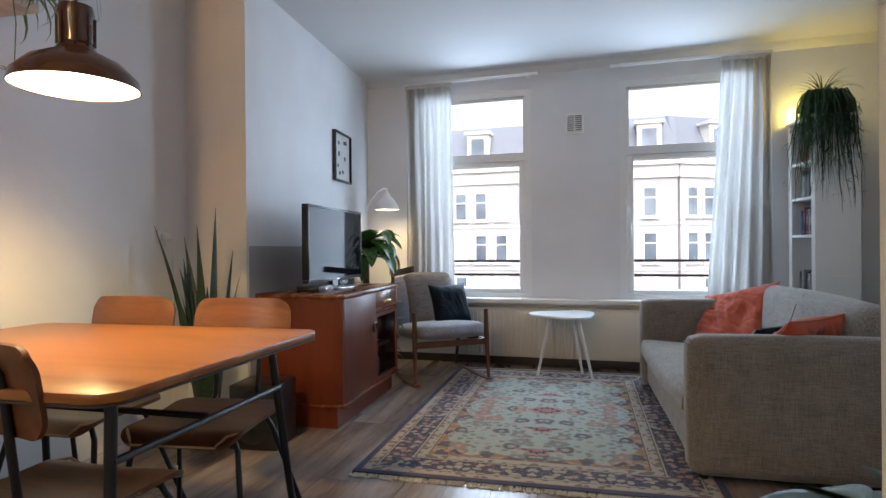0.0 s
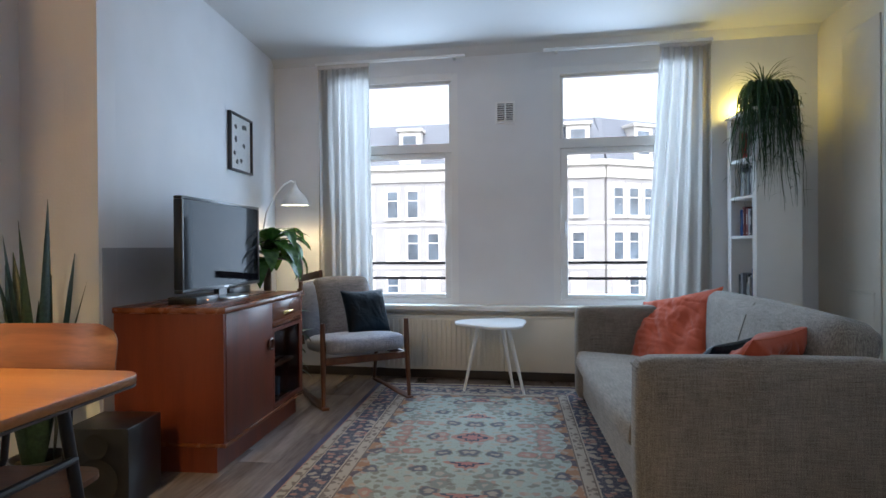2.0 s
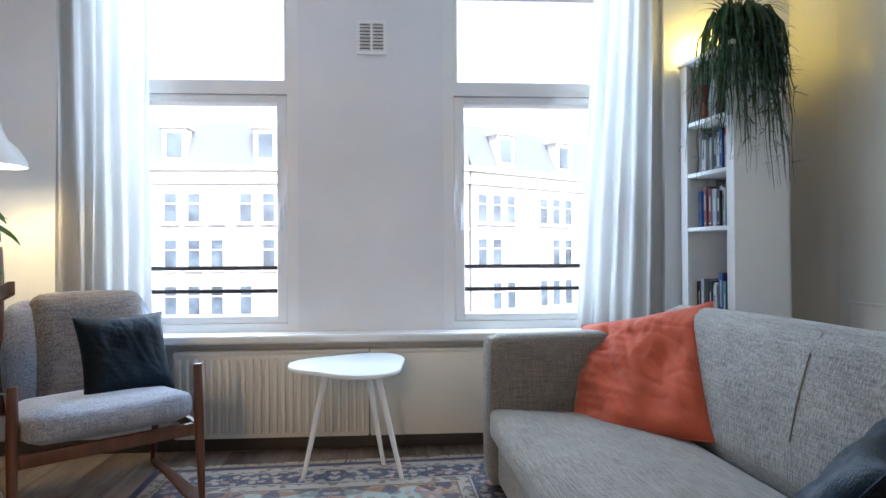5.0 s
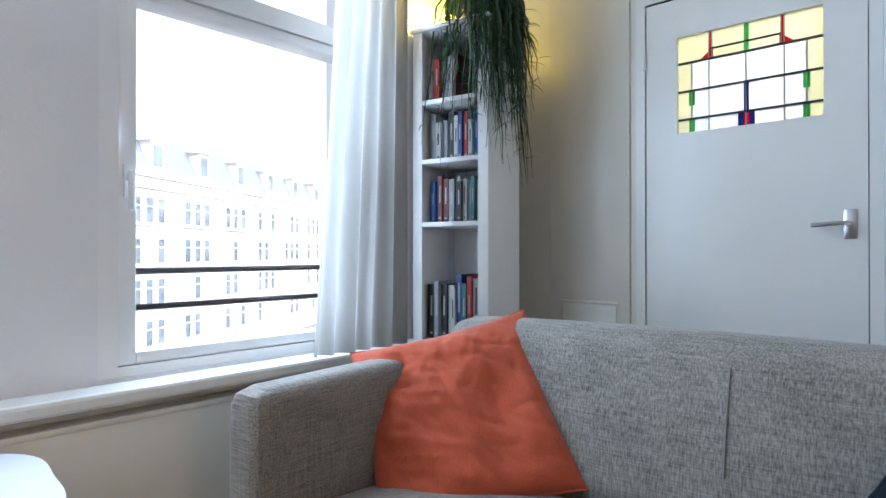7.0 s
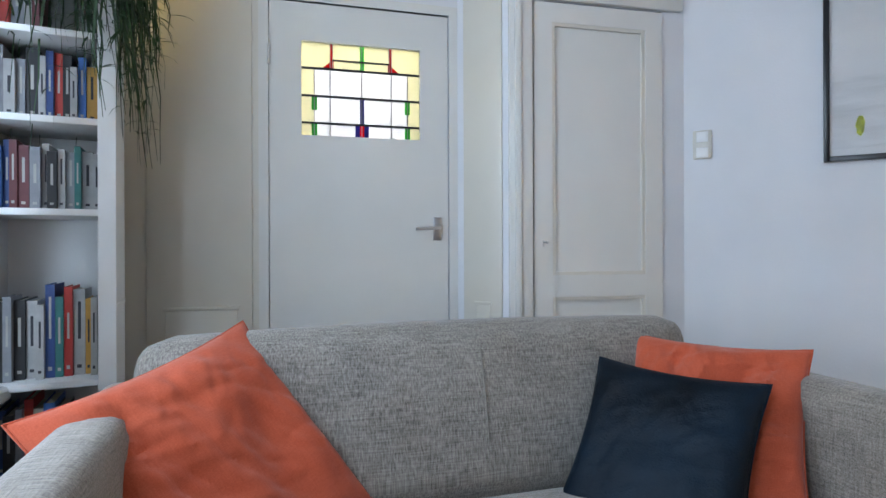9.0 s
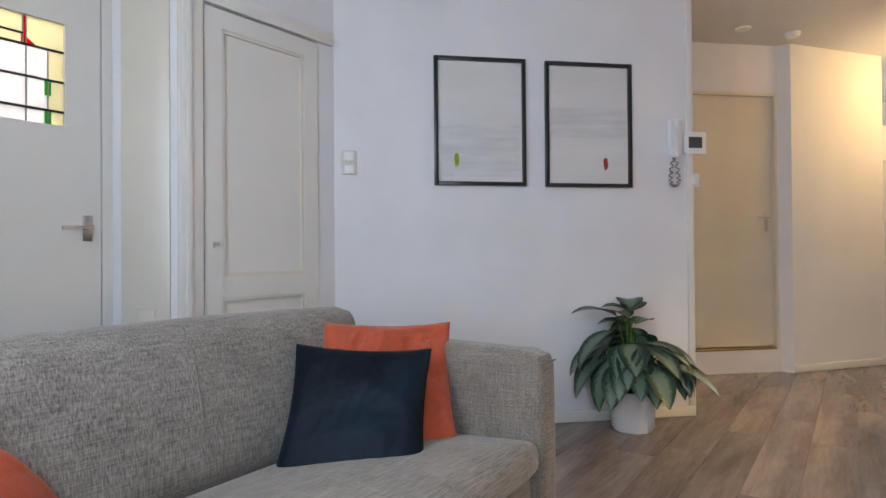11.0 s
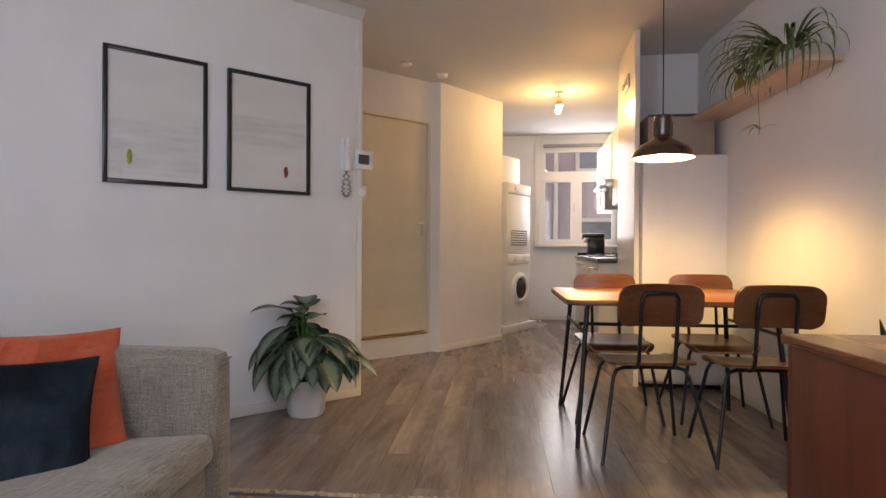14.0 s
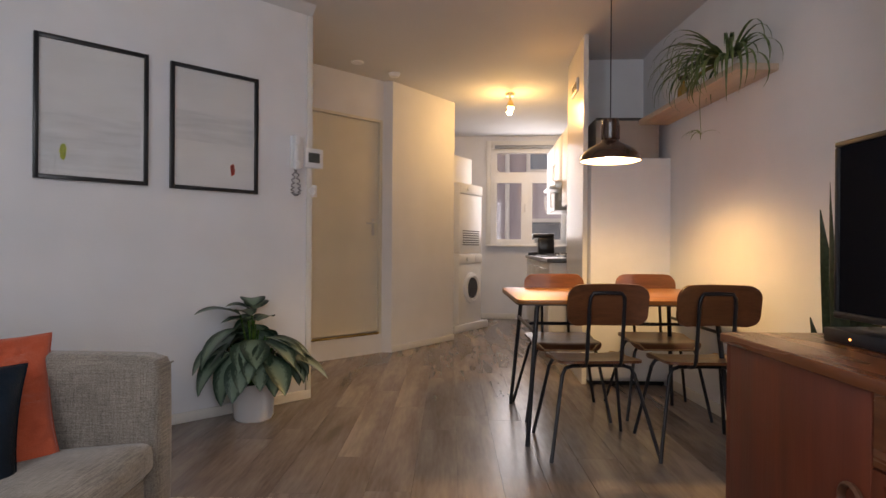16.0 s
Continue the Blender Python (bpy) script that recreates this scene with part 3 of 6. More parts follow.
for r in range(4):
    for c in range(9):
        u0, u1, v0, v1 = us[c], us[c + 1], vs[r], vs[r + 1]
        m = YELG if c in (0, 8) else CLEARG
        if r == 0:
            m = YELG
            if c in (2, 6):
                m = REDG
                u0, u1 = (0.245, 0.28) if c == 2 else (0.725, 0.76)
                continue
            if c == 4:
                m = GRNG
        if r == 3 and c == 4:
            m = REDG
        elif r == 3 and c in (3, 5):
            continue
        elif r == 2 and c == 4:
            m = BLUG
        elif c in (1, 7) and r == 0:
            m = YELG
        pane(u0, v0, u1, v1, m)
for u0, u1 in ((0.235, 0.255), (0.735, 0.755)):
    pane(u0, 0, u1, 0.275, REDG)
for u0, u1, m in ((0.255, 0.445, CLEARG), (0.445, 0.485, BLUG), (0.52, 0.56, BLUG), (0.56, 0.735, CLEARG)):
    pane(u0, 0.86, u1, 1.0, m)
for sx in (1, -1):
    b3 = bmesh.new()
    cx = 0.245 if sx == 1 else 0.745
    pts = [(cx + 0.02 * sx, 0.17), (cx + 0.02 * sx, 0.275), (cx - 0.085 * sx, 0.275)]
    lo = [b3.verts.new((gx0 + u * GW, 0.0185, gz1 - v * GH)) for u, v in pts]
    hi = [b3.verts.new((gx0 + u * GW, 0.0255, gz1 - v * GH)) for u, v in pts]
    b3.faces.new(lo), b3.faces.new(hi[::-1])
    for k in range(3):
        b3.faces.new((lo[k], lo[(k + 1) % 3], hi[(k + 1) % 3], hi[k]))
    part("pane", b3, REDG, door, smooth=False)
    cc = 0.105 if sx == 1 else 0.895
    for v0, v1 in ((0.58, 0.72), (0.87, 1.0)):
        part("pane", box(gx0 + (cc - 0.022) * GW, 0.0185, gz1 - v1 * GH, gx0 + (cc + 0.022) * GW, 0.0255, gz1 - v0 * GH), GRNG, door, smooth=False)
LEAD = mat("lead_came", (0.03, 0.03, 0.035), 0.6, 0.5)
for v in vs[1:4]:
    part("came", box(gx0, 0.015, gz1 - v * GH - 0.004, gx1, 0.029, gz1 - v * GH + 0.004), LEAD, door)
part("came", box(gx0 + 0.255 * GW, 0.015, gz1 - 0.175 * GH - 0.003, gx0 + 0.735 * GW, 0.029, gz1 - 0.175 * GH + 0.003), LEAD, door)
for u, v0, v1 in ((0.105, 0.275, 1), (0.235, 0.0, 1), (0.4, 0.275, 0.275), (0.255, 0, 0.275), (0.50, 0, 1), (0.735, 0, 0.275), (0.755, 0.0, 1), (0.895, 0.275, 1)):
    if v1 > v0:
        part("came", box(gx0 + u * GW - 0.0018, 0.0165, gz1 - v1 * GH, gx0 + u * GW + 0.0018, 0.0275, gz1 - v0 * GH), mat("thin_came", (0.25, 0.25, 0.26), 0.6, 0.3), door)

# the hall behind it
setting("hall_shell", join(box(2.9, -2.0, -0.01, 3.0, -0.2, H), box(2.06, -0.3, -0.01, 2.95, -0.2, H), box(2.2, -1.72, -0.01, 2.95, -1.62, H), box(1.95, -2.0, -0.06, 3.0, -0.2, -0.013)), WALL, "white walls of the hall behind the glazed door", "wall")
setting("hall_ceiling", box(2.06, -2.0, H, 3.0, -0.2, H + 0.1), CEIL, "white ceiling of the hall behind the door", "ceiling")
hl = thing("hall_lamp", "small warm globe lamp in the hall behind the door", "ceiling lamp", pose(2.55, -1.35, 0))
part("globe", lathe([(0.0, 2.16), (0.05, 2.17), (0.085, 2.22), (0.09, 2.26), (0.05, 2.32), (0.03, 2.33)], 20), glow("hall_globe", (1.0, 0.86, 0.55), 6.0), hl)
part("rose", lathe([(0.03, 2.33), (0.03, 2.58), (0.06, 2.599), (0, 2.599)], 16), BRASS, hl)
lamp("hall_light", "POINT", pose(2.55, -1.10, 2.0), 4.0, (1.0, 0.97, 0.92), 0.1)

# panelling strips on the east wall and splay
for nm, P, Q, a, b_ in (("panelling", NE, DOOR_A, 0.34, 0.74), ("panelling", DOOR_B, CUP_N, 0.04, 0.24)):
    pl = thing(nm, "cream gloss panel with a low rail mould beside the door", "wall panel", along(P, Q), kind="structure")
    part("panel", box(a, -0.010, 0.08, b_, -0.0005, 2.40, 0.003), PANELW, pl)
    part("lower_panel", box(a + 0.07, -0.016, 0.12, b_ - 0.06, -0.0105, 0.74, 0.004), PANELW, pl)
    part("rail_mould", box(a + 0.06, -0.020, 0.735, b_ - 0.05, -0.0105, 0.75, 0.004), PANELW, pl)

cup = thing("cupboard_door", "white panelled cupboard door standing slightly ajar", "cupboard door", along(CUP_N, CUP_S), kind="")
part("architrave", join(box(-0.005, -0.028, 0, 0.10, -0.001, 2.13, 0.006), box(0.10, -0.028, 2.06, 0.83, -0.001, 2.13, 0.006), box(0.015, -0.040, 0, 0.045, -0.0285, 2.10, 0.004)), GLOSSW, cup)
lf = part("leaf", join(box(0.110, -0.012, 0.01, 0.195, 0.03, 2.05), box(0.645, -0.012, 0.01, 0.730, 0.03, 2.05), box(0.195, -0.012, 0.01, 0.645, 0.03, 0.10), box(0.195, -0.012, 0.77, 0.645, 0.03, 0.865), box(0.195, -0.012, 1.965, 0.645, 0.03, 2.05), box(0.19, 0.004, 0.09, 0.65, 0.022, 2.0)), GLOSSW, cup, smooth=False)
for z0, z1 in ((0.10, 0.77), (0.865, 1.965)):
    for x0, x1, za, zb in ((0.195, 0.21, z0, z1), (0.63, 0.645, z0, z1), (0.21, 0.63, z0, z0 + 0.015), (0.21, 0.63, z1 - 0.015, z1)):
        part("panel_mould", box(x0, -0.009, za, x1, 0.004, zb), PANELW, cup, smooth=False)
part("key", join(box(0.148, -0.015, 0.99, 0.156, -0.0125, 1.02, 0.001), tube([(0.152, -0.012, 1.01), (0.152, -0.04, 1.01)], 0.004), box(0.150, -0.052, 1.003, 0.162, -0.04, 1.015, 0.002)), CHROME, cup, "dark key in the lock")
setting("cupboard_back", box(0.10, 0.2, 0, 0.74, 0.25, 2.1), SHELFW, "back of the shallow cupboard", "cupboard back", along(CUP_N, CUP_S))


def on_pic(x, y):
    """How far along the picture wall a plan point lies."""
    d = Vector((PIC_S[0] - CUP_S[0], PIC_S[1] - CUP_S[1])).normalized()
    return (Vector((x, y)) - Vector(CUP_S)).dot(d)


PW = along(CUP_S, PIC_S)


def framed_print(name, M, w, h, border, label, marks, paper):
    p = thing(name, label, "picture", M, "framed prints")
    part("frame", join(box(0, -0.03, 0, border, -0.002, h, 0.002), box(w - border, -0.03, 0, w, -0.002, h, 0.002), box(border, -0.03, 0, w - border, -0.002, border, 0.002), box(border, -0.03, h - border, w - border, -0.002, h, 0.002)), BLACKP, p, "black frame")
    part("print", box(border - 0.002, -0.012, border - 0.002, w - border + 0.002, -0.006, h - border + 0.002), paper, p, "pale washed print", False)
    for nm, bm, m in marks:
        part(nm, bm, m, p)
    gl = part("pane", box(border - 0.001, -0.0195, border - 0.001, w - border + 0.001, -0.0175, h - border + 0.001), GLASS, p, "clear picture glass", False)
    gl.visible_shadow = False
    return p


PAPER = mat("grey_white_wash", (0.66, 0.655, 0.65), 0.7, var=0.05, scale=4, stretch=(0.6, 1, 3), var2=0.05)
u0 = on_pic(1.27, -3.13)
u1 = on_pic(0.838, -3.59)
YEL, REDI = mat("yellow_ink", (0.62, 0.66, 0.10), 0.7, var=0.3, scale=60), mat("red_ink", (0.62, 0.10, 0.07), 0.7, var=0.3, scale=60)
GREYI = mat("grey_ink", (0.60, 0.60, 0.60), 0.8, var=0.1, scale=9, stretch=(0.5, 1, 4))


def blob(x, z, w, h, seed):
    rnd = random.Random(seed)
    bm = bmesh.new()
    n = 18
    vs_ = [bm.verts.new((x + w / 2 * math.cos(6.283 * k / n) * rnd.uniform(0.7, 1.05), -0.0128, z + h / 2 * math.sin(6.283 * k / n) * rnd.uniform(0.75, 1.0))) for k in range(n)]
    bm.faces.new(vs_)
    bmesh.ops.solidify(bm, geom=bm.faces[:], thickness=0.0005)
    return bm


framed_print("framed_print", PW @ pose(u0, 0, 1.333), 0.516, 0.708, 0.021, "black framed pale print with a small yellow mark", [("wash", box(0.03, -0.0126, 0.05, 0.482, -0.0121, 0.34), GREYI), ("mark", blob(0.125, 0.14, 0.035, 0.10, 1), YEL)], PAPER)
framed_print("framed_print", PW @ pose(u1, 0, 1.33), 0.516, 0.708, 0.021, "black framed pale print with a small red mark", [("wash", box(0.03, -0.0126, 0.28, 0.486, -0.0121, 0.45), GREYI), ("mark", blob(0.36, 0.135, 0.032, 0.085, 2), REDI)], PAPER)

us_ = on_pic(1.585, -2.796)
sw = thing("light_switch", "white double light switch on the wall", "light switch", PW @ pose(us_, 0, 1.42))
part("plate", box(-0.04, -0.012, -0.035, 0.04, -0.0005, 0.095, 0.006), mat("ivory_plastic", (0.60, 0.575, 0.51), 0.35), sw)
for z in (-0.005, 0.065):
    part("rocker", box(-0.025, -0.018, z - 0.025, 0.025, -0.0125, z + 0.022, 0.003), SHELFW, sw)
up = on_pic(0.295, -4.162)
ph = thing("door_phone", "white wall mounted intercom handset with a curled cord", "intercom", PW @ pose(up, 0, 1.50))
part("base", box(-0.045, -0.02, 0.02, 0.045, -0.0005, 0.23, 0.008), WHITELAQ, ph)
part("handset", join(box(-0.035, -0.055, 0.01, 0.0, -0.021, 0.22, 0.012), box(-0.037, -0.065, 0.165, 0.002, -0.03, 0.225, 0.01), box(-0.037, -0.065, 0.005, 0.002, -0.03, 0.06, 0.01)), WHITELAQ, ph)
part("cord", tube([(-0.015 + 0.012 * math.cos(k * 1.9) + 0.025 * math.sin(k / 22 * 3.1), -0.03 + 0.012 * math.sin(k * 1.9), 0.01 - 0.17 * math.sin(k / 44 * 3.14)) for k in range(45)], 0.004, 6), mat("grey_cord", (0.22, 0.22, 0.23), 0.5), ph)
th = thing("thermostat", "white room thermostat with a dark display", "thermostat", PW @ pose(on_pic(0.205, -4.257), 0, 1.53))
part("case", box(-0.075, -0.03, 0, 0.06, -0.0005, 0.13, 0.008), WHITELAQ, th)
part("display", box(-0.055, -0.0325, 0.035, 0.03, -0.0305, 0.10, 0.001), mat("grey_display", (0.08, 0.085, 0.08), 0.2), th)
so = thing("wall_socket", "small white wall socket under the intercom", "socket", PW @ pose(on_pic(0.215, -4.247), 0, 1.34))
part("plate", box(-0.04, -0.01, 0, 0.04, -0.0005, 0.08, 0.006), WHITELAQ, so)
part("socket_ring", move(lathe([(0.028, 0), (0.028, 0.006), (0.022, 0.006), (0.02, 0.002), (0.0, 0.002)], 20), pose(0, -0.0105, 0.04, 90)), SHELFW, so)
solid("trim_corner", box(-0.035, -0.012, 0.0, 0.004, 0.001, H - 0.065, 0.003), GLOSSW, "narrow white corner bead at the wall end", "corner trim", PW @ pose(gap(CUP_S, PIC_S), 0, 0), kind="structure")


def soft_box(x0, y0, z0, x1, y1, z1, r, puff=0.0, n=10, bulge=(1, 1, 1)):
    """An upholstered block with rounded edges and a gentle swell."""
    bm = box(x0, y0, z0, x1, y1, z1)
    bmesh.ops.subdivide_edges(bm, edges=bm.edges[:], cuts=n, use_grid_fill=True)
    c = Vector(((x0 + x1) / 2, (y0 + y1) / 2, (z0 + z1) / 2))
    h = Vector(((x1 - x0) / 2, (y1 - y0) / 2, (z1 - z0) / 2))
    for v in bm.verts:
        d = v.co - c
        q = Vector([max(-(h[i] - r), min(h[i] - r, d[i])) for i in range(3)])
        e = d - q
        if e.length > 1e-6:
            e = e.normalized() * r
        p = q + e
        for i in range(3):
            j, k = (i + 1) % 3, (i + 2) % 3
            p[i] += math.copysign(1, d[i]) * puff * bulge[i] * max(0, 1 - (d[j] / h[j]) ** 2) * max(0, 1 - (d[k] / h[k]) ** 2) * (1 if abs(d[i]) > h[i] * 0.999 else abs(d[i]) / h[i])
        v.co = c + p
    return bm


def cushion(w, t, seed, wrinkle=0.006):
    """A square scatter cushion, thick in the middle, pinched at the corners, with creases."""
    rnd = random.Random(seed)
    bm = bmesh.new()
    n = 64
    off = Vector((rnd.uniform(0, 9), rnd.uniform(0, 9), rnd.uniform(0, 9)))
    top, bot = {}, {}
    for i in range(n + 1):
        for j in range(n + 1):
            u, v = 2 * i / n - 1, 2 * j / n - 1
            k = 1 - 0.085 * (1 - v * v) * abs(u) ** 3
            k2 = 1 - 0.085 * (1 - u * u) * abs(v) ** 3
            x, y = u * w / 2 * k, v * w / 2 * k2
            hgt = t / 2 * ((1 - u ** 4) * (1 - v ** 4)) ** 0.55
            wr = noise.noise(Vector((u * 2.2, v * 2.2, 0)) + off) * wrinkle * 1.6 + wrinkle * abs(noise.noise(Vector((u * 5 + v * 2, v * 1.5, 3)) + off))
            edge = (1 - u ** 4) * (1 - v ** 4)
            q = noise.noise(Vector((u * 1.1 - v * 0.4, v * 4.2 + u * 1.6, 7)) + off)
            wr -= wrinkle * 0.42 * max(0.0, 1 - abs(q) * 4.5) ** 1.3 * (0.35 + 0.65 * abs(u))
            q = noise.noise(Vector((u * 3.6, v * 1.2 - u, 11)) + off)
            wr -= wrinkle * 0.25 * max(0.0, 1 - abs(q) * 5) * abs(v)
            q = noise.noise(Vector((u * 1.4 + v * 0.8, v * 7.5 + u * 2.5, 17)) + off)
            wr += wrinkle * 0.38 * max(0.0, 1 - abs(q) * 3.6) ** 1.5 * max(0.0, 0.35 - 0.65 * u)
            q = noise.noise(Vector((u * 7.0 - v * 3.0, v * 1.6, 23)) + off)
            wr += wrinkle * 0.26 * max(0.0, 1 - abs(q) * 3.8) ** 1.5 * max(0.0, 0.2 + 0.8 * v)
            top[i, j] = bm.verts.new((x, y, hgt + wr * edge))
            bot[i, j] = top[i, j] if i in (0, n) or j in (0, n) else bm.verts.new((x, y, -hgt + wr * edge))
    for i in range(n):
        for j in range(n):
            bm.faces.new((top[i, j], top[i + 1, j], top[i + 1, j + 1], top[i, j + 1]))
            f = (bot[i, j], bot[i, j + 1], bot[i + 1, j + 1], bot[i + 1, j])
            bm.faces.new(f)
    return bm


def edge_piping(w, r):
    pts = []
    n = 26
    for s in range(4):
        for i in range(n):
            a = 2 * i / n - 1
            k = 1 - 0.085 * (1 - a * a)
            p = [(a, -k), (k, a), (-a, k), (-k, -a)][s]
            pts.append((p[0] * w / 2, p[1] * w / 2, 0))
    pts.append(pts[0])
    return tube(pts, r, 6, False)


# ---------- sofa ----------
SM = pose(0.185, -2.46, 0, 0, 0, 4.2)
sofa = thing("sofa", "grey beige woven two seat sofa with square arms beside the rug", "sofa", SM)
SL, SD = 1.87, 0.90
part("base", soft_box(0.03, 0.14, 0.05, SD - 0.02, SL - 0.14, 0.26, 0.02, n=6), SOFA, sofa)
part("arm", soft_box(0.0, 0.0, 0.03, SD, 0.145, 0.635, 0.045, 0.006, 14), SOFA, sofa)
part("arm", soft_box(0.0, SL - 0.145, 0.03, SD, SL, 0.645, 0.045, 0.006, 14), SOFA, sofa)
part("seat_cushion", move(soft_box(-0.01, 0.15, -0.12, 0.66, SL - 0.15, 0.0, 0.045, 0.02, 14), pose(0, 0, 0.375, 0, 4.5, 0)), SOFA, sofa)
bk = soft_box(-0.10, 0.165, 0.0, 0.115, SL - 0.10, 0.48, 0.072, 0.018, 18)
move(bk, pose(0.735, 0, 0.285, 0, 14, 0))
part("backrest", bk, SOFABACK, sofa)
part("back_seam", move(tube([(-0.117, 0.89, 0.15), (-0.120, 0.89, 0.27), (-0.113, 0.89, 0.39), (-0.085, 0.89, 0.462)], 0.0022, 6), pose(0.735, 0, 0.285, 0, 14, 0)), mat("seam_thread", (0.20, 0.18, 0.155), 0.9), sofa, "dark seam down the back")
part("arm_seam", tube([(-0.001, 0.02, 0.60), (-0.001, 0.125, 0.60)], 0.003, 6), mat("seam_thread", (0.20, 0.18, 0.155)), sofa)
for x, y in ((0.07, 0.07), (0.07, SL - 0.07), (SD - 0.07, 0.07), (SD - 0.07, SL - 0.07)):
    part("leg", lathe([(0.0, 0), (0.02, 0), (0.026, 0.035), (0, 0.035)], 12, x, y), BLACKP, sofa)


def put_cushion(label, m, color, w, t, seed, at_):
    c = thing("cushion", label, "cushion", at_, "cushions on the sofa")
    part("cover", cushion(w, t, seed, 0.024 if color is ORANGE else 0.009), color, c)
    part("edge_seam", edge_piping(w, 0.003), color, c)
    return c



def leaning(center, across, up):
    """The pose of a cushion from its middle, its width's way and its lean."""
    u = Vector(across).normalized()
    v = (Vector(up) - u * Vector(up).dot(u)).normalized()
    n = u.cross(v)
    return Matrix.Translation(center) @ Matrix((u, v, n)).transposed().to_4x4()


put_cushion("plump orange cotton cushion leaning in the sofa corner", None, ORANGE, 0.57, 0.135, 11, leaning((0.63, -0.85, 0.505), (0.371, -0.355, 0.125), (0.149, 0.262, 0.362)))
put_cushion("orange cotton cushion behind the dark velvet one", None, ORANGE, 0.47, 0.13, 12, leaning((0.66, -2.12, 0.515), (0.32, 0.33, 0.01), (0.16, -0.21, 0.37)))
put_cushion("dark navy velvet cushion leaning on an orange one", None, NAVY, 0.45, 0.12, 13, leaning((0.605, -1.93, 0.465), (0.34, 0.28, 0.02), (0.16, -0.20, 0.36)))

# ---------- rug ----------
RW, RL = 1.62, 2.365
RM = pose(-1.407, -0.37, 0.001, 0, 0, 3)
m, nt, b = node_mat("persian_rug_pile")
tc = nt.nodes.new("ShaderNodeTexCoord")
sep = nt.nodes.new("ShaderNodeSeparateXYZ")
nt.links.new(tc.outputs["Object"], sep.inputs[0])


def mth(op, a, c=None, d=None):
    n = nt.nodes.new("ShaderNodeMath")
    n.operation = op
    for i, v in enumerate((a, c, d)):
        if v is None:
            continue
        if isinstance(v, (int, float)):
            n.inputs[i].default_value = v
        else:
            nt.links.new(v, n.inputs[i])
    return n.outputs[0]


def mixc(f, a, c):
    n = nt.nodes.new("ShaderNodeMix")
    n.data_type = "RGBA"
    for i, v in ((0, f), (6, a), (7, c)):
        if isinstance(v, tuple):
            n.inputs[i].default_value = (*v, 1)
        elif isinstance(v, (int, float)):
            n.inputs[i].default_value = v
        else:
            nt.links.new(v, n.inputs[i])
    return n.outputs[2]


X, Y = sep.outputs[0], sep.outputs[1]
ax = mth("ABSOLUTE", mth("SUBTRACT", X, RW / 2))
ay = mth("ABSOLUTE", mth("ADD", Y, RL / 2))
dx, dy = mth("SUBTRACT", RW / 2, ax), mth("SUBTRACT", RL / 2, ay)
edge = mth("MINIMUM", dx, dy)
fold = nt.nodes.new("ShaderNodeCombineXYZ")
nt.links.new(ax, fold.inputs[0])
nt.links.new(ay, fold.inputs[1])


def motif(scale, lo, hi, feature="F1", dist="EUCLIDEAN", warp=0.0):
    v = nt.nodes.new("ShaderNodeTexVoronoi")
    v.voronoi_dimensions, v.feature, v.distance = "2D", feature, dist
    v.inputs["Scale"].default_value = scale
    v.inputs["Randomness"].default_value = 0.75
    src = fold.outputs[0]
    if warp:
        n = nt.nodes.new("ShaderNodeTexNoise")
        n.inputs["Scale"].default_value, n.inputs["Detail"].default_value = 22, 2
        nt.links.new(fold.outputs[0], n.inputs["Vector"])
        va = nt.nodes.new("ShaderNodeVectorMath")
        va.operation = "MULTIPLY_ADD"
        va.inputs[1].default_value = (warp, warp, warp)
        nt.links.new(n.outputs[1], va.inputs[0])
        nt.links.new(fold.outputs[0], va.inputs[2])
        src = va.outputs[0]
    nt.links.new(src, v.inputs["Vector"])
    r = nt.nodes.new("ShaderNodeMapRange")
    r.inputs[1].default_value, r.inputs[2].default_value = lo, hi
    r.inputs[3].default_value, r.inputs[4].default_value = 1, 0
    nt.links.new(v.outputs["Distance"], r.inputs[0])
    return r.outputs[0], v.outputs[1]


AQUA, NAVYC, BEIGE, PINK, BROWN, RUST = (0.36, 0.42, 0.39), (0.035, 0.04, 0.085), (0.42, 0.36, 0.30), (0.40, 0.20, 0.165), (0.15, 0.11, 0.09), (0.34, 0.17, 0.09)
f1, c1 = motif(8.5, 0.31, 0.36, warp=0.07)
f0, c0 = motif(8.5, 0.40, 0.44, warp=0.07)
f2, c2 = motif(8.5, 0.12, 0.17, warp=0.07)
f3, c3 = motif(19, 0.27, 0.36, warp=0.05)
f4, c4 = motif(30, 0.015, 0.04, "DISTANCE_TO_EDGE", warp=0.04)
sc1 = nt.nodes.new("ShaderNodeSeparateColor")
nt.links.new(c1, sc1.inputs[0])
sc3 = nt.nodes.new("ShaderNodeSeparateColor")
nt.links.new(c3, sc3.inputs[0])
flower = mixc(mth("GREATER_THAN", sc1.outputs[0], 0.6), mixc(mth("GREATER_THAN", sc1.outputs[2], 0.5), (0.20, 0.23, 0.21), (0.075, 0.08, 0.12)), PINK)
field = mixc(mth("MULTIPLY", f4, 0.35), AQUA, BROWN)
field = mixc(mth("MULTIPLY", f3, 0.70), field, mixc(mth("GREATER_THAN", sc3.outputs[2], 0.5), (0.15, 0.135, 0.10), mixc(mth("GREATER_THAN", sc3.outputs[1], 0.5), BEIGE, PINK)))
field = mixc(mth("MULTIPLY", mth("MULTIPLY", f0, mth("GREATER_THAN", sc1.outputs[1], 0.3)), 0.65), field, (0.17, 0.15, 0.12))
field = mixc(mth("MULTIPLY", mth("MULTIPLY", f1, mth("GREATER_THAN", sc1.outputs[1], 0.3)), 0.85), field, flower)
field = mixc(mth("MULTIPLY", f2, 0.8), field, BEIGE)
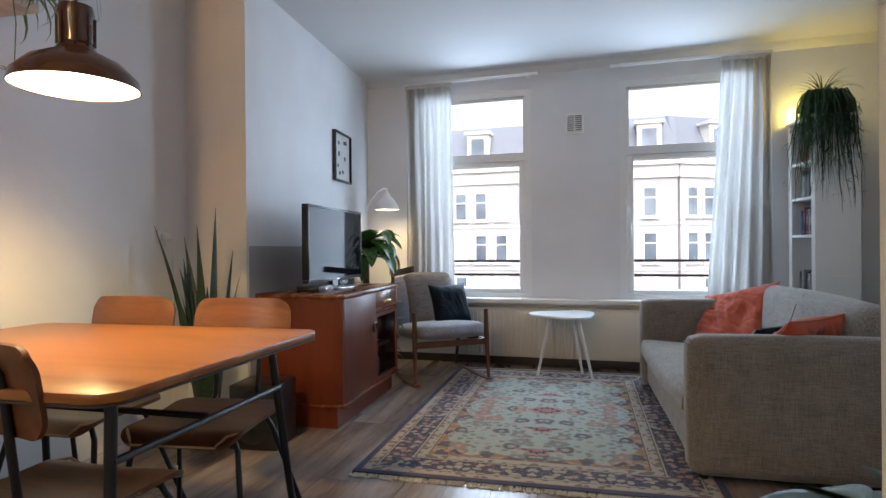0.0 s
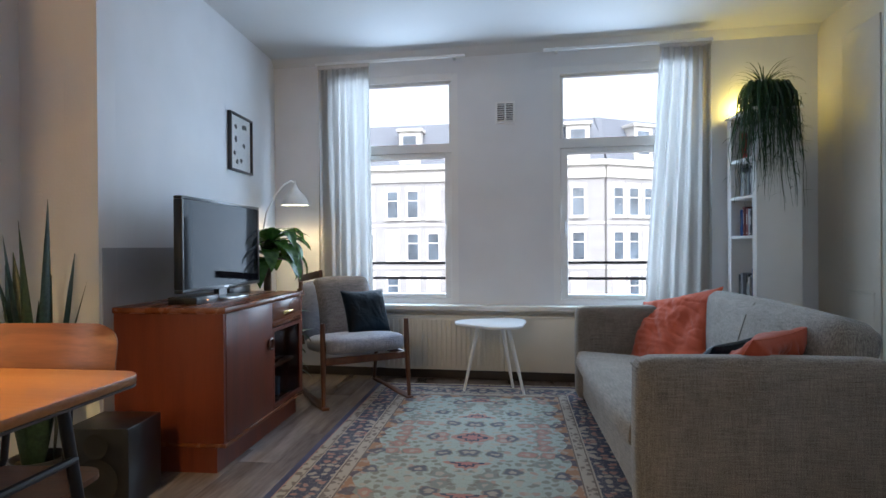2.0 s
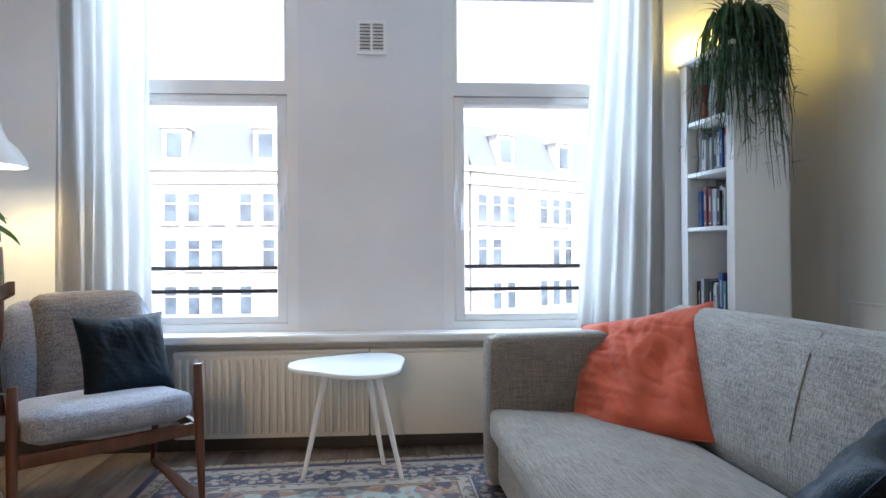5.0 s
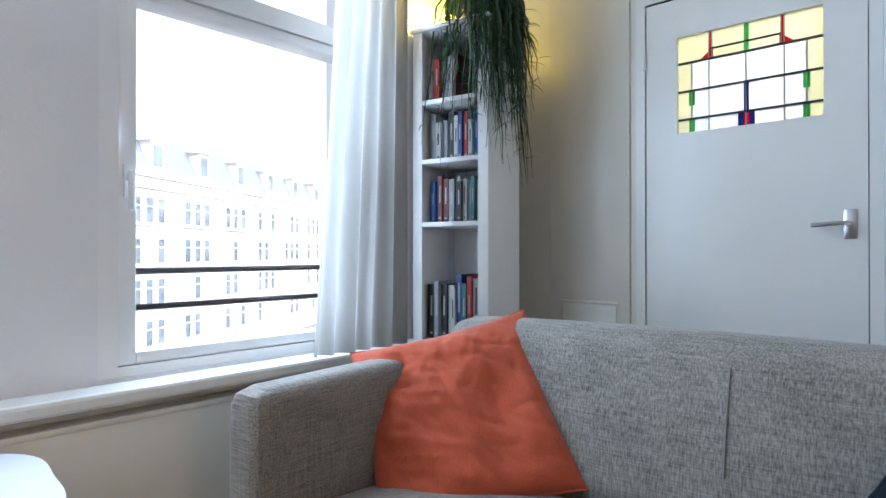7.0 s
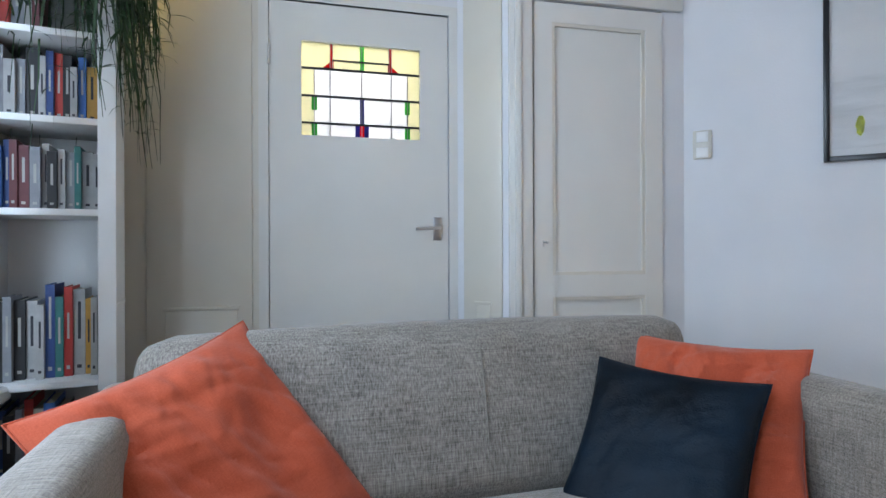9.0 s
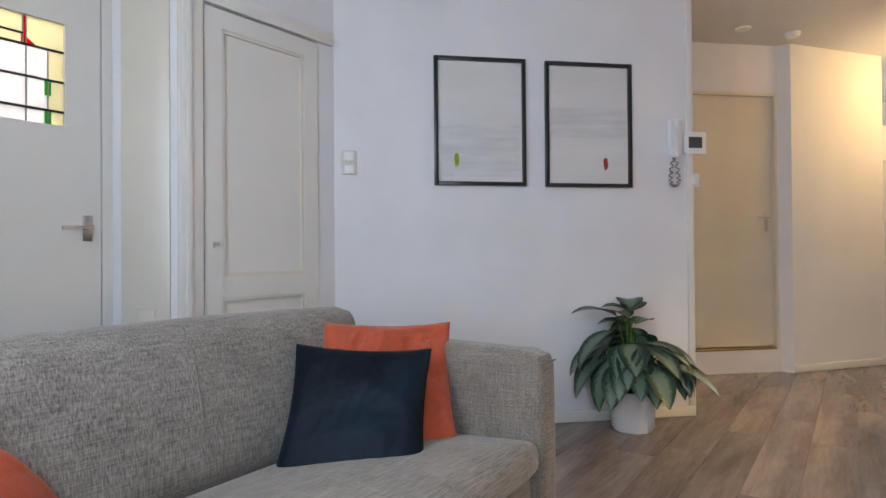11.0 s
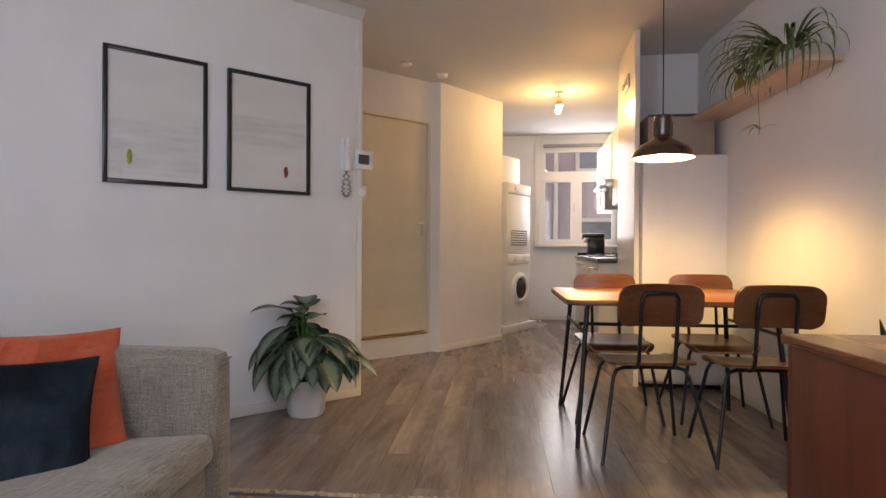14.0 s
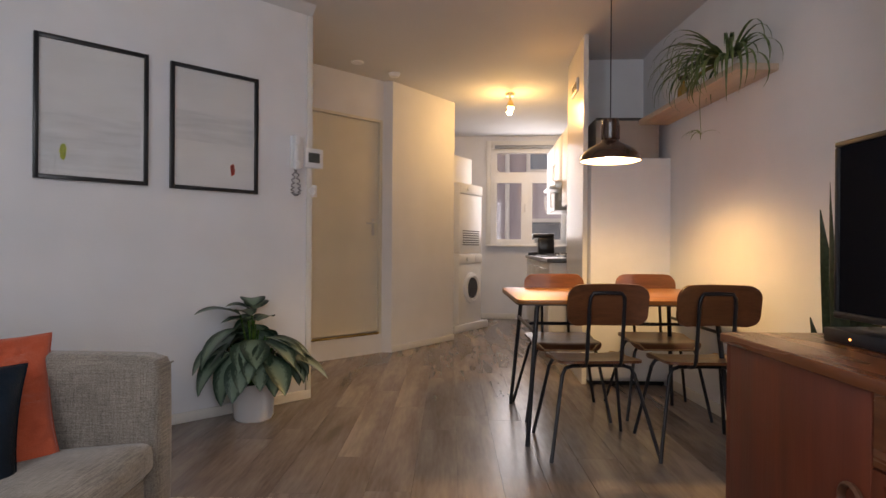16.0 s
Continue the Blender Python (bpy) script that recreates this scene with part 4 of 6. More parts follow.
# medallions down the middle
med = mth("MODULO", mth("ADD", ay, 0.0), 0.36)
mr = mth("ADD", mth("ABSOLUTE", mth("SUBTRACT", med, 0.0)), mth("MULTIPLY", ax, 0.9))
mr = mth("ADD", mr, mth("MULTIPLY", mth("SINE", mth("MULTIPLY", mth("ARCTAN2", ax, med), 8.0)), 0.012))
field = mixc(mth("LESS_THAN", mr, 0.105), field, PINK)
field = mixc(mth("LESS_THAN", mr, 0.075), field, NAVYC)
field = mixc(mth("LESS_THAN", mr, 0.05), field, (0.40, 0.16, 0.15))
# scalloped spandrels
sp = mth("ADD", mth("MULTIPLY", dx, 1.0), mth("MULTIPLY", mth("SINE", mth("MULTIPLY", ay, 24)), 0.022))
spy = mth("ADD", dy, mth("MULTIPLY", mth("SINE", mth("MULTIPLY", ax, 24)), 0.022))
inner = mth("MINIMUM", sp, spy)
corner = mth("LESS_THAN", mth("ADD", mth("MULTIPLY", dx, 1.2), dy), 0.86)
span = mixc(mth("MULTIPLY", f1, 0.8), mixc(mth("MULTIPLY", f3, 0.6), RUST, BEIGE), NAVYC)
field = mixc(mth("MAXIMUM", mth("LESS_THAN", inner, 0.335), mth("MULTIPLY", corner, mth("LESS_THAN", inner, 0.41))), field, span)
bord = mixc(mth("MULTIPLY", f3, 0.85), NAVYC, mixc(mth("GREATER_THAN", sc1.outputs[1], 0.5), BEIGE, PINK))
bord = mixc(mth("MULTIPLY", f2, 0.9), bord, (0.45, 0.36, 0.30))
bord = mixc(mth("MULTIPLY", f4, 0.5), bord, BEIGE)
thin = mixc(mth("MULTIPLY", f3, 0.9), BEIGE, BROWN)
col = field
for lim, cc in ((0.292, BROWN), (0.285, BEIGE), (0.278, thin), (0.236, BROWN), (0.230, BEIGE), (0.222, bord), (0.092, BEIGE), (0.085, BROWN), (0.080, thin), (0.040, PINK), (0.034, (0.028, 0.032, 0.10))):
    col = mixc(mth("LESS_THAN", edge, lim), col, cc)
pile = nt.nodes.new("ShaderNodeTexNoise")
pile.inputs["Scale"].default_value, pile.inputs["Detail"].default_value = 700, 2
nt.links.new(tc.outputs["Object"], pile.inputs["Vector"])
wear = nt.nodes.new("ShaderNodeTexNoise")
wear.inputs["Scale"].default_value, wear.inputs["Detail"].default_value = 3, 5
nt.links.new(tc.outputs["Object"], wear.inputs["Vector"])
col = mixc(mth("MULTIPLY", wear.outputs[0], 0.35), col, (0.36, 0.36, 0.34))
nt.links.new(col, b.inputs["Base Color"])
b.inputs["Roughness"].default_value, b.inputs["Specular IOR Level"].default_value = 0.95, 0.1
bp = nt.nodes.new("ShaderNodeBump")
bp.inputs["Strength"].default_value, bp.inputs["Distance"].default_value = 0.5, 0.003
nt.links.new(pile.outputs[0], bp.inputs["Height"])
nt.links.new(bp.outputs[0], b.inputs["Normal"])
RUGM = m
rug = thing("rug", "worn persian style rug with a pale blue field and navy border", "rug", RM)
part("pile", box(0, -RL, 0, RW, 0, 0.009, 0.003), RUGM, rug)
FR = mat("cream_fringe", (0.42, 0.36, 0.27), 0.9, var=0.2, scale=40)
for nm, y0, s in (("fringe", -RL, -1), ("fringe", 0, 1)):
    bm = bmesh.new()
    rnd = random.Random(4 + s)
    for k in range(190):
        x = 0.004 + k * (RW - 0.008) / 189
        box_into(bm, -0.002, 0, 0.0005, 0.002, s * rnd.uniform(0.035, 0.055), 0.004)
        for v in bm.verts[-8:]:
            v.co = Vector((v.co.x + x + (v.co.y) * rnd.uniform(-0.35, 0.35), v.co.y + y0, v.co.z))
    tagged(part(nm, bm, FR, rug, "cream tassel fringe"), kind="stuff")

# ---------- cabinet ----------
CM = pose(-1.60, -2.17, 0, 0, 0, 3.8)
cab = thing("cabinet", "low red brown veneered cabinet with a drawer and glazed door", "cabinet", CM)
CD, CL_, CH = 0.56, 1.03, 0.77
part("top", box(-CD, -0.012, CH - 0.028, 0.012, CL_ + 0.012, CH, 0.005), CABTOP, cab)
part("side", box(-CD, 0.0, 0.14, -0.004, 0.022, CH - 0.029), CABW, cab)
part("side", box(-CD, CL_ - 0.022, 0.14, -0.004, CL_, CH - 0.029), CABW, cab)
part("back", box(-CD, 0.0225, 0.14, -CD + 0.012, CL_ - 0.0225, CH - 0.029), CABW, cab)
part("bottom", box(-CD, 0.0, 0.12, 0.004, CL_, 0.139, 0.003), CABTOP, cab)
part("plinth", box(-CD + 0.01, 0.012, 0.0, -0.045, CL_ - 0.012, 0.119), CABW, cab)
part("divider", box(-CD + 0.013, 0.555, 0.14, -0.03, 0.573, CH - 0.029), CABW, cab)
dr = part("door", box(-0.022, 0.024, 0.142, -0.002, 0.560, CH - 0.031, 0.002), CABW, cab)
part("handle", move(lathe([(0.026, 0.0), (0.034, 0.004), (0.036, 0.012), (0.030, 0.016), (0.026, 0.010), (0.026, 0.0)], 24), pose(-0.002, 0.520, 0.515, 0, 90, 0)), ARMW, dr, "round wooden ring pull")
dw = part("drawer", box(-0.020, 0.566, 0.600, -0.002, CL_ - 0.024, CH - 0.031, 0.002), CABTOP, cab)
part("handle", join(tube([(0.0, 0.72, 0.665), (0.02, 0.735, 0.672), (0.02, 0.805, 0.672), (0.0, 0.82, 0.665)], 0.005), box(-0.001, 0.715, 0.655, 0.003, 0.825, 0.675, 0.001)), BRASS, dw, "dark brass pull")
gd = part("glass_door", join(box(-0.020, 0.562, 0.142, -0.004, 0.590, 0.594), box(-0.020, CL_ - 0.05, 0.142, -0.004, CL_ - 0.024, 0.594), box(-0.020, 0.590, 0.142, -0.004, CL_ - 0.05, 0.165), box(-0.020, 0.590, 0.572, -0.004, CL_ - 0.05, 0.594)), CABW, cab)
part("pane", box(-0.014, 0.585, 0.160, -0.010, CL_ - 0.045, 0.577), glass("cabinet_glass", (0.75, 0.78, 0.82)), gd)
part("shelf", box(-CD + 0.013, 0.574, 0.345, -0.05, CL_ - 0.0225, 0.362), CABTOP, cab)
rnd = random.Random(8)
for k in range(7):
    z = 0.1395 if k < 4 else 0.3625
    x, y = rnd.uniform(-0.38, -0.12), 0.63 + 0.09 * (k % 4)
    r = rnd.uniform(0.018, 0.032)
    solid("drinking_glass", lathe([(0, z), (r * 0.8, z), (r, z + 0.11), (r * 0.93, z + 0.11), (r * 0.72, z + 0.006), (0, z + 0.006)], 14), mat("smoky_glass", (0.25, 0.27, 0.30), 0.08, spec=0.9), "small drinking glass on a cabinet shelf", "glass", CM @ pose(x, y, 0), "glasses in the cabinet")

# television
TM = CM @ pose(-0.25, 0.085, CH, 0, 0, 0.5)
tv = thing("television", "black flat screen television switched off on the cabinet", "television", TM)
part("bezel", join(box(-0.045, 0.0, 0.055, 0.0, 0.89, 0.073, 0.004), box(-0.045, 0.0, 0.515, 0.0, 0.89, 0.53, 0.004), box(-0.045, 0.0, 0.073, 0.0, 0.016, 0.515, 0.004), box(-0.045, 0.874, 0.073, 0.0, 0.89, 0.515, 0.004)), BLACKP, tv)
part("screen", box(-0.04, 0.015, 0.072, -0.006, 0.875, 0.516), mat("screen_glass", (0.006, 0.006, 0.008), 0.06, var=0, spec=0.05), tv, "dark glossy screen")
part("rear_case", box(-0.085, 0.10, 0.10, -0.0455, 0.79, 0.44, 0.02), BLACKP, tv)
part("stand_neck", box(-0.05, 0.40, 0.014, -0.02, 0.49, 0.06), BLACKP, tv)
part("stand_foot", prism([(-0.13, 0.30), (0.06, 0.30), (0.09, 0.36), (0.09, 0.53), (0.06, 0.59), (-0.13, 0.59)], 0.0005, 0.013, 0.004), CHROME, tv)
part("logo_strip", box(0.0005, 0.42, 0.060, 0.0015, 0.47, 0.067), CHROME, tv)
mb = thing("media_box", "flat black media player beside the television stand", "media player", CM @ pose(-0.20, 0.12, CH))
part("case", box(-0.15, 0, 0.0005, 0, 0.22, 0.035, 0.004), BLACKP, mb)
part("status_light", box(0.0, 0.10, 0.014, 0.002, 0.106, 0.018), glow("amber_led", (1.0, 0.35, 0.10), 2.0), mb)
sb = thing("sound_bar", "small black sound bar on the cabinet", "speaker", CM @ pose(-0.30, 0.66, CH))
part("case", box(-0.06, 0, 0.0005, 0.0, 0.28, 0.045, 0.008), BLACKP, sb)

spk = thing("loudspeaker", "black loudspeaker box on the floor beside the cabinet", "speaker", pose(-1.93, -2.47, 0, 0, 0, 8))
part("body", box(-0.12, -0.13, 0.0, 0.14, 0.12, 0.33, 0.006), BLACKP, spk)
part("upper_cone", move(lathe([(0.045, 0.0), (0.05, 0.006), (0.03, -0.0), (0.0, 0.008)], 24), pose(0.01, -0.1305, 0.26, 90)), mat("cone_black", (0.010, 0.010, 0.011), 0.5), spk)
part("lower_cone", move(lathe([(0.085, 0.0), (0.09, 0.008), (0.06, 0.0), (0.03, 0.0), (0.0, 0.01)], 28), pose(0.01, -0.1305, 0.12, 90)), mat("cone_black", (0.010, 0.010, 0.011)), spk)

# framed print on the west wall
WM = along(BREAST_S, NW)
wp = framed_print("framed_print", WM @ pose(1.33, 0, 1.583), 0.37, 0.405, 0.014, "black framed graphic print with small dark shapes", [("shape", blob(0.06 + 0.22 * random.Random(k).random(), 0.06 + 0.28 * random.Random(k + 50).random(), 0.05, 0.04, k), mat("black_ink", (0.03, 0.03, 0.03), 0.7)) for k in range(9)], mat("white_card", (0.68, 0.68, 0.67), 0.7, var=0.03))

# ---------- stool ----------
st = thing("side_table", "white three legged side table with a rounded triangular top", "side table", pose(-0.505, -0.515, 0))
out = []
for k in range(60):
    a = 2 * math.pi * k / 60
    r = 0.225 * (1 + 0.13 * math.cos(3 * (a - radians(176))))
    out.append((r * 1.10 * math.cos(a), r * 1.10 * math.sin(a)))
part("tabletop", prism(out, 0.488, 0.508, 0.007), WHITELAQ, st)
for (x, y), (tx, ty) in (((-0.22, 0.01), (-0.11, 0.0)), ((0.212, -0.03), (0.10, -0.03)), ((0.125, 0.15), (0.05, 0.08))):
    part("leg", tube([(x, y, 0.0), (tx, ty, 0.488)], [0.009, 0.016], 12), WHITELAQ, st)
part("apron_ring", tube([(0.10 * math.cos(a / 10 * 2 * math.pi), 0.08 * math.sin(a / 10 * 2 * math.pi), 0.478) for a in range(11)], 0.009, 6), WHITELAQ, st)

# ---------- armchair ----------
AM = pose(-1.50, -0.67, 0, 0, 0, 38) @ Matrix.Scale(0.94, 4)
ac = thing("armchair", "teak framed armchair with blue grey cushions and a throw", "armchair", AM)
# x runs across, minus y is the front
for x in (-0.315, 0.315):
    part("front_leg", tube([(x * 1.02, -0.325, 0.0), (x, -0.30, 0.40), (x, -0.29, 0.585)], [0.013, 0.021, 0.017], 10), ARMW, ac)
    part("rear_leg", tube([(x * 0.98, 0.36, 0.0), (x * 0.98, 0.27, 0.36), (x * 0.98, 0.30, 0.53)], [0.012, 0.019, 0.014], 10), ARMW, ac)
    part("armrest", join(prism([(x - 0.024, -0.36), (x + 0.024, -0.36), (x + 0.034, -0.20), (x + 0.022, 0.10), (x + 0.016, 0.36), (x - 0.016, 0.36), (x - 0.022, 0.10), (x - 0.034, -0.20)], 0.0, 0.022, 0.006)), ARMW, ac)
    o = ac.children[-1]
    o.matrix_local = pose(0, 0, 0.585, -6)
    part("side_rail", box(x - 0.012, -0.30, 0.29, x + 0.012, 0.30, 0.34, 0.004), ARMW, ac)
part("front_rail", box(-0.30, -0.315, 0.295, 0.30, -0.285, 0.345, 0.005), ARMW, ac)
part("seat_cushion", move(soft_box(-0.285, -0.36, 0.0, 0.285, 0.27, 0.12, 0.045, 0.02, 10), pose(0, 0, 0.335, -6)), BLUEGREY, ac)
part("back_cushion", move(soft_box(-0.285, -0.06, 0.0, 0.285, 0.06, 0.50, 0.05, 0.02, 10), pose(0, 0.24, 0.36, -20)), BLUEGREY, ac)
part("throw", move(soft_box(-0.20, -0.085, 0.02, 0.26, 0.075, 0.525, 0.05, 0.012, 10), pose(0, 0.24, 0.36, -20)), BROWNWOOL, ac, "brown wool throw over the back")
part("back_frame", join(tube([(-0.30, 0.30, 0.36), (-0.29, 0.46, 0.78)], 0.014), tube([(0.30, 0.30, 0.36), (0.29, 0.46, 0.78)], 0.014), tube([(-0.30, 0.455, 0.77), (0.30, 0.455, 0.77)], 0.013)), ARMW, ac)
c = thing("cushion", "dark navy cushion resting on the armchair seat", "cushion", AM @ pose(0.10, -0.03, 0.615, 0, 0, 8) @ pose(0, 0, 0, 68, 0, 0))
part("cover", cushion(0.36, 0.13, 21), NAVY, c)
part("edge_seam", edge_piping(0.36, 0.003), NAVY, c)

# ---------- floor lamp ----------
fl = thing("floor_lamp", "slim floor lamp with a lit white drop shaped shade", "floor lamp", pose(-2.175, -0.66, 0))
part("base", lathe([(0, 0), (0.12, 0), (0.12, 0.012), (0.02, 0.022), (0, 0.022)], 28), FRAMEW, fl)
part("stem", tube([(0, 0, 0.02), (0, 0, 1.20), (0.01, 0.02, 1.30), (0.05, 0.08, 1.44), (0.09, 0.14, 1.52), (0.12, 0.20, 1.555), (0.135, 0.235, 1.545)], 0.007), FRAMEW, fl)
lampbell = [(0.006, 1.565), (0.012, 1.53), (0.03, 1.49), (0.07, 1.45), (0.098, 1.405), (0.105, 1.372), (0.100, 1.372), (0.092, 1.405), (0.065, 1.445), (0.026, 1.48), (0.008, 1.50)]
part("shade", lathe(lampbell, 32, 0.135, 0.235), mat("white_enamel", (0.75, 0.74, 0.72), 0.35), fl)
part("bulb", lathe([(0, 1.380), (0.028, 1.388), (0.034, 1.405), (0.02, 1.44), (0.012, 1.46)], 16, 0.135, 0.235), glow("warm_bulb", (1.0, 0.84, 0.55), 14.0), fl)
lamp("floor_lamp_light", "SPOT", pose(-2.04, -0.425, 1.375), 5.0, (1.0, 0.72, 0.30), 0.04, spot=150)

# ---------- bookcase ----------
BM = pose(1.235, -0.47, 0, 0, 0, 11)
bc = thing("bookcase", "tall narrow white bookcase with open shelves of books", "bookcase", BM)
BWd, BDp, BH = 0.37, 0.31, 1.96
part("side", box(0.014, 0.0, 0, BDp, 0.022, BH - 0.02), SHELFW, bc)
part("side", box(0.014, BWd - 0.022, 0, BDp, BWd, BH - 0.02), SHELFW, bc)
part("stile", box(0.0, -0.004, 0.0, 0.0135, 0.045, BH - 0.02, 0.002), SHELFW, bc)
part("stile", box(0.0, BWd - 0.045, 0.0, 0.0135, BWd + 0.004, BH - 0.02, 0.002), SHELFW, bc)
part("top", box(-0.012, -0.014, BH - 0.019, BDp + 0.004, BWd + 0.014, BH, 0.003), SHELFW, bc)
part("back", box(BDp - 0.008, 0.0225, 0.06, BDp - 0.001, BWd - 0.0225, BH - 0.02), SHELFW, bc)
part("plinth", box(0.02, 0.0225, 0, 0.035, BWd - 0.0225, 0.06), SHELFW, bc)
SHZ = (0.06, 0.28, 0.57, 1.085, 1.36, 1.62)
for z in SHZ:
    part("shelf", box(0.004, 0.0225, z, BDp - 0.0085, BWd - 0.0225, z + 0.02, 0.001), SHELFW, bc)
part("side_panel_rail", box(0.03, -0.004, 0.80, BDp - 0.02, -0.0005, 0.812), SHELFW, bc)
BOOKC = [mat("book_cloth_%s" % n, c, 0.55, var=0.1, scale=30) for n, c in (("navy", (0.03, 0.07, 0.22)), ("black", (0.02, 0.02, 0.022)), ("white", (0.42, 0.42, 0.41)), ("red", (0.45, 0.04, 0.03)), ("blue", (0.05, 0.15, 0.42)), ("maroon", (0.13, 0.035, 0.04)), ("grey", (0.25, 0.26, 0.28)), ("ochre", (0.55, 0.30, 0.06)), ("teal", (0.04, 0.18, 0.17)), ("cream", (0.55, 0.50, 0.40)))]
BOOKN = ["navy", "black", "white", "red", "blue", "maroon", "grey", "ochre", "teal", "cream"]
INK = [mat("spine_print_pale", (0.42, 0.41, 0.38), 0.6), mat("spine_print_dark", (0.04, 0.04, 0.05), 0.6)]
PAGES = mat("book_pages", (0.62, 0.58, 0.48), 0.8, var=0.08, scale=60)
rnd = random.Random(31)
for z, seq, hmin, hmax in ((1.64, (3, 2, 3, 6, 2, 5), 0.19, 0.25), (1.38, (1, 6, 2, 6, 1, 2, 0, 3, 1, 2, 4, 7, 0, 4), 0.16, 0.22), (1.105, (4, 4, 0, 5, 5, 6, 2, 1, 2, 6, 8, 2, 2, 1, 8), 0.17, 0.215), (0.59, (1, 1, 6, 1, 2, 2, 0, 8, 3, 2, 7, 2), 0.22, 0.29), (0.30, (2, 0, 1, 6, 3, 9, 4, 1), 0.17, 0.23)):
    y = BWd - 0.024
    for k in seq:
        t = rnd.uniform(0.016, 0.032)
        if y - t < 0.028:
            break
        h, d = rnd.uniform(hmin, hmax), rnd.uniform(0.13, 0.17)
        y -= t + 0.0008
        bk = thing("book", "%s bound book standing on a bookcase shelf" % BOOKN[k], "book", BM @ pose(0.055 + rnd.uniform(0, 0.045), y, z), "books on the bookcase")
        part("cover", join(box(0.0, 0, 0.0003, 0.004, t, h), box(0.004, 0, 0.0003, d, 0.003, h), box(0.004, t - 0.003, 0.0003, d, t, h)), BOOKC[k], bk, smooth=False)
        part("pages", box(0.0045, 0.0035, 0.004, d - 0.004, t - 0.0035, h - 0.004), PAGES, bk, smooth=False)
        ink = INK[0 if k not in (2, 9, 7) else 1]
        part("spine_title", box(-0.0008, t * 0.36, h * 0.42, -0.0001, t * 0.62, h * (0.7 + 0.2 * rnd.random())), ink, bk, smooth=False)
        part("spine_mark", box(-0.0008, t * 0.3, h * 0.08, -0.0001, t * 0.7, h * 0.12), ink, bk, smooth=False)

# lamp on top of the bookcase, behind the plant
bl = thing("shelf_lamp", "small yellow lamp glowing on top of the bookcase", "lamp", BM @ pose(0.20, 0.29, BH))
part("base", lathe([(0, 0.0005), (0.045, 0.0005), (0.045, 0.015), (0, 0.02)], 18), FRAMEW, bl)
part("globe", lathe([(0, 0.02), (0.04, 0.035), (0.058, 0.075), (0.04, 0.115), (0, 0.13)], 20), glow("yellow_globe", (1.0, 0.74, 0.10), 5.0), bl)
lamp("shelf_lamp_light", "POINT", BM @ pose(0.07, 0.33, BH + 0.06), 1.0, (1.0, 0.74, 0.16), 0.05)

# ---------- dining ----------
TBM = pose(-1.085, -3.37, 0, 0, 0, 3)
tb = thing("dining_table", "orange teak dining table on slim black steel legs", "table", TBM)
TL, TW = 1.16, 0.92
rc = []
for cx, cy, a0 in ((-0.06, -0.06, 0), (-TL + 0.06, -0.06, 90), (-TL + 0.06, -TW + 0.06, 180), (-0.06, -TW + 0.06, 270)):
    rc += [(cx + 0.06 * math.cos(radians(a0 + 15 * k)), cy + 0.06 * math.sin(radians(a0 + 15 * k))) for k in range(7)]
part("tabletop", prism(rc, 0.728, 0.75, 0.004), TEAK, tb)
part("top_edge", prism([(x * 0.998 - 0.001, y * 0.998 - 0.001) for x, y in rc], 0.722, 0.7275), mat("dark_table_edge", (0.05, 0.035, 0.03), 0.5), tb)
for x in (-0.12, -TL + 0.12):
    s = 1 if x > -0.5 else -1
    for y, fy in ((-0.13, -0.055), (-TW + 0.13, -TW + 0.055)):
        part("leg", tube([(x + 0.06 * s, fy, 0.0), (x + 0.005 * s, y, 0.69), (x, y, 0.716)], [0.012, 0.0135, 0.0135], 10), BLACKM, tb)
    part("leg_tie", tube([(x, -0.13, 0.715), (x, -TW + 0.13, 0.715)], 0.0125, 10), BLACKM, tb)
    part("end_stretcher", tube([(x + 0.022 * s, -0.115, 0.575), (x + 0.022 * s, -TW + 0.115, 0.575)], 0.0095, 8), BLACKM, tb)
part("long_stretcher", tube([(-0.12, -TW / 2, 0.575), (-TL + 0.12, -TW / 2, 0.575)], 0.0095, 8), BLACKM, tb)


def bent_sheet(w, h, t, curve, corner, n=16):
    """A bent plywood sheet in x and z, bowed backwards in y, with rounded corners."""
    bm = bmesh.new()
    grid = {}
    for i in range(n + 1):
        for j in range(n + 1):
            u, v = 2 * i / n - 1, 2 * j / n - 1
            k = corner
            du, dv = max(0, abs(u) * w / 2 - (w / 2 - k)), max(0, abs(v) * h / 2 - (h / 2 - k))
            x, z = u * w / 2, v * h / 2
            if du > 0 and dv > 0:
                L = max(du, dv) / math.hypot(du, dv)
                x = math.copysign(w / 2 - k + du * L, u)
                z = math.copysign(h / 2 - k + dv * L, v)
            grid[i, j] = bm.verts.new((x, -curve * (u * u), z))
    for i in range(n):
        for j in range(n):
            bm.faces.new((grid[i, j], grid[i + 1, j], grid[i + 1, j + 1], grid[i, j + 1]))
    bmesh.ops.recalc_face_normals(bm, faces=bm.faces)
    bmesh.ops.solidify(bm, geom=bm.faces[:], thickness=t)
    return bm


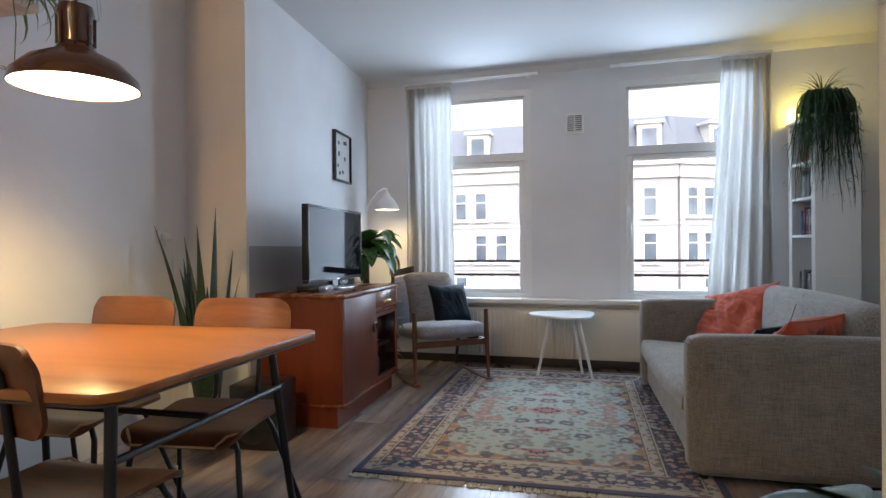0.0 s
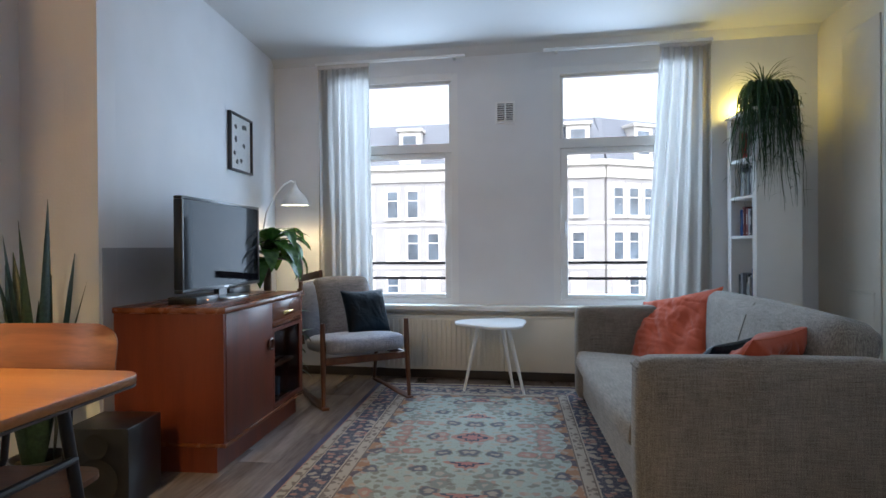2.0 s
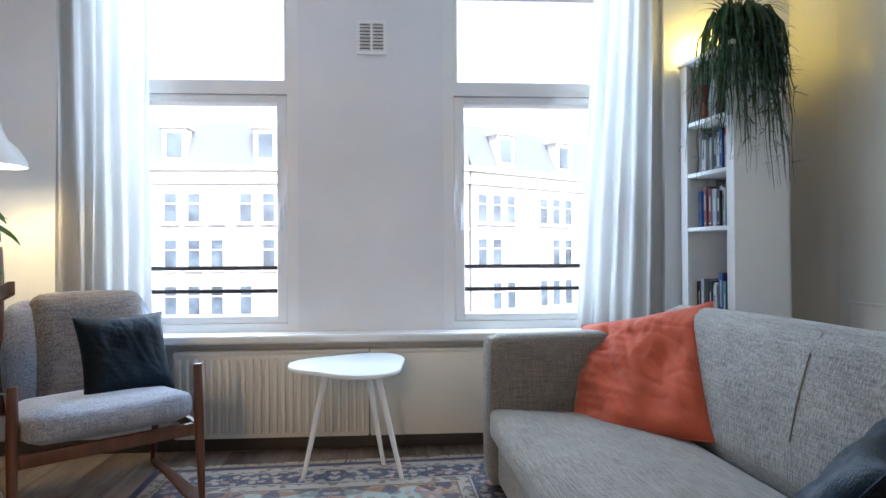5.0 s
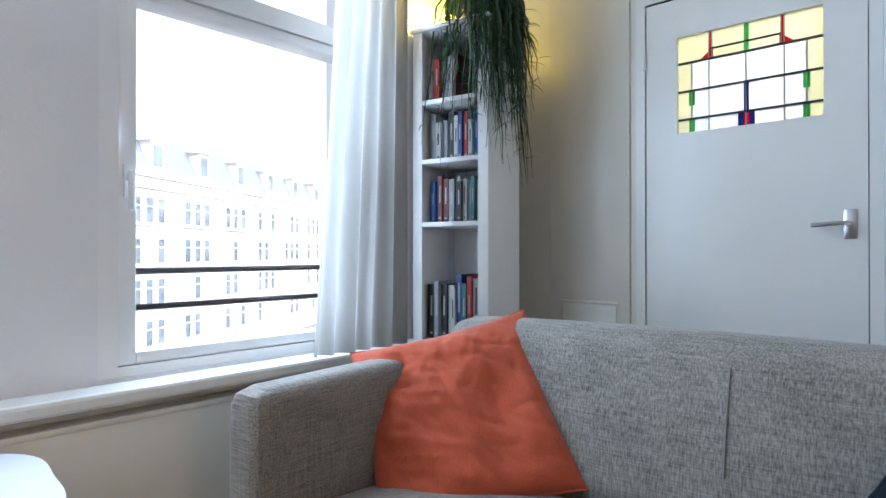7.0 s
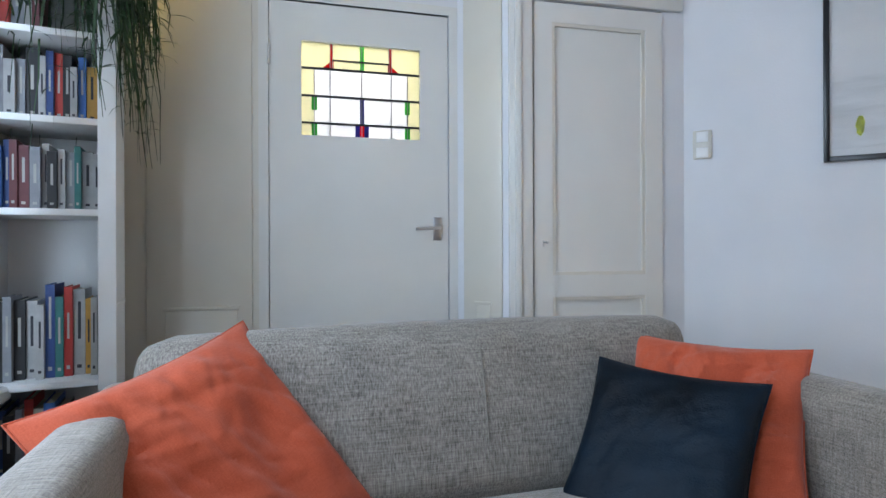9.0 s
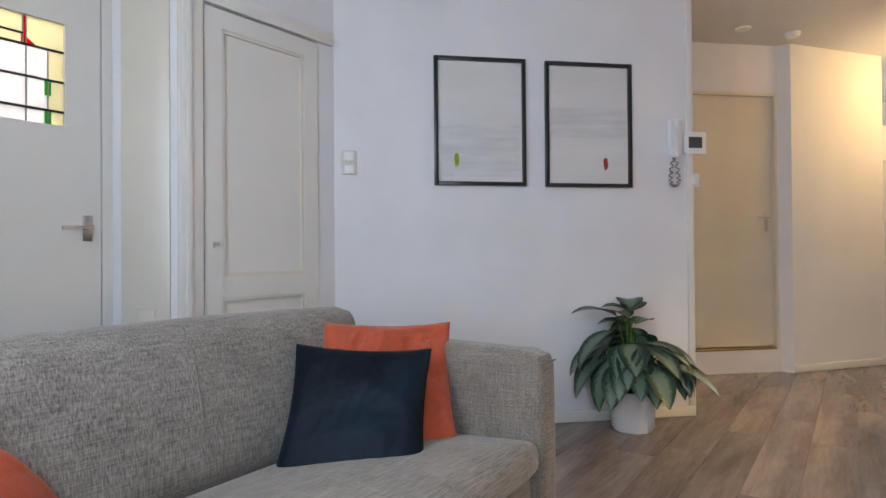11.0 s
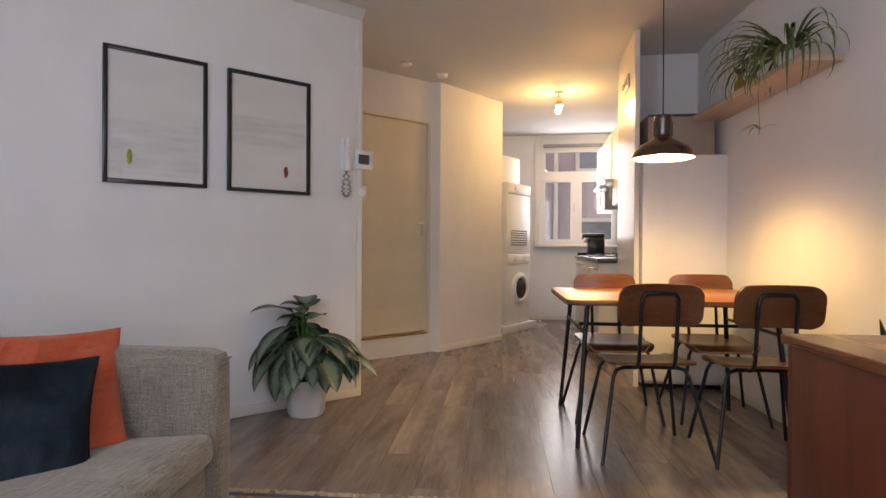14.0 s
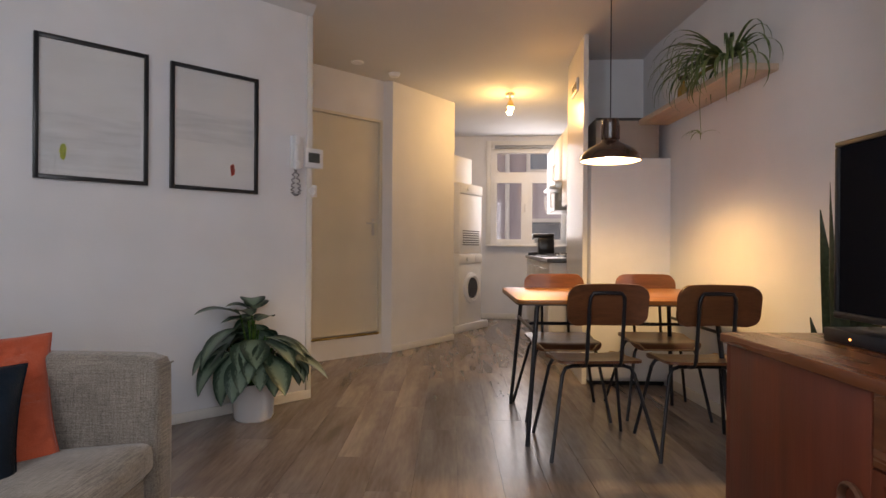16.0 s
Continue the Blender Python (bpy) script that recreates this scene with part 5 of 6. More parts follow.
def dining_chair(label, m, wood_):
    """Faces minus y; the floor point is under the seat's middle."""
    c = thing("dining_chair", label, "chair", m, "chairs round the dining table")
    # seat with a dropped front lip
    bm = bmesh.new()
    n = 18
    grid = {}
    for i in range(n + 1):
        for j in range(n + 1):
            u, v = 2 * i / n - 1, 2 * j / n - 1
            k = 0.30
            a, d = max(0, abs(u) - (1 - k)), max(0, abs(v) - (1 - k))
            x, y = u, v
            if a > 0 and d > 0:
                L = max(a, d) / math.hypot(a, d)
                x, y = math.copysign(1 - k + a * L, u), math.copysign(1 - k + d * L, v)
            wid = 0.195 - 0.018 * y * -1 if y > 0 else 0.195 + 0.012 * -y
            z = 0.455 - 0.012 * (1 - x * x) * (1 - y * y) - (0.035 * ((-y - 0.6) / 0.4) ** 2 if y < -0.6 else 0) + (0.012 * y if y > 0 else 0)
            grid[i, j] = bm.verts.new((x * wid, y * 0.195, z))
    for i in range(n):
        for j in range(n):
            bm.faces.new((grid[i, j], grid[i + 1, j], grid[i + 1, j + 1], grid[i, j + 1]))
    bmesh.ops.recalc_face_normals(bm, faces=bm.faces)
    bmesh.ops.solidify(bm, geom=bm.faces[:], thickness=0.013)
    part("seat", bm, wood_, c)
    rim = []
    for k in range(41):
        a = 2 * math.pi * k / 40
        u, v = max(-1, min(1, 1.25 * math.cos(a))), max(-1, min(1, 1.25 * math.sin(a)))
        rim.append((u * 0.192, v * 0.192, 0.447 - (0.03 if v < -0.9 else 0) + (0.012 * v if v > 0 else 0)))
    part("seat_edge", tube(rim, 0.0045, 6, False), PLYEDGE, c, "pale plywood edge")
    back = bent_sheet(0.395, 0.20, 0.011, -0.035, 0.06)
    part("backrest", move(back, pose(0, 0.215, 0.745, -10)), wood_, c)
    # steel frame
    for x in (-0.085, 0.085):
        part("back_tube", tube([(x, 0.03, 0.432), (x, 0.14, 0.432), (x, 0.185, 0.445), (x, 0.205, 0.48), (x, 0.226, 0.64), (x, 0.238, 0.74), (x * 0.97, 0.243, 0.775), (x * 0.8, 0.245, 0.797), (0, 0.246, 0.80)], 0.0095, 10), BLACKM, c)
    for s in (-1, 1):
        part("front_leg", tube([(s * 0.02, -0.10, 0.428), (s * 0.13, -0.11, 0.428), (s * 0.165, -0.118, 0.418), (s * 0.182, -0.125, 0.385), (s * 0.245, -0.205, 0.0)], 0.0095, 10), BLACKM, c)
        part("rear_leg", tube([(s * 0.02, 0.10, 0.428), (s * 0.13, 0.11, 0.428), (s * 0.165, 0.118, 0.418), (s * 0.182, 0.125, 0.385), (s * 0.265, 0.245, 0.0)], 0.0095, 10), BLACKM, c)
    part("cross_tube", join(tube([(-0.10, -0.10, 0.428), (0.10, -0.10, 0.428)], 0.009), tube([(-0.10, 0.10, 0.428), (0.10, 0.10, 0.428)], 0.009), tube([(-0.085, -0.10, 0.43), (-0.085, 0.10, 0.43)], 0.008), tube([(0.085, -0.10, 0.43), (0.085, 0.10, 0.43)], 0.008)), BLACKM, c)
    return c


ch = dining_chair("walnut plywood and black steel chair at the dining table", pose(-1.465, -3.485, 0, 0, 0, 8), CHAIRW)
copy_thing(ch, pose(-2.0, -3.50, 0, 0, 0, 3))
ch2 = copy_thing(ch, pose(-1.40, -4.06, 0, 0, 0, 184))
ch3 = copy_thing(ch, pose(-2.0, -4.13, 0, 0, 0, 182))

# pendant
pd = thing("pendant_lamp", "dark brown enamel pendant lamp lit above the dining table", "pendant lamp", pose(-1.633, -3.828, 0))
BRN = mat("brown_enamel", (0.055, 0.022, 0.012), 0.18, var=0.1, coat=0.6)
zs = 1.507
part("shade", lathe([(0.032, zs + 0.215), (0.036, zs + 0.18), (0.042, zs + 0.13), (0.060, zs + 0.105), (0.125, zs + 0.072), (0.165, zs + 0.030), (0.172, zs), (0.168, zs), (0.160, zs + 0.028), (0.12, zs + 0.065), (0.056, zs + 0.098), (0.036, zs + 0.12)], 48), BRN, pd)
# inner face glows on its own to stand for bulb light on it
part("reflector", lathe([(0.166, zs + 0.003), (0.158, zs + 0.026), (0.118, zs + 0.062), (0.054, zs + 0.095), (0.0, zs + 0.097)], 48), glow("self_lit_reflector", (1.0, 0.86, 0.62), 1.2), pd)
part("neck", lathe([(0.036, zs + 0.12), (0.046, zs + 0.13), (0.046, zs + 0.20), (0.05, zs + 0.215), (0.045, zs + 0.24), (0.0, zs + 0.245)], 28), BRN, pd)
for k in range(8):
    a = 2 * math.pi * k / 8
    part("fin", move(box(-0.003, 0.040, zs + 0.125, 0.003, 0.052, zs + 0.21), pose(0, 0, 0, 0, 0, 45 * k)), BRN, pd)
part("bulb", lathe([(0, zs + 0.01), (0.028, zs + 0.022), (0.034, zs + 0.045), (0.02, zs + 0.08), (0.014, zs + 0.096)], 18), glow("pendant_bulb", (1.0, 0.80, 0.48), 30.0), pd)
part("cord", tube([(0, 0, zs + 0.24), (0, 0, H - 0.03)], 0.0035, 6), BLACKP, pd)
part("ceiling_rose", lathe([(0, H - 0.04), (0.03, H - 0.035), (0.045, H - 0.001), (0, H - 0.001)], 20), WHITELAQ, pd)
lamp("pendant_light", "SPOT", pose(-1.633, -3.828, zs + 0.035), 34, (WARM[0], WARM[1], WARM[2] * 0.78), 0.05, spot=152)

# wall shelf with a spider plant
DWm = along(DIN_S, DIN_N)
shf = thing("wall_shelf", "thick pale wooden shelf on the wall above the table", "shelf", DWm @ pose(0.25, 0, 1.925))
part("board", box(0.0, -0.22, 0.0, 1.34, -0.001, 0.035, 0.003), mat("pale_shelf_board", (0.55, 0.43, 0.33), 0.45, var=0.1, scale=3, stretch=(1, 8, 8)), shf)
bt = thing("bottle", "small amber bottle with a dark stopper on the shelf", "bottle", DWm @ pose(0.76, -0.12, 1.96))
part("body", lathe([(0, 0.0005), (0.032, 0.0005), (0.034, 0.02), (0.034, 0.09), (0.014, 0.12), (0.013, 0.15), (0, 0.15)], 18), mat("amber_glass", (0.35, 0.20, 0.03), 0.1, spec=0.8), bt)
part("stopper", lathe([(0.014, 0.1505), (0.03, 0.155), (0.032, 0.175), (0, 0.18)], 16), BRN, bt)


def strap_leaf(bm, base, az, length, width, rise, droop, rnd, n=9, fold=0.25, twist=0.0):
    """A long arching leaf; rise: upward start angle, droop: how strongly it bends over."""
    d = Vector((math.cos(az), math.sin(az), 0))
    side = Vector((-math.sin(az), math.cos(az), 0))
    p, ang, prev = Vector(base), rise, None
    step = length / n
    for i in range(n + 1):
        f = i / n
        w = width / 2 * (min(1, 0.35 + 3 * f) if f < 0.25 else 1) * max(0.04, (1 - f ** 2.6))
        up = Vector((0, 0, 1)) * math.cos(ang) - d * math.sin(ang)
        s = side * math.cos(twist * f) + up * math.sin(twist * f)
        a, c, e = bm.verts.new(p + s * w + up * fold * w), bm.verts.new(p), bm.verts.new(p - s * w + up * fold * w)
        if prev:
            bm.faces.new((prev[0], prev[1], c, a))
            bm.faces.new((prev[1], prev[2], e, c))
        prev = (a, c, e)
        p = p + (d * math.cos(ang) + Vector((0, 0, 1)) * math.sin(ang)) * step
        ang -= droop * (0.4 + 1.2 * f) / n
    return bm


def broad_leaf(bm, base, az, length, width, rise, droop, n=8, fold=0.18):
    d = Vector((math.cos(az), math.sin(az), 0))
    side = Vector((-math.sin(az), math.cos(az), 0))
    p, ang, prev = Vector(base), rise, None
    for i in range(n + 1):
        f = i / n
        w = width / 2 * max(0.015, math.sin(math.pi * min(1, f ** 0.8)) ** 0.8) if 0 < i < n else 0.002
        up = Vector((0, 0, 1)) * math.cos(ang) - d * math.sin(ang)
        ring = [bm.verts.new(p + side * w * k + up * fold * w * (abs(k) ** 1.5)) for k in (-1, -0.5, 0, 0.5, 1)]
        if prev:
            for k in range(4):
                bm.faces.new((prev[k], prev[k + 1], ring[k + 1], ring[k]))
        prev = ring
        p = p + (d * math.cos(ang) + Vector((0, 0, 1)) * math.sin(ang)) * (length / n)
        ang -= droop / n
    return p


def leaf_mat(name, dark, light, rough=0.4, scale=25.0, two=0.5):
    m, nt, b = node_mat(name)
    tc = nt.nodes.new("ShaderNodeTexCoord")
    n = nt.nodes.new("ShaderNodeTexNoise")
    n.inputs["Scale"].default_value, n.inputs["Detail"].default_value = scale, 5
    nt.links.new(tc.outputs["Object"], n.inputs["Vector"])
    g = nt.nodes.new("ShaderNodeNewGeometry")
    r2 = nt.nodes.new("ShaderNodeMath")
    r2.operation = "MULTIPLY_ADD"
    r2.inputs[1].default_value = 0.45
    nt.links.new(g.outputs["Random Per Island"], r2.inputs[0])
    nt.links.new(n.outputs[0], r2.inputs[2])
    ramp = nt.nodes.new("ShaderNodeValToRGB")
    ramp.color_ramp.elements[0].position, ramp.color_ramp.elements[1].position = 0.45, 0.95
    ramp.color_ramp.elements[0].color, ramp.color_ramp.elements[1].color = (*dark, 1), (*light, 1)
    nt.links.new(r2.outputs[0], ramp.inputs[0])
    nt.links.new(ramp.outputs[0], b.inputs["Base Color"])
    b.inputs["Roughness"].default_value = rough
    tr, mx = nt.nodes.new("ShaderNodeBsdfTranslucent"), nt.nodes.new("ShaderNodeMixShader")
    nt.links.new(ramp.outputs[0], tr.inputs[0])
    mx.inputs[0].default_value = 0.22
    nt.links.new(b.outputs[0], mx.inputs[1])
    nt.links.new(tr.outputs[0], mx.inputs[2])
    nt.links.new(mx.outputs[0], nt.nodes["Material Output"].inputs[0])
    return m


SPIDER = leaf_mat("spider_plant_leaf", (0.035, 0.085, 0.025), (0.20, 0.26, 0.10))
DARKLEAF = leaf_mat("dark_trailing_leaf", (0.010, 0.030, 0.012), (0.045, 0.095, 0.035))
SNAKE = leaf_mat("snake_plant_leaf", (0.011, 0.026, 0.017), (0.042, 0.075, 0.042), scale=60)
DRAC = leaf_mat("corn_plant_leaf", (0.012, 0.045, 0.012), (0.085, 0.19, 0.04), rough=0.25)

sp = thing("spider_plant", "spider plant with long arching leaves on the shelf", "plant", DWm @ pose(1.38, -0.15, 1.96))
part("pot", lathe([(0, 0.0005), (0.055, 0.0005), (0.072, 0.08), (0.065, 0.08), (0.058, 0.06), (0, 0.06)], 22), mat("white_glazed_pot", (0.7, 0.7, 0.68), 0.25), sp)
rnd = random.Random(5)
bm = bmesh.new()
for k in range(85):
    az = rnd.uniform(0, 2 * math.pi)
    if math.sin(az) > 0.3:
        az += math.pi
    strap_leaf(bm, (0.03 * math.cos(az), 0.03 * math.sin(az), 0.058), az, rnd.uniform(0.28, 0.55), rnd.uniform(0.014, 0.024), rnd.uniform(0.15, 0.9), rnd.uniform(2.4, 3.6), rnd)
part("foliage", bm, SPIDER, sp)
runner = bmesh.new()
for k in range(7):
    az = rnd.uniform(0, 6.28)
    strap_leaf(runner, (0.02, -0.16, -0.33), az, 0.12, 0.010, 0.5, 2.2, rnd)
part("runner", join(tube([(0, -0.05, 0.07), (0.01, -0.15, 0.05), (0.02, -0.17, -0.15), (0.02, -0.16, -0.33)], 0.0018, 5), runner), SPIDER, sp)

# snake plant
sn = thing("snake_plant", "tall snake plant with pointed leaves in a pot on the floor", "plant", pose(-2.185, -2.585, 0))
part("pot", lathe([(0, 0), (0.085, 0), (0.105, 0.20), (0.098, 0.20), (0.09, 0.17), (0, 0.17)], 28), TERRA, sn)
part("soil", lathe([(0, 0.178), (0.092, 0.176), (0.092, 0.171), (0, 0.171)], 20), SOIL, sn)
rnd = random.Random(9)
for k in range(24):
    bm = bmesh.new()
    az = 2 * math.pi * 5 * k / 24 + rnd.uniform(-0.3, 0.3)
    L = (0.98, 0.55, 0.80, 0.62, 0.90, 0.48, 0.70, 0.58, 0.85, 0.40, 0.66, 0.52, 0.74, 0.60, 0.45, 0.68, 0.56, 0.92, 0.64, 0.50, 0.78, 0.60, 0.70, 0.54)[k]
    rr = rnd.uniform(0.008, 0.06)
    strap_leaf(bm, (rr * math.cos(az), rr * math.sin(az), 0.172), az, L * 1.1, rnd.uniform(0.070, 0.095), radians(rnd.uniform(76, 89)), rnd.uniform(-0.05, 0.16), rnd, 12, 0.35, rnd.uniform(-0.8, 0.8))
    part("leaf", bm, SNAKE, sn)

sk = thing("wall_socket", "white wall socket with a plug and white cable", "socket", DWm @ pose(gap(DIN_S, (-2.505, -2.55)), 0, 1.10))
part("plate", box(-0.04, -0.012, -0.04, 0.04, -0.0005, 0.04, 0.006), WHITELAQ, sk)
part("plug", box(-0.02, -0.05, -0.02, 0.02, -0.0125, 0.02, 0.008), WHITELAQ, sk)
part("cable", tube([(0, -0.05, 0), (0.03, -0.06, -0.02), (0.05, -0.04, -0.15), (0.055, -0.025, -0.5), (0.06, -0.02, -0.95), (0.10, -0.03, -1.05), (0.30, -0.05, -1.052)], 0.004, 6), WHITELAQ, sk)

# corn plant behind the television
dp = thing("corn_plant", "corn plant with broad glossy leaves on a cane", "plant", pose(-2.03, -0.90, 0))
part("pot", lathe([(0, 0), (0.12, 0), (0.145, 0.26), (0.135, 0.26), (0.125, 0.22), (0, 0.22)], 28), TERRA, dp)
part("cane", tube([(0, 0, 0.215), (0.005, 0.0, 0.55), (-0.005, 0.01, 0.95), (0, 0.01, 1.06)], [0.03, 0.028, 0.026, 0.018], 12), mat("cane_bark", (0.16, 0.11, 0.07), 0.8, var=0.3, scale=30, bump=0.4), dp)
rnd = random.Random(15)
for k in range(26):
    bm = bmesh.new()
    az = k * 2.4 + rnd.uniform(-0.3, 0.3)
    if math.cos(az) < -0.5:
        az = math.pi - az
    h = 0.95 + 0.13 * k / 26
    broad_leaf(bm, (0.015 * math.cos(az), 0.01 + 0.015 * math.sin(az), h), az, rnd.uniform(0.28, 0.40), rnd.uniform(0.11, 0.15), 0.3 + 0.8 * k / 26, rnd.uniform(1.7, 2.7), 10, 0.2)
    part("leaf", bm, DRAC, dp)
# low plant beside the armchair
lp = thing("rubber_plant", "low plant with rounded grey green leaves by the armchair", "plant", pose(-1.87, -1.02, 0))
part("pot", lathe([(0, 0), (0.08, 0), (0.10, 0.17), (0.09, 0.17), (0, 0.14)], 24), WHITELAQ, lp)
rnd = random.Random(17)
for k in range(11):
    bm = bmesh.new()
    az = rnd.uniform(-1.2, 1.2) if k % 3 else rnd.uniform(0, 6.28)
    z = 0.20 + 0.04 * k
    broad_leaf(bm, (0.05 * math.cos(az), 0.05 * math.sin(az), z), az, rnd.uniform(0.13, 0.19), rnd.uniform(0.07, 0.10), rnd.uniform(-0.1, 0.6), rnd.uniform(0.6, 1.4))
    part("leaf", bm, leaf_mat("rubber_leaf", (0.05, 0.09, 0.08), (0.13, 0.20, 0.17), 0.3) if k == 0 else MATS["rubber_leaf"], lp)
part("stem", tube([(0, 0, 0.13), (0.01, 0, 0.4), (0, 0, 0.62)], 0.008), DRAC, lp)

# trailing plant on the bookcase
hp = thing("trailing_plant", "dark trailing plant hanging over the bookcase corner", "plant", BM @ pose(0.11, 0.10, BH))
part("pot", lathe([(0, 0.0005), (0.075, 0.0005), (0.095, 0.14), (0.085, 0.14), (0.08, 0.11), (0, 0.11)], 24), TERRA, hp)
rnd = random.Random(23)
bm = bmesh.new()
for k in range(300):
    az = rnd.uniform(-math.pi, math.pi)
    lim = rnd.random()
    if not (-2.9 < az < 0.25) and lim < 0.75:
        az = rnd.uniform(-3.0, 0.1)
    r0 = rnd.uniform(0.05, 0.09)
    L = rnd.uniform(0.12, 0.58) if rnd.random() < 0.85 else rnd.uniform(0.6, 0.80)
    pts = [Vector((r0 * math.cos(az), r0 * math.sin(az), 0.12))]
    out_ = rnd.uniform(0.02, 0.115)
    pts.append(pts[0] + Vector((out_ * 0.6 * math.cos(az), out_ * 0.6 * math.sin(az), rnd.uniform(0.02, 0.06))))
    pts.append(pts[0] + Vector((out_ * math.cos(az), out_ * math.sin(az), -0.03)))
    n = 7
    for i in range(1, n + 1):
        sway = Vector((rnd.uniform(-0.013, 0.013), rnd.uniform(-0.013, 0.013), 0))
        pts.append(pts[-1] + Vector((0.006 * math.cos(az), 0.006 * math.sin(az), -L / n)) + sway)
    prev = None
    tw = rnd.uniform(0, 3.1)
    s = Vector((math.cos(tw), math.sin(tw), 0))
    for i, p in enumerate(pts):
        f = i / (len(pts) - 1)
        w = rnd.uniform(0.0045, 0.007) * (1.15 - f)
        a, c = bm.verts.new(p + s * w), bm.verts.new(p - s * w)
        if prev:
            bm.faces.new((prev[0], prev[1], c, a))
        prev = (a, c)
    for _ in range(3):
        i = rnd.randint(3, len(pts) - 2)
        strap_leaf(bm, pts[i], rnd.uniform(0, 6.28), rnd.uniform(0.05, 0.11), 0.007, rnd.uniform(-0.4, 0.3), 1.4, rnd, 4)
tagged(part("foliage", bm, DARKLEAF, hp), kind="stuff")
bm = bmesh.new()
for k in range(46):
    az = rnd.uniform(-3.3, 0.9)
    strap_leaf(bm, (0, 0, 0.12), az, rnd.uniform(0.18, 0.34), 0.008, rnd.uniform(0.7, 1.4), rnd.uniform(1.6, 3.2), rnd)
part("arching_shoots", bm, DARKLEAF, hp)

# floor plant with patterned leaves in a white pot
AGL = node_mat("silver_patterned_leaf")[0]
ntl = AGL.node_tree
bl_ = ntl.nodes["Principled BSDF"]
at_ = ntl.nodes.new("ShaderNodeUVMap")
sx = ntl.nodes.new("ShaderNodeSeparateXYZ")
ntl.links.new(at_.outputs[0], sx.inputs[0])
nz = ntl.nodes.new("ShaderNodeTexNoise")
nz.inputs["Scale"].default_value, nz.inputs["Detail"].default_value = 14, 5
ntl.links.new(at_.outputs[0], nz.inputs["Vector"])
ad = ntl.nodes.new("ShaderNodeMath")
ad.operation = "MULTIPLY_ADD"
ad.inputs[1].default_value = 0.55
ntl.links.new(nz.outputs[0], ad.inputs[0])
ntl.links.new(sx.outputs[0], ad.inputs[2])
rp = ntl.nodes.new("ShaderNodeValToRGB")
rp.color_ramp.elements[0].position, rp.color_ramp.elements[1].position = 0.50, 0.70
rp.color_ramp.elements[0].color, rp.color_ramp.elements[1].color = (0.13, 0.195, 0.14, 1), (0.014, 0.038, 0.022, 1)
ntl.links.new(ad.outputs[0], rp.inputs[0])
ntl.links.new(rp.outputs[0], bl_.inputs["Base Color"])
bl_.inputs["Roughness"].default_value = 0.38

ap = thing("foliage_plant", "leafy plant with silver patterned leaves in a white pot", "plant", pose(0.425, -3.785, 0))
part("pot", lathe([(0, 0), (0.100, 0), (0.112, 0.02), (0.118, 0.215), (0.110, 0.215), (0.106, 0.18), (0, 0.18)], 32), WHITELAQ, ap)
part("soil", lathe([(0, 0.19), (0.104, 0.188), (0.104, 0.181), (0, 0.181)], 20), SOIL, ap)
rnd = random.Random(41)
for k in range(66):
    bm = bmesh.new()
    uv = bm.loops.layers.uv.new("UVMap")
    az = k * 2.399 + rnd.uniform(-0.25, 0.25)
    tier = k / 66
    r0 = 0.07 + 0.14 * (1 - tier) * rnd.uniform(0.6, 1.0)
    z0 = 0.38 + 0.27 * tier + rnd.uniform(-0.03, 0.03)
    L, Wd = rnd.uniform(0.27, 0.33), rnd.uniform(0.125, 0.155)
    rise, droop = (rnd.uniform(-0.75, -0.1), rnd.uniform(0.8, 1.3)) if tier < 0.72 else (rnd.uniform(0.15, 0.8), rnd.uniform(0.7, 1.3))
    if math.cos(az - radians(-43)) > 0.3:
        r0 *= 0.3
        L *= 0.55
    elif math.cos(az - radians(165)) > 0.05:
        z0, rise, L = min(z0, 0.38 + 0.10 * tier), min(rise, -0.05), L * 0.92
    elif math.cos(az - radians(-125)) > 0.3:
        z0, r0 = z0 + 0.03, r0 * 1.2
    base = (r0 * math.cos(az), r0 * math.sin(az), z0)
    broad_leaf(bm, base, az, L, Wd, rise, droop)
    bm.verts.ensure_lookup_table()
    idx = {v: i for i, v in enumerate(bm.verts)}
    for f in bm.faces:
        for lp_ in f.loops:
            i = idx[lp_.vert]
            lp_[uv].uv = (abs(i % 5 - 2) / 2 * 0.6 + 0.0, (i // 5) / 8 + 0.13 * k)
    part("leaf", bm, AGL, ap)
    if k % 2 == 0:
        part("stem", tube([(0.02 * math.cos(az), 0.02 * math.sin(az), 0.185), (base[0] * 0.5, base[1] * 0.5, z0 * 0.7), base], 0.004, 5), DRAC, ap)

# ---------- hall door ----------
HM = along(HALL_N, HALL_S) @ pose(0.21, 0, 0)
hd = thing("door_2", "closed flat cream door raised on a step", "door", HM, kind="structure")
CREAM = mat("cream_door_paint", (0.66, 0.62, 0.52), 0.4, var=0.02, scale=3, var2=0.03)
part("leaf", box(0.085, 0.03, 0.205, 0.995, 0.07, 2.195), CREAM, hd)
part("frame", join(box(0.061, -0.008, 0.181, 0.085, 0.08, 2.219), box(0.995, -0.008, 0.181, 1.019, 0.08, 2.219), box(0.085, -0.008, 2.195, 0.995, 0.08, 2.219)), CREAM, hd, smooth=False)
part("threshold", box(0.086, -0.01, 0.181, 0.994, 0.029, 0.198, 0.003), BRASS, hd, "brass threshold strip")
part("lever_handle", join(box(0.925, 0.022, 1.12, 0.955, 0.0295, 1.28, 0.003), tube([(0.94, 0.028, 1.235), (0.94, -0.018, 1.235), (0.92, -0.024, 1.235), (0.83, -0.024, 1.232)], 0.008)), CHROME, hd, "steel lever handle")
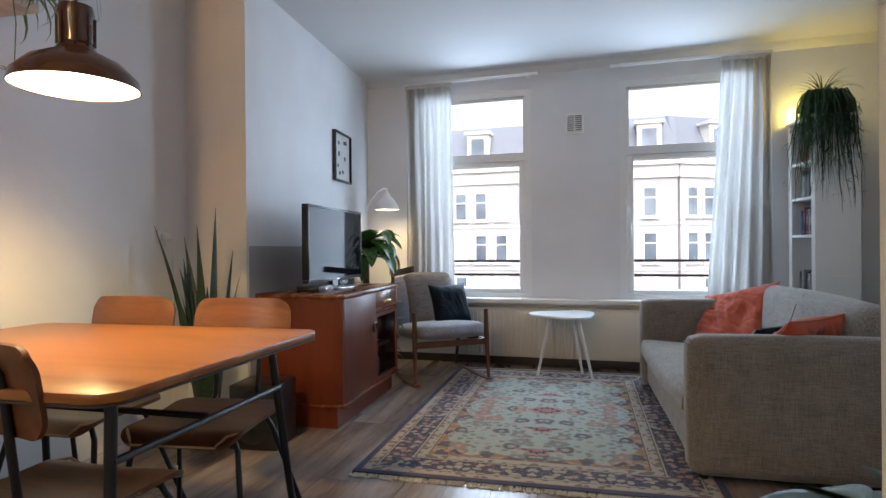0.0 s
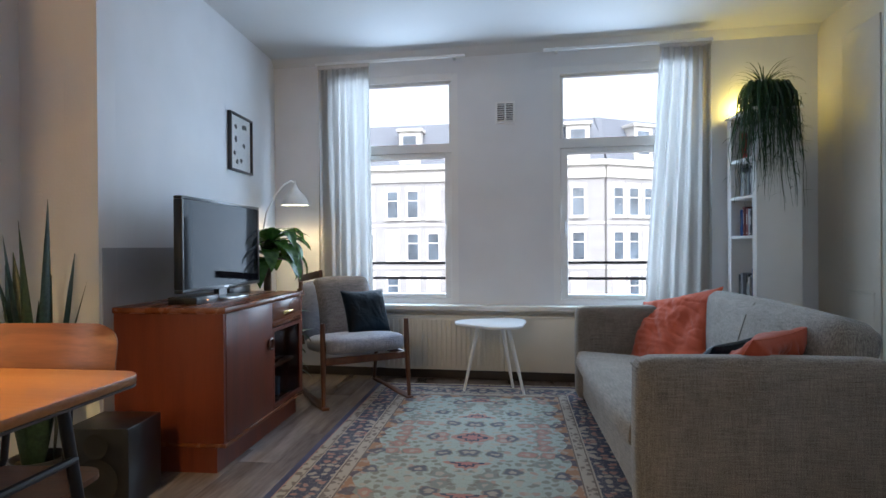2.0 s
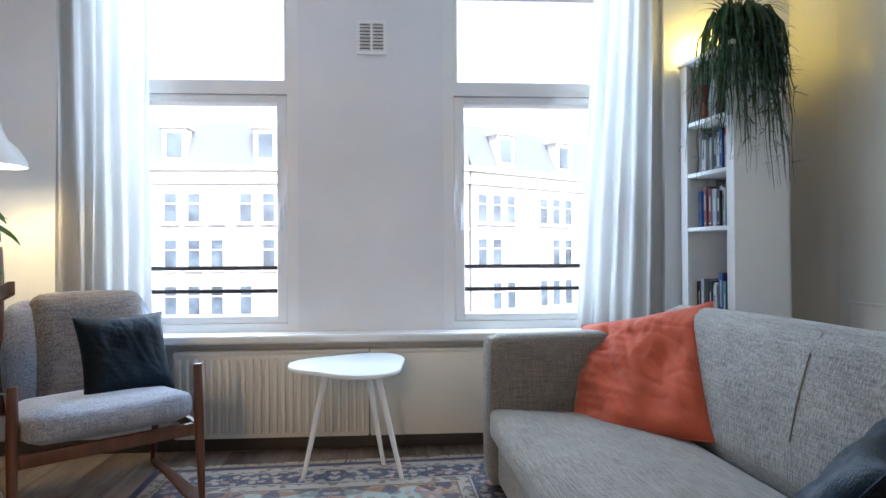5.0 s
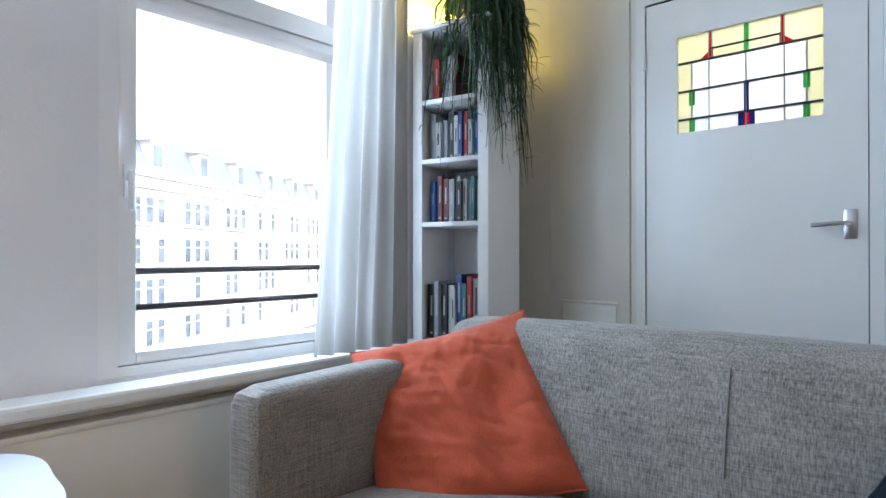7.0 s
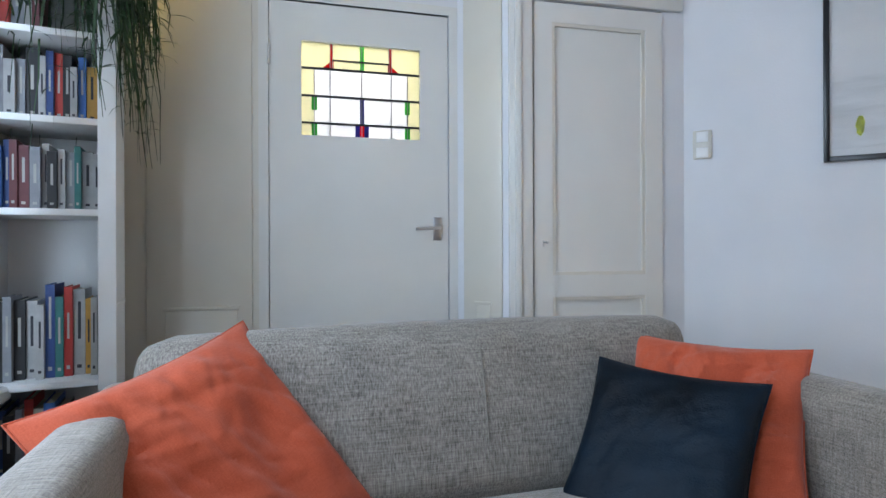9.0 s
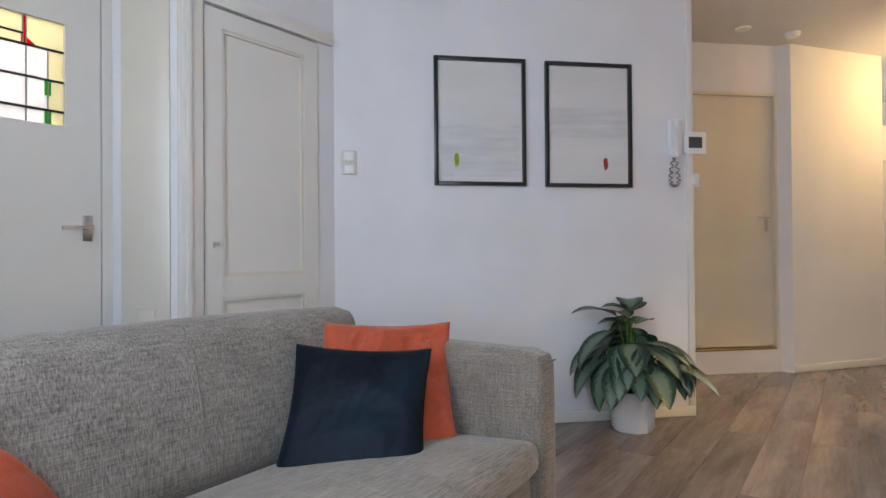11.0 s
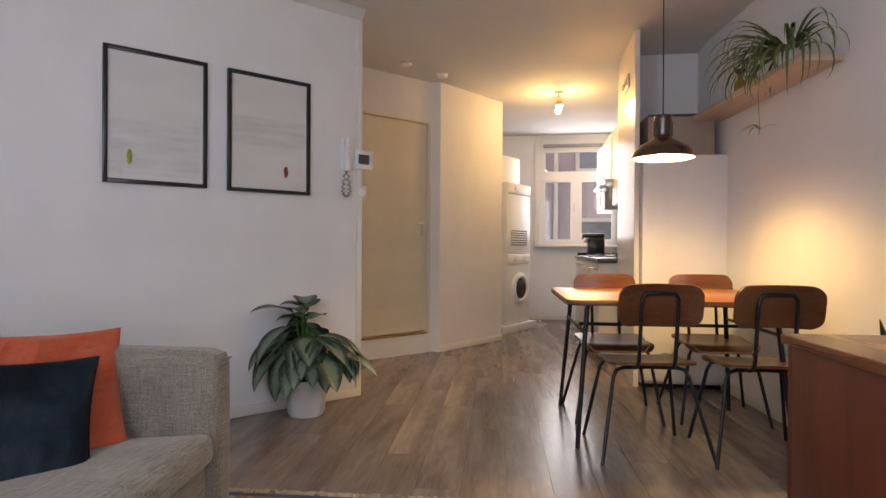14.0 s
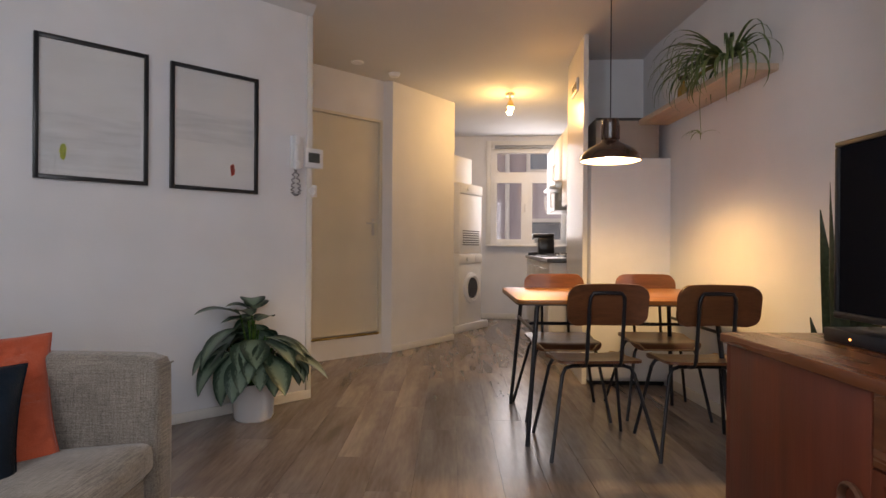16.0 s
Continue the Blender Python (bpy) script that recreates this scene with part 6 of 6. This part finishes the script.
setting("hall_backing", box(0.0, 0.141, 0.0, 1.08, 0.16, 2.3), WALL, "wall behind the raised door", "wall", HM)
sd = thing("smoke_detector", "round white smoke detector on the ceiling", "smoke detector", pose(-0.10, -5.72, H))
part("case", lathe([(0, -0.035), (0.04, -0.034), (0.05, -0.015), (0.055, -0.001), (0, -0.001)], 24), WHITELAQ, sd)
sd2 = thing("ceiling_cover", "flat round white cover plate on the ceiling", "cover plate", pose(0.17, -5.38, H))
part("plate", lathe([(0, -0.012), (0.05, -0.012), (0.055, -0.001), (0, -0.001)], 24), WHITELAQ, sd2)

# ---------- fridge and box ----------
FM = pose(-1.70, -4.77, 0, 0, 0, 2)
fg = thing("fridge", "tall white fridge freezer standing in a niche", "fridge", FM)
part("body", box(-0.585, -0.55, 0.03, 0.0, -0.045, 1.675, 0.006), WHITELAQ, fg)
part("door", box(-0.585, -0.043, 0.62, 0.0, 0.0, 1.675, 0.010, 3), WHITELAQ, fg)
part("freezer_door", box(-0.585, -0.043, 0.05, 0.0, 0.0, 0.612, 0.010, 3), WHITELAQ, fg)
part("plinth", box(-0.57, -0.53, 0.0, -0.015, -0.06, 0.03), BLACKP, fg)
cr = thing("storage_box", "grey brown storage crate lying on the fridge", "box", FM @ pose(-0.05, -0.05, 1.6755))
KRAT = mat("grey_board", (0.30, 0.26, 0.23), 0.7, var=0.1, scale=6)
part("shell", join(box(-0.46, -0.42, 0.0, 0.0, 0.0, 0.012), box(-0.46, -0.42, 0.28, 0.0, 0.0, 0.30), box(-0.46, -0.42, 0.012, -0.445, 0.0, 0.28), box(-0.015, -0.42, 0.012, 0.0, 0.0, 0.28), box(-0.445, -0.018, 0.012, -0.015, -0.006, 0.28)), KRAT, cr, smooth=False)
part("edge_band", join(box(-0.462, -0.004, 0.283, 0.002, 0.003, 0.302)), mat("dark_edge", (0.05, 0.045, 0.04), 0.6), cr)
gv = thing("wall_vent", "white slotted vent grille high on the kitchen wall end", "vent", pose(-1.6545, -5.2, 2.30, 0, 0, 90))
part("plate", box(-0.14, -0.012, -0.05, 0.14, -0.001, 0.05, 0.002), WHITELAQ, gv)
for k in range(7):
    part("slot", box(-0.12 + 0.036 * k, -0.0135, -0.03, -0.10 + 0.036 * k, -0.0122, 0.03), mat("vent_dark", (0.12, 0.12, 0.12)), gv)

# ---------- kitchen ----------
kw = thing("window_3", "white kitchen window with a small upper light", "window", pose(-1.04, KW, 0, 0, 0, 180), kind="structure")
W3 = 1.08
kf = join(box(0, -0.01, 1.06, 0.05, 0.06, 2.44), box(W3 - 0.05, -0.01, 1.06, W3, 0.06, 2.44), box(0.05, -0.01, 2.39, W3 - 0.05, 0.06, 2.44), box(0.05, -0.01, 1.06, W3 - 0.05, 0.06, 1.10), box(0.05, -0.01, 1.97, W3 - 0.05, 0.06, 2.05), box(0.47, -0.01, 1.10, 0.55, 0.06, 1.97))
part("window_frame", kf, FRAMEW, kw)
for x0, x1, z0, z1 in ((0.05, W3 - 0.05, 2.05, 2.39), (0.05, 0.47, 1.10, 1.97), (0.55, W3 - 0.05, 1.10, 1.97)):
    part("sash", join(box(x0, -0.02, z0, x0 + 0.035, 0.04, z1), box(x1 - 0.035, -0.02, z0, x1, 0.04, z1), box(x0 + 0.035, -0.02, z0, x1 - 0.035, 0.04, z0 + 0.035), box(x0 + 0.035, -0.02, z1 - 0.035, x1 - 0.035, 0.04, z1)), FRAMEW, kw)
    p = part("pane", box(x0 + 0.03, 0.015, z0 + 0.03, x1 - 0.03, 0.019, z1 - 0.03), GLASS, kw)
    p.visible_shadow = False
part("window_sill", box(-0.06, -0.14, 1.03, W3 + 0.06, -0.001, 1.059, 0.004), GLOSSW, kw)
part("casing", join(box(-0.07, -0.016, 1.061, -0.001, -0.001, 2.53, 0.003), box(W3 + 0.001, -0.016, 1.061, W3 + 0.07, -0.001, 2.53, 0.003), box(-0.001, -0.016, 2.441, W3 + 0.001, -0.001, 2.53, 0.003)), GLOSSW, kw)
part("casement_stay", box(0.475, -0.03, 1.52, 0.49, -0.0205, 1.64, 0.002), CHROME, kw)
rb = thing("roller_blind", "rolled up grey blind at the top of the kitchen window", "blind", pose(-1.04, KW, 0, 0, 0, 180))
part("roll", tube([(0.05, -0.05, 2.44), (W3 - 0.05, -0.05, 2.44)], 0.025, 14), mat("grey_blind", (0.3, 0.3, 0.3), 0.8), rb)
part("bracket", box(0.03, -0.07, 2.40, 0.045, -0.021, 2.47), FRAMEW, rb)
part("bracket", box(W3 - 0.045, -0.07, 2.40, W3 - 0.03, -0.021, 2.47), FRAMEW, rb)

KITW = mat("kitchen_front_white", (0.70, 0.68, 0.63), 0.35, var=0.02, scale=5)
WTOP = mat("dark_stone_worktop", (0.07, 0.068, 0.07), 0.25, var=0.3, scale=60)
for k, (y0, y1) in enumerate(((-8.15, -7.6), (-7.6, -7.0), (-7.0, -6.4), (-6.4, -5.7))):
    u = thing("base_cabinet", "white kitchen base unit with drawers" if k == 0 else "white kitchen base unit with a door", "cabinet", pose(-2.10, 0, 0), "kitchen base units")
    part("body", box(0.002, y0 + 0.002, 0.10, 0.57, y1 - 0.002, 0.879), KITW, u)
    part("plinth", box(0.05, y0 + 0.002, 0, 0.52, y1 - 0.002, 0.099), KITW, u)
    zz = ((0.11, 0.36), (0.37, 0.62), (0.63, 0.87)) if k == 0 else ((0.11, 0.70), (0.71, 0.87))
    for z0, z1 in zz:
        d_ = part("front", box(0.571, y0 + 0.005, z0, 0.59, y1 - 0.005, z1, 0.003), KITW, u)
        part("handle", tube([(0.59, y0 + 0.15, z1 - 0.05), (0.615, y0 + 0.16, z1 - 0.05), (0.615, y1 - 0.16, z1 - 0.05), (0.59, y1 - 0.15, z1 - 0.05)], 0.006), CHROME, d_)
solid("worktop", prism([(-2.098, -8.22), (-1.55, -8.22), (-1.49, -8.16), (-1.49, -5.65), (-2.098, -5.65)], 0.88, 0.92, 0.005), WTOP, "dark stone look kitchen worktop with a clipped corner", "worktop")
hb = thing("gas_hob", "black gas hob set on the worktop", "hob", pose(-1.8, -7.1, 0.92))
part("plate", box(-0.25, -0.29, 0.0005, 0.25, 0.29, 0.012, 0.003), BLACKP, hb)
for x in (-0.12, 0.12):
    for y in (-0.14, 0.14):
        part("burner", lathe([(0, 0.0125), (0.05, 0.0125), (0.05, 0.022), (0.03, 0.026), (0, 0.026)], 18, x, y), BLACKM, hb)
        part("pan_support", join(box(x - 0.09, y - 0.005, 0.03, x + 0.09, y + 0.005, 0.038), box(x - 0.005, y - 0.09, 0.03, x + 0.005, y - 0.006, 0.038), box(x - 0.005, y + 0.006, 0.03, x + 0.005, y + 0.09, 0.038), box(x - 0.09, y - 0.005, 0.0125, x - 0.082, y + 0.005, 0.03)), BLACKM, hb)
cm = thing("coffee_machine", "black capsule coffee machine on the worktop", "coffee machine", pose(-1.72, -7.85, 0.92))
part("body", box(-0.10, -0.08, 0.0005, 0.10, 0.08, 0.22, 0.02), BLACKP, cm)
part("head", box(-0.10, -0.075, 0.221, 0.17, 0.075, 0.275, 0.02), BLACKP, cm)
part("spout", box(0.10, -0.02, 0.16, 0.14, 0.02, 0.2205, 0.005), CHROME, cm)
part("drip_tray", box(0.101, -0.06, 0.0005, 0.22, 0.06, 0.04, 0.005), BLACKP, cm)
for k, (y0, y1, z0, z1) in enumerate(((-8.2, -7.65, 1.46, 2.25), (-7.65, -7.38, 1.46, 2.25), (-7.38, -6.78, 1.75, 2.25), (-6.78, -6.15, 1.46, 2.25))):
    u = thing("wall_cabinet", "cream kitchen wall unit with bar handles", "cabinet", pose(-2.10, 0, 0), "kitchen wall units")
    part("body", box(0.002, y0 + 0.002, z0, 0.31, y1 - 0.002, z1), KITW, u)
    d_ = part("door", box(0.311, y0 + 0.004, z0, 0.33, y1 - 0.004, z1, 0.003), KITW, u)
    part("handle", tube([(0.33, y0 + 0.06, z0 + 0.05), (0.36, y0 + 0.06, z0 + 0.06), (0.36, y0 + 0.06, z0 + 0.22), (0.33, y0 + 0.06, z0 + 0.23)], 0.006), CHROME, d_)
hood = thing("cooker_hood", "flat steel cooker hood under a wall unit", "cooker hood", pose(-2.10, -7.08, 1.66))
part("canopy", box(0.002, -0.295, 0.0, 0.40, 0.295, 0.085, 0.004), CHROME, hood)
part("front_lip", box(0.401, -0.29, 0.0, 0.46, 0.29, 0.03, 0.004), CHROME, hood)
TILE = mat("grey_splash_tile", (0.40, 0.43, 0.45), 0.15, var=0.04, rand=0.05)
sp_ = thing("splashback", "glossy grey tiled splashback above the worktop", "splashback", pose(-2.098, 0, 0), kind="structure")
part("grout", box(0, -8.20, 0.921, 0.004, -5.62, 1.47), mat("grout", (0.5, 0.5, 0.48), 0.9), sp_)
tile_me = mesh_of("tile", box(0.0045, 0.003, 0.003, 0.010, 0.147, 0.147, 0.002, 1), TILE)
for i in range(17):
    for j in range(3):
        t_ = new("tile", tile_me)
        t_.parent = sp_
        t_.location = (0, -8.18 + 0.15 * i, 0.925 + 0.15 * j + 0.03)

# spotlights on the kitchen ceiling
cl = thing("ceiling_spotlight", "small brass ceiling spotlight with two lit bulbs", "ceiling lamp", pose(-1.19, -6.45, 0))
part("mount", lathe([(0, H - 0.03), (0.045, H - 0.03), (0.05, H - 0.001), (0, H - 0.001)], 20), BRASS, cl)
part("arm", tube([(0, -0.10, H - 0.10), (0, 0, H - 0.06), (0, 0.10, H - 0.10)], 0.008), BRASS, cl)
part("stem", tube([(0, 0, H - 0.03), (0, 0, H - 0.06)], 0.01), BRASS, cl)
KB = glow("kitchen_bulb", (1.0, 0.80, 0.42), 16.0)
for y in (-0.10, 0.10):
    hd_ = part("head", lathe([(0.018, H - 0.10), (0.03, H - 0.13), (0.035, H - 0.165), (0.032, H - 0.165), (0.026, H - 0.13), (0.015, H - 0.105)], 18, 0, y), BRASS, cl)
    part("bulb", lathe([(0, H - 0.205), (0.025, H - 0.195), (0.033, H - 0.17), (0.026, H - 0.14), (0.012, H - 0.12)], 16, 0, y), KB, hd_)
lamp("kitchen_light", "POINT", pose(-1.19, -6.45, H - 0.28), 6.5, (1.0, 0.65, 0.23), 0.06)
lamp("kitchen_spot_room", "SPOT", look((-1.19, -6.30, H - 0.20), (-2.15, -2.3, 1.35)), 30, (1.0, 0.53, 0.13), 0.02, spot=58)
lamp("kitchen_spot_units", "SPOT", look((-1.19, -6.60, H - 0.20), (-1.80, -7.6, 2.05)), 14, (1.0, 0.74, 0.36), 0.03, spot=70)

# washing machine with dryer above
ws = thing("plinth_box", "low white plinth under the washing machine", "plinth", pose(0, 0, 0))
part("box", prism([(-0.60, -7.20), (-0.28, -7.36), (-0.32, -8.2), (-1.0, -7.92)], 0.001, 0.09, 0.005), WHITELAQ, ws)


def machine(name, label, z, dryer):
    m_ = thing(name, label, "dryer" if dryer else "washing machine", pose(-0.91, -7.84, z, 0, 0, -27))
    # front faces minus x
    part("case", box(0.0, 0.0, 0.001, 0.56, 0.58, 0.848, 0.012, 3), WHITELAQ, m_)
    part("control_panel", box(-0.012, 0.005, 0.73, -0.0005, 0.575, 0.842, 0.004), SHELFW, m_)
    if dryer:
        for k in range(7):
            part("vent_slot", box(-0.004, 0.08, 0.10 + 0.028 * k, -0.0005, 0.50, 0.112 + 0.028 * k), mat("slot_grey", (0.10, 0.10, 0.10), 0.6), m_)
        part("panel_line", box(-0.005, 0.01, 0.715, -0.0005, 0.57, 0.722), mat("slot_grey", (0.10, 0.10, 0.10)), m_)
    else:
        part("door_ring", move(lathe([(0.13, 0.0), (0.19, 0.0), (0.185, 0.03), (0.15, 0.045), (0.13, 0.03)], 36), pose(-0.0005, 0.29, 0.43, 0, -90, 0)), WHITELAQ, m_)
        part("door_glass", move(lathe([(0.131, 0.005), (0.12, 0.035), (0.0, 0.04)], 36), pose(-0.0005, 0.29, 0.43, 0, -90, 0)), mat("porthole_glass", (0.03, 0.03, 0.035), 0.1), m_)
        part("drawer", box(-0.016, 0.03, 0.745, -0.0125, 0.19, 0.825, 0.002), WHITELAQ, m_)
    part("dial", move(lathe([(0, 0.02), (0.025, 0.02), (0.028, 0.0), (0, 0)], 20), pose(-0.0125, 0.40, 0.785, 0, -90, 0)), WHITELAQ, m_)
    return m_


machine("washing_machine", "white front loading washing machine on a low plinth", 0.09, False)
machine("tumble_dryer", "white tumble dryer stacked on the washing machine", 0.94, True)
wc = thing("wall_cabinet", "small beige cabinet above the stacked machines", "cabinet", pose(-0.62, -7.50, 1.79, 0, 0, -27))
part("body", box(0, -0.32, 0.001, 0.40, 0.30, 0.33), mat("beige_board", (0.50, 0.44, 0.36), 0.5, var=0.04), wc)
part("door", box(-0.018, -0.318, 0.002, -0.0005, 0.298, 0.329, 0.002), KITW, wc)

# ---------- outside ----------
BRICK = mat("pale_brick_facade", (0.365, 0.355, 0.35), 0.85, var=0.10, scale=40, stretch=(1, 1, 3), var2=0.08, scale2=0.6)
STONE = mat("pale_stucco", (0.62, 0.60, 0.56), 0.8, var=0.04, scale=5)
SLATE = mat("grey_slate", (0.15, 0.165, 0.195), 0.6, var=0.2, scale=12)
# pane base lifted to blue-grey, painting the reflected sky into the glass
SKYTINTG = mat("far_glass_sky_tint", (0.10, 0.13, 0.165), 0.12, var=0.6, scale=0.8, spec=1.0)
BLIND = mat("far_pale_blind", (0.55, 0.53, 0.50), 0.8, var=0.1, scale=3)
GZ = -7.6
setting("ground", box(-3000, 0.4, GZ - 0.5, 3000, 4000, GZ), mat("street_paving", (0.16, 0.155, 0.15), 0.9, var=0.2, scale=0.6), "paved street below the windows", "ground")


def building(label, M, length, seed, windows):
    """Front along x, body behind it in plus y."""
    rnd = random.Random(seed)
    h = thing("apartment_building", label, "building", M, "buildings across the street")
    top = 6.6
    part("wall", box(0, 0, GZ, length, 9, top - 1.15), BRICK, h, smooth=False)
    part("cornice", join(box(-0.15, -0.35, top - 0.35, length + 0.15, 9.2, top), box(-0.05, -0.12, top - 1.149, length + 0.05, 9.05, top - 0.36)), STONE, h, smooth=False)
    roof = bmesh.new()
    prof = ((-0.1, top + 0.001), (1.3, top + 3.0), (8.0, top + 3.0), (9.2, top + 0.001))
    a = [roof.verts.new((0, y, z)) for y, z in prof]
    c = [roof.verts.new((length, y, z)) for y, z in prof]
    roof.faces.new(a[::-1]), roof.faces.new(c)
    for k in range(4):
        roof.faces.new((a[k], a[(k + 1) % 4], c[(k + 1) % 4], c[k]))
    part("roof", roof, SLATE, h, smooth=False)
    x = 2.2
    while x < length - 2:
        d_ = part("dormer", join(box(x, -0.05, top + 0.002, x + 1.5, 1.5, top + 2.3), box(x - 0.15, -0.2, top + 2.301, x + 1.65, 1.6, top + 2.5)), STONE, h, smooth=False)
        part("dormer_window", box(x + 0.3, -0.10, top + 0.5, x + 1.2, -0.051, top + 2.0), SKYTINTG, d_, smooth=False)
        x += 5.6
    fr_me = {}
    for row, z in enumerate((-5.8, -2.85, 0.05, 2.95)):
        for k, xx in enumerate(windows):
            if xx > length - 1:
                continue
            w_ = part("window", join(box(xx, -0.06, z, xx + 0.12, 0.0, z + 1.95), box(xx + 0.83, -0.06, z, xx + 0.95, 0.0, z + 1.95), box(xx + 0.12, -0.06, z, xx + 0.83, 0.0, z + 0.1), box(xx + 0.12, -0.06, z + 1.85, xx + 0.83, 0.0, z + 1.95), box(xx + 0.12, -0.06, z + 1.2, xx + 0.83, 0.0, z + 1.28)), STONE, h, smooth=False)
            part("pane", box(xx + 0.11, -0.02, z + 0.09, xx + 0.84, -0.012, z + 1.86), BLIND if rnd.random() < 0.28 else SKYTINTG, w_, smooth=False)
            part("sill", box(xx - 0.08, -0.16, z - 0.12, xx + 1.03, -0.001, z - 0.001), STONE, w_, smooth=False)
            part("arch", join(box(xx - 0.06, -0.03, z + 1.951, xx + 1.01, -0.001, z + 2.18)), STONE, w_, smooth=False)
    for zz in (-0.45, 2.45):
        part("string_course", box(-0.02, -0.05, zz, length + 0.02, -0.0005, zz + 0.16), STONE, h, smooth=False)
    return h


wx = [13.43 - 9.2 + 1.42 * (k % 3) + 4.6 * (k // 3) for k in range(17)] + [30.48]
wx_side = [0.43 + 1.25 * (k % 3) + 5.6 * (k // 3) for k in range(48)]
building("pale brick apartment house with a slate mansard roof", pose(-29, 34, 0), 32.6, 2, wx)
building("pale brick corner house running away down the street", pose(3.75, 34.1, 0, 0, 0, 32), 90, 5, wx_side)
building("pale brick apartment house further along the street", pose(-63, 20, 0, 0, 0, 22), 36, 7, wx)


def street_tree(x, y, hgt, seed):
    rnd = random.Random(seed)
    t = thing("street_tree", "leafless street tree with fine bare branches", "tree", pose(x, y, GZ))
    part("trunk", tube([(0, 0, 0), (0.05, 0, hgt * 0.25), (0, 0.05, hgt * 0.5)], [0.16, 0.12, 0.08], 8), mat("dark_bark", (0.06, 0.05, 0.04), 0.9, var=0.3, scale=10), t)
    bm = bmesh.new()
    stack = [(Vector((0, 0.05, hgt * 0.45)), Vector((rnd.uniform(-1, 1), rnd.uniform(-1, 1), 1.1)).normalized(), hgt * 0.22, 0.05, 0) for _ in range(6)]
    while stack:
        p, d, L, r, lev = stack.pop()
        q = p + d * L
        tb_ = tube([p, p + d * L * 0.5 + Vector((rnd.uniform(-0.1, 0.1), rnd.uniform(-0.1, 0.1), 0.05)), q], [r, r * 0.8, r * 0.55], 4)
        join(bm, tb_)
        if lev < 3:
            for _ in range(3):
                stack.append((q, (d + Vector((rnd.uniform(-0.8, 0.8), rnd.uniform(-0.8, 0.8), rnd.uniform(-0.2, 0.6)))).normalized(), L * 0.68, r * 0.55, lev + 1))
    part("branches", bm, MATS["dark_bark"], t)


street_tree(17.5, 16.0, 7.5, 3)
street_tree(25.0, 22.0, 7.5, 4)

# brick house behind the kitchen
kb = thing("brick_house", "dark brick house with white windows behind the kitchen", "building", pose(-6.5, -16.0, 0))
BR2 = mat("dark_brick", (0.36, 0.32, 0.34), 0.85, var=0.25, scale=18, stretch=(1, 1, 3.2))
part("wall", box(0, -4, GZ, 9, 0, 8.0), BR2, kb, smooth=False)
for k in range(2):
    for z in (0.0, 3.0):
        xx = 3.2 + 2.3 * k
        w_ = part("window", join(box(xx, 0.001, z, xx + 0.1, 0.08, z + 1.8), box(xx + 1.1, 0.001, z, xx + 1.2, 0.08, z + 1.8), box(xx + 0.1, 0.001, z, xx + 1.1, 0.08, z + 0.1), box(xx + 0.1, 0.001, z + 1.7, xx + 1.1, 0.08, z + 1.8)), STONE, kb, smooth=False)
        part("pane", box(xx + 0.1, 0.002, z + 0.1, xx + 1.1, 0.02, z + 1.7), SKYTINTG, w_, smooth=False)
part("drain_pipe", tube([(4.9, 0.08, GZ), (4.9, 0.08, 8)], 0.06), STONE, kb)
setting("ground_rear", box(-60, -80, GZ - 0.5, 60, -9.4, GZ), mat("street_paving", (0.16, 0.155, 0.15)), "paved yard behind the house", "ground")

# ---------- laminate floor ----------
fl_ = thing("floor", "grey brown oak look laminate boards with fine joints", "floor", pose(0, 0, 0, 0, 0, 3), kind="structure")
PLW, PLL = 0.192, 1.28
plank_meshes = {}
ROOM = [(-2.70, 0.06), (1.93, 0.06), (2.02, -0.75), (2.02, -1.80), (1.78, -2.70), (0.36, -4.33), (1.03, -5.06), (0.16, -6.02), (0.30, -8.9), (-2.45, -8.9)]


def inside(px, py, poly):
    hit = False
    for (ax_, ay_), (bx_, by_) in zip(poly, poly[1:] + poly[:1]):
        if (ay_ > py) != (by_ > py) and px < ax_ + (py - ay_) / (by_ - ay_) * (bx_ - ax_):
            hit = not hit
    return hit


rnd = random.Random(77)
count = 0
for i in range(-19, 16):
    off = rnd.uniform(0, PLL)
    for j in range(-8, 2):
        x, y = i * PLW, j * PLL + off
        c8, s8 = math.cos(radians(3)), math.sin(radians(3))
        steps = [k for k in range(32) if inside(c8 * (x + 0.1) - s8 * (y + 0.04 * k + 0.02), s8 * (x + 0.1) + c8 * (y + 0.04 * k + 0.02), ROOM)]
        if not steps:
            continue
        lo_, hi_ = steps[0], steps[-1] + 1
        if (lo_, hi_) not in plank_meshes:
            plank_meshes[lo_, hi_] = mesh_of("plank", box(0.0006, 0.04 * lo_ + 0.0006, -0.012, PLW - 0.0006, 0.04 * hi_ - 0.0006, 0.0), FLOORW)
        p = new("plank", plank_meshes[lo_, hi_])
        p.parent = fl_
        p.location = (x, y, 0)
        count += 1
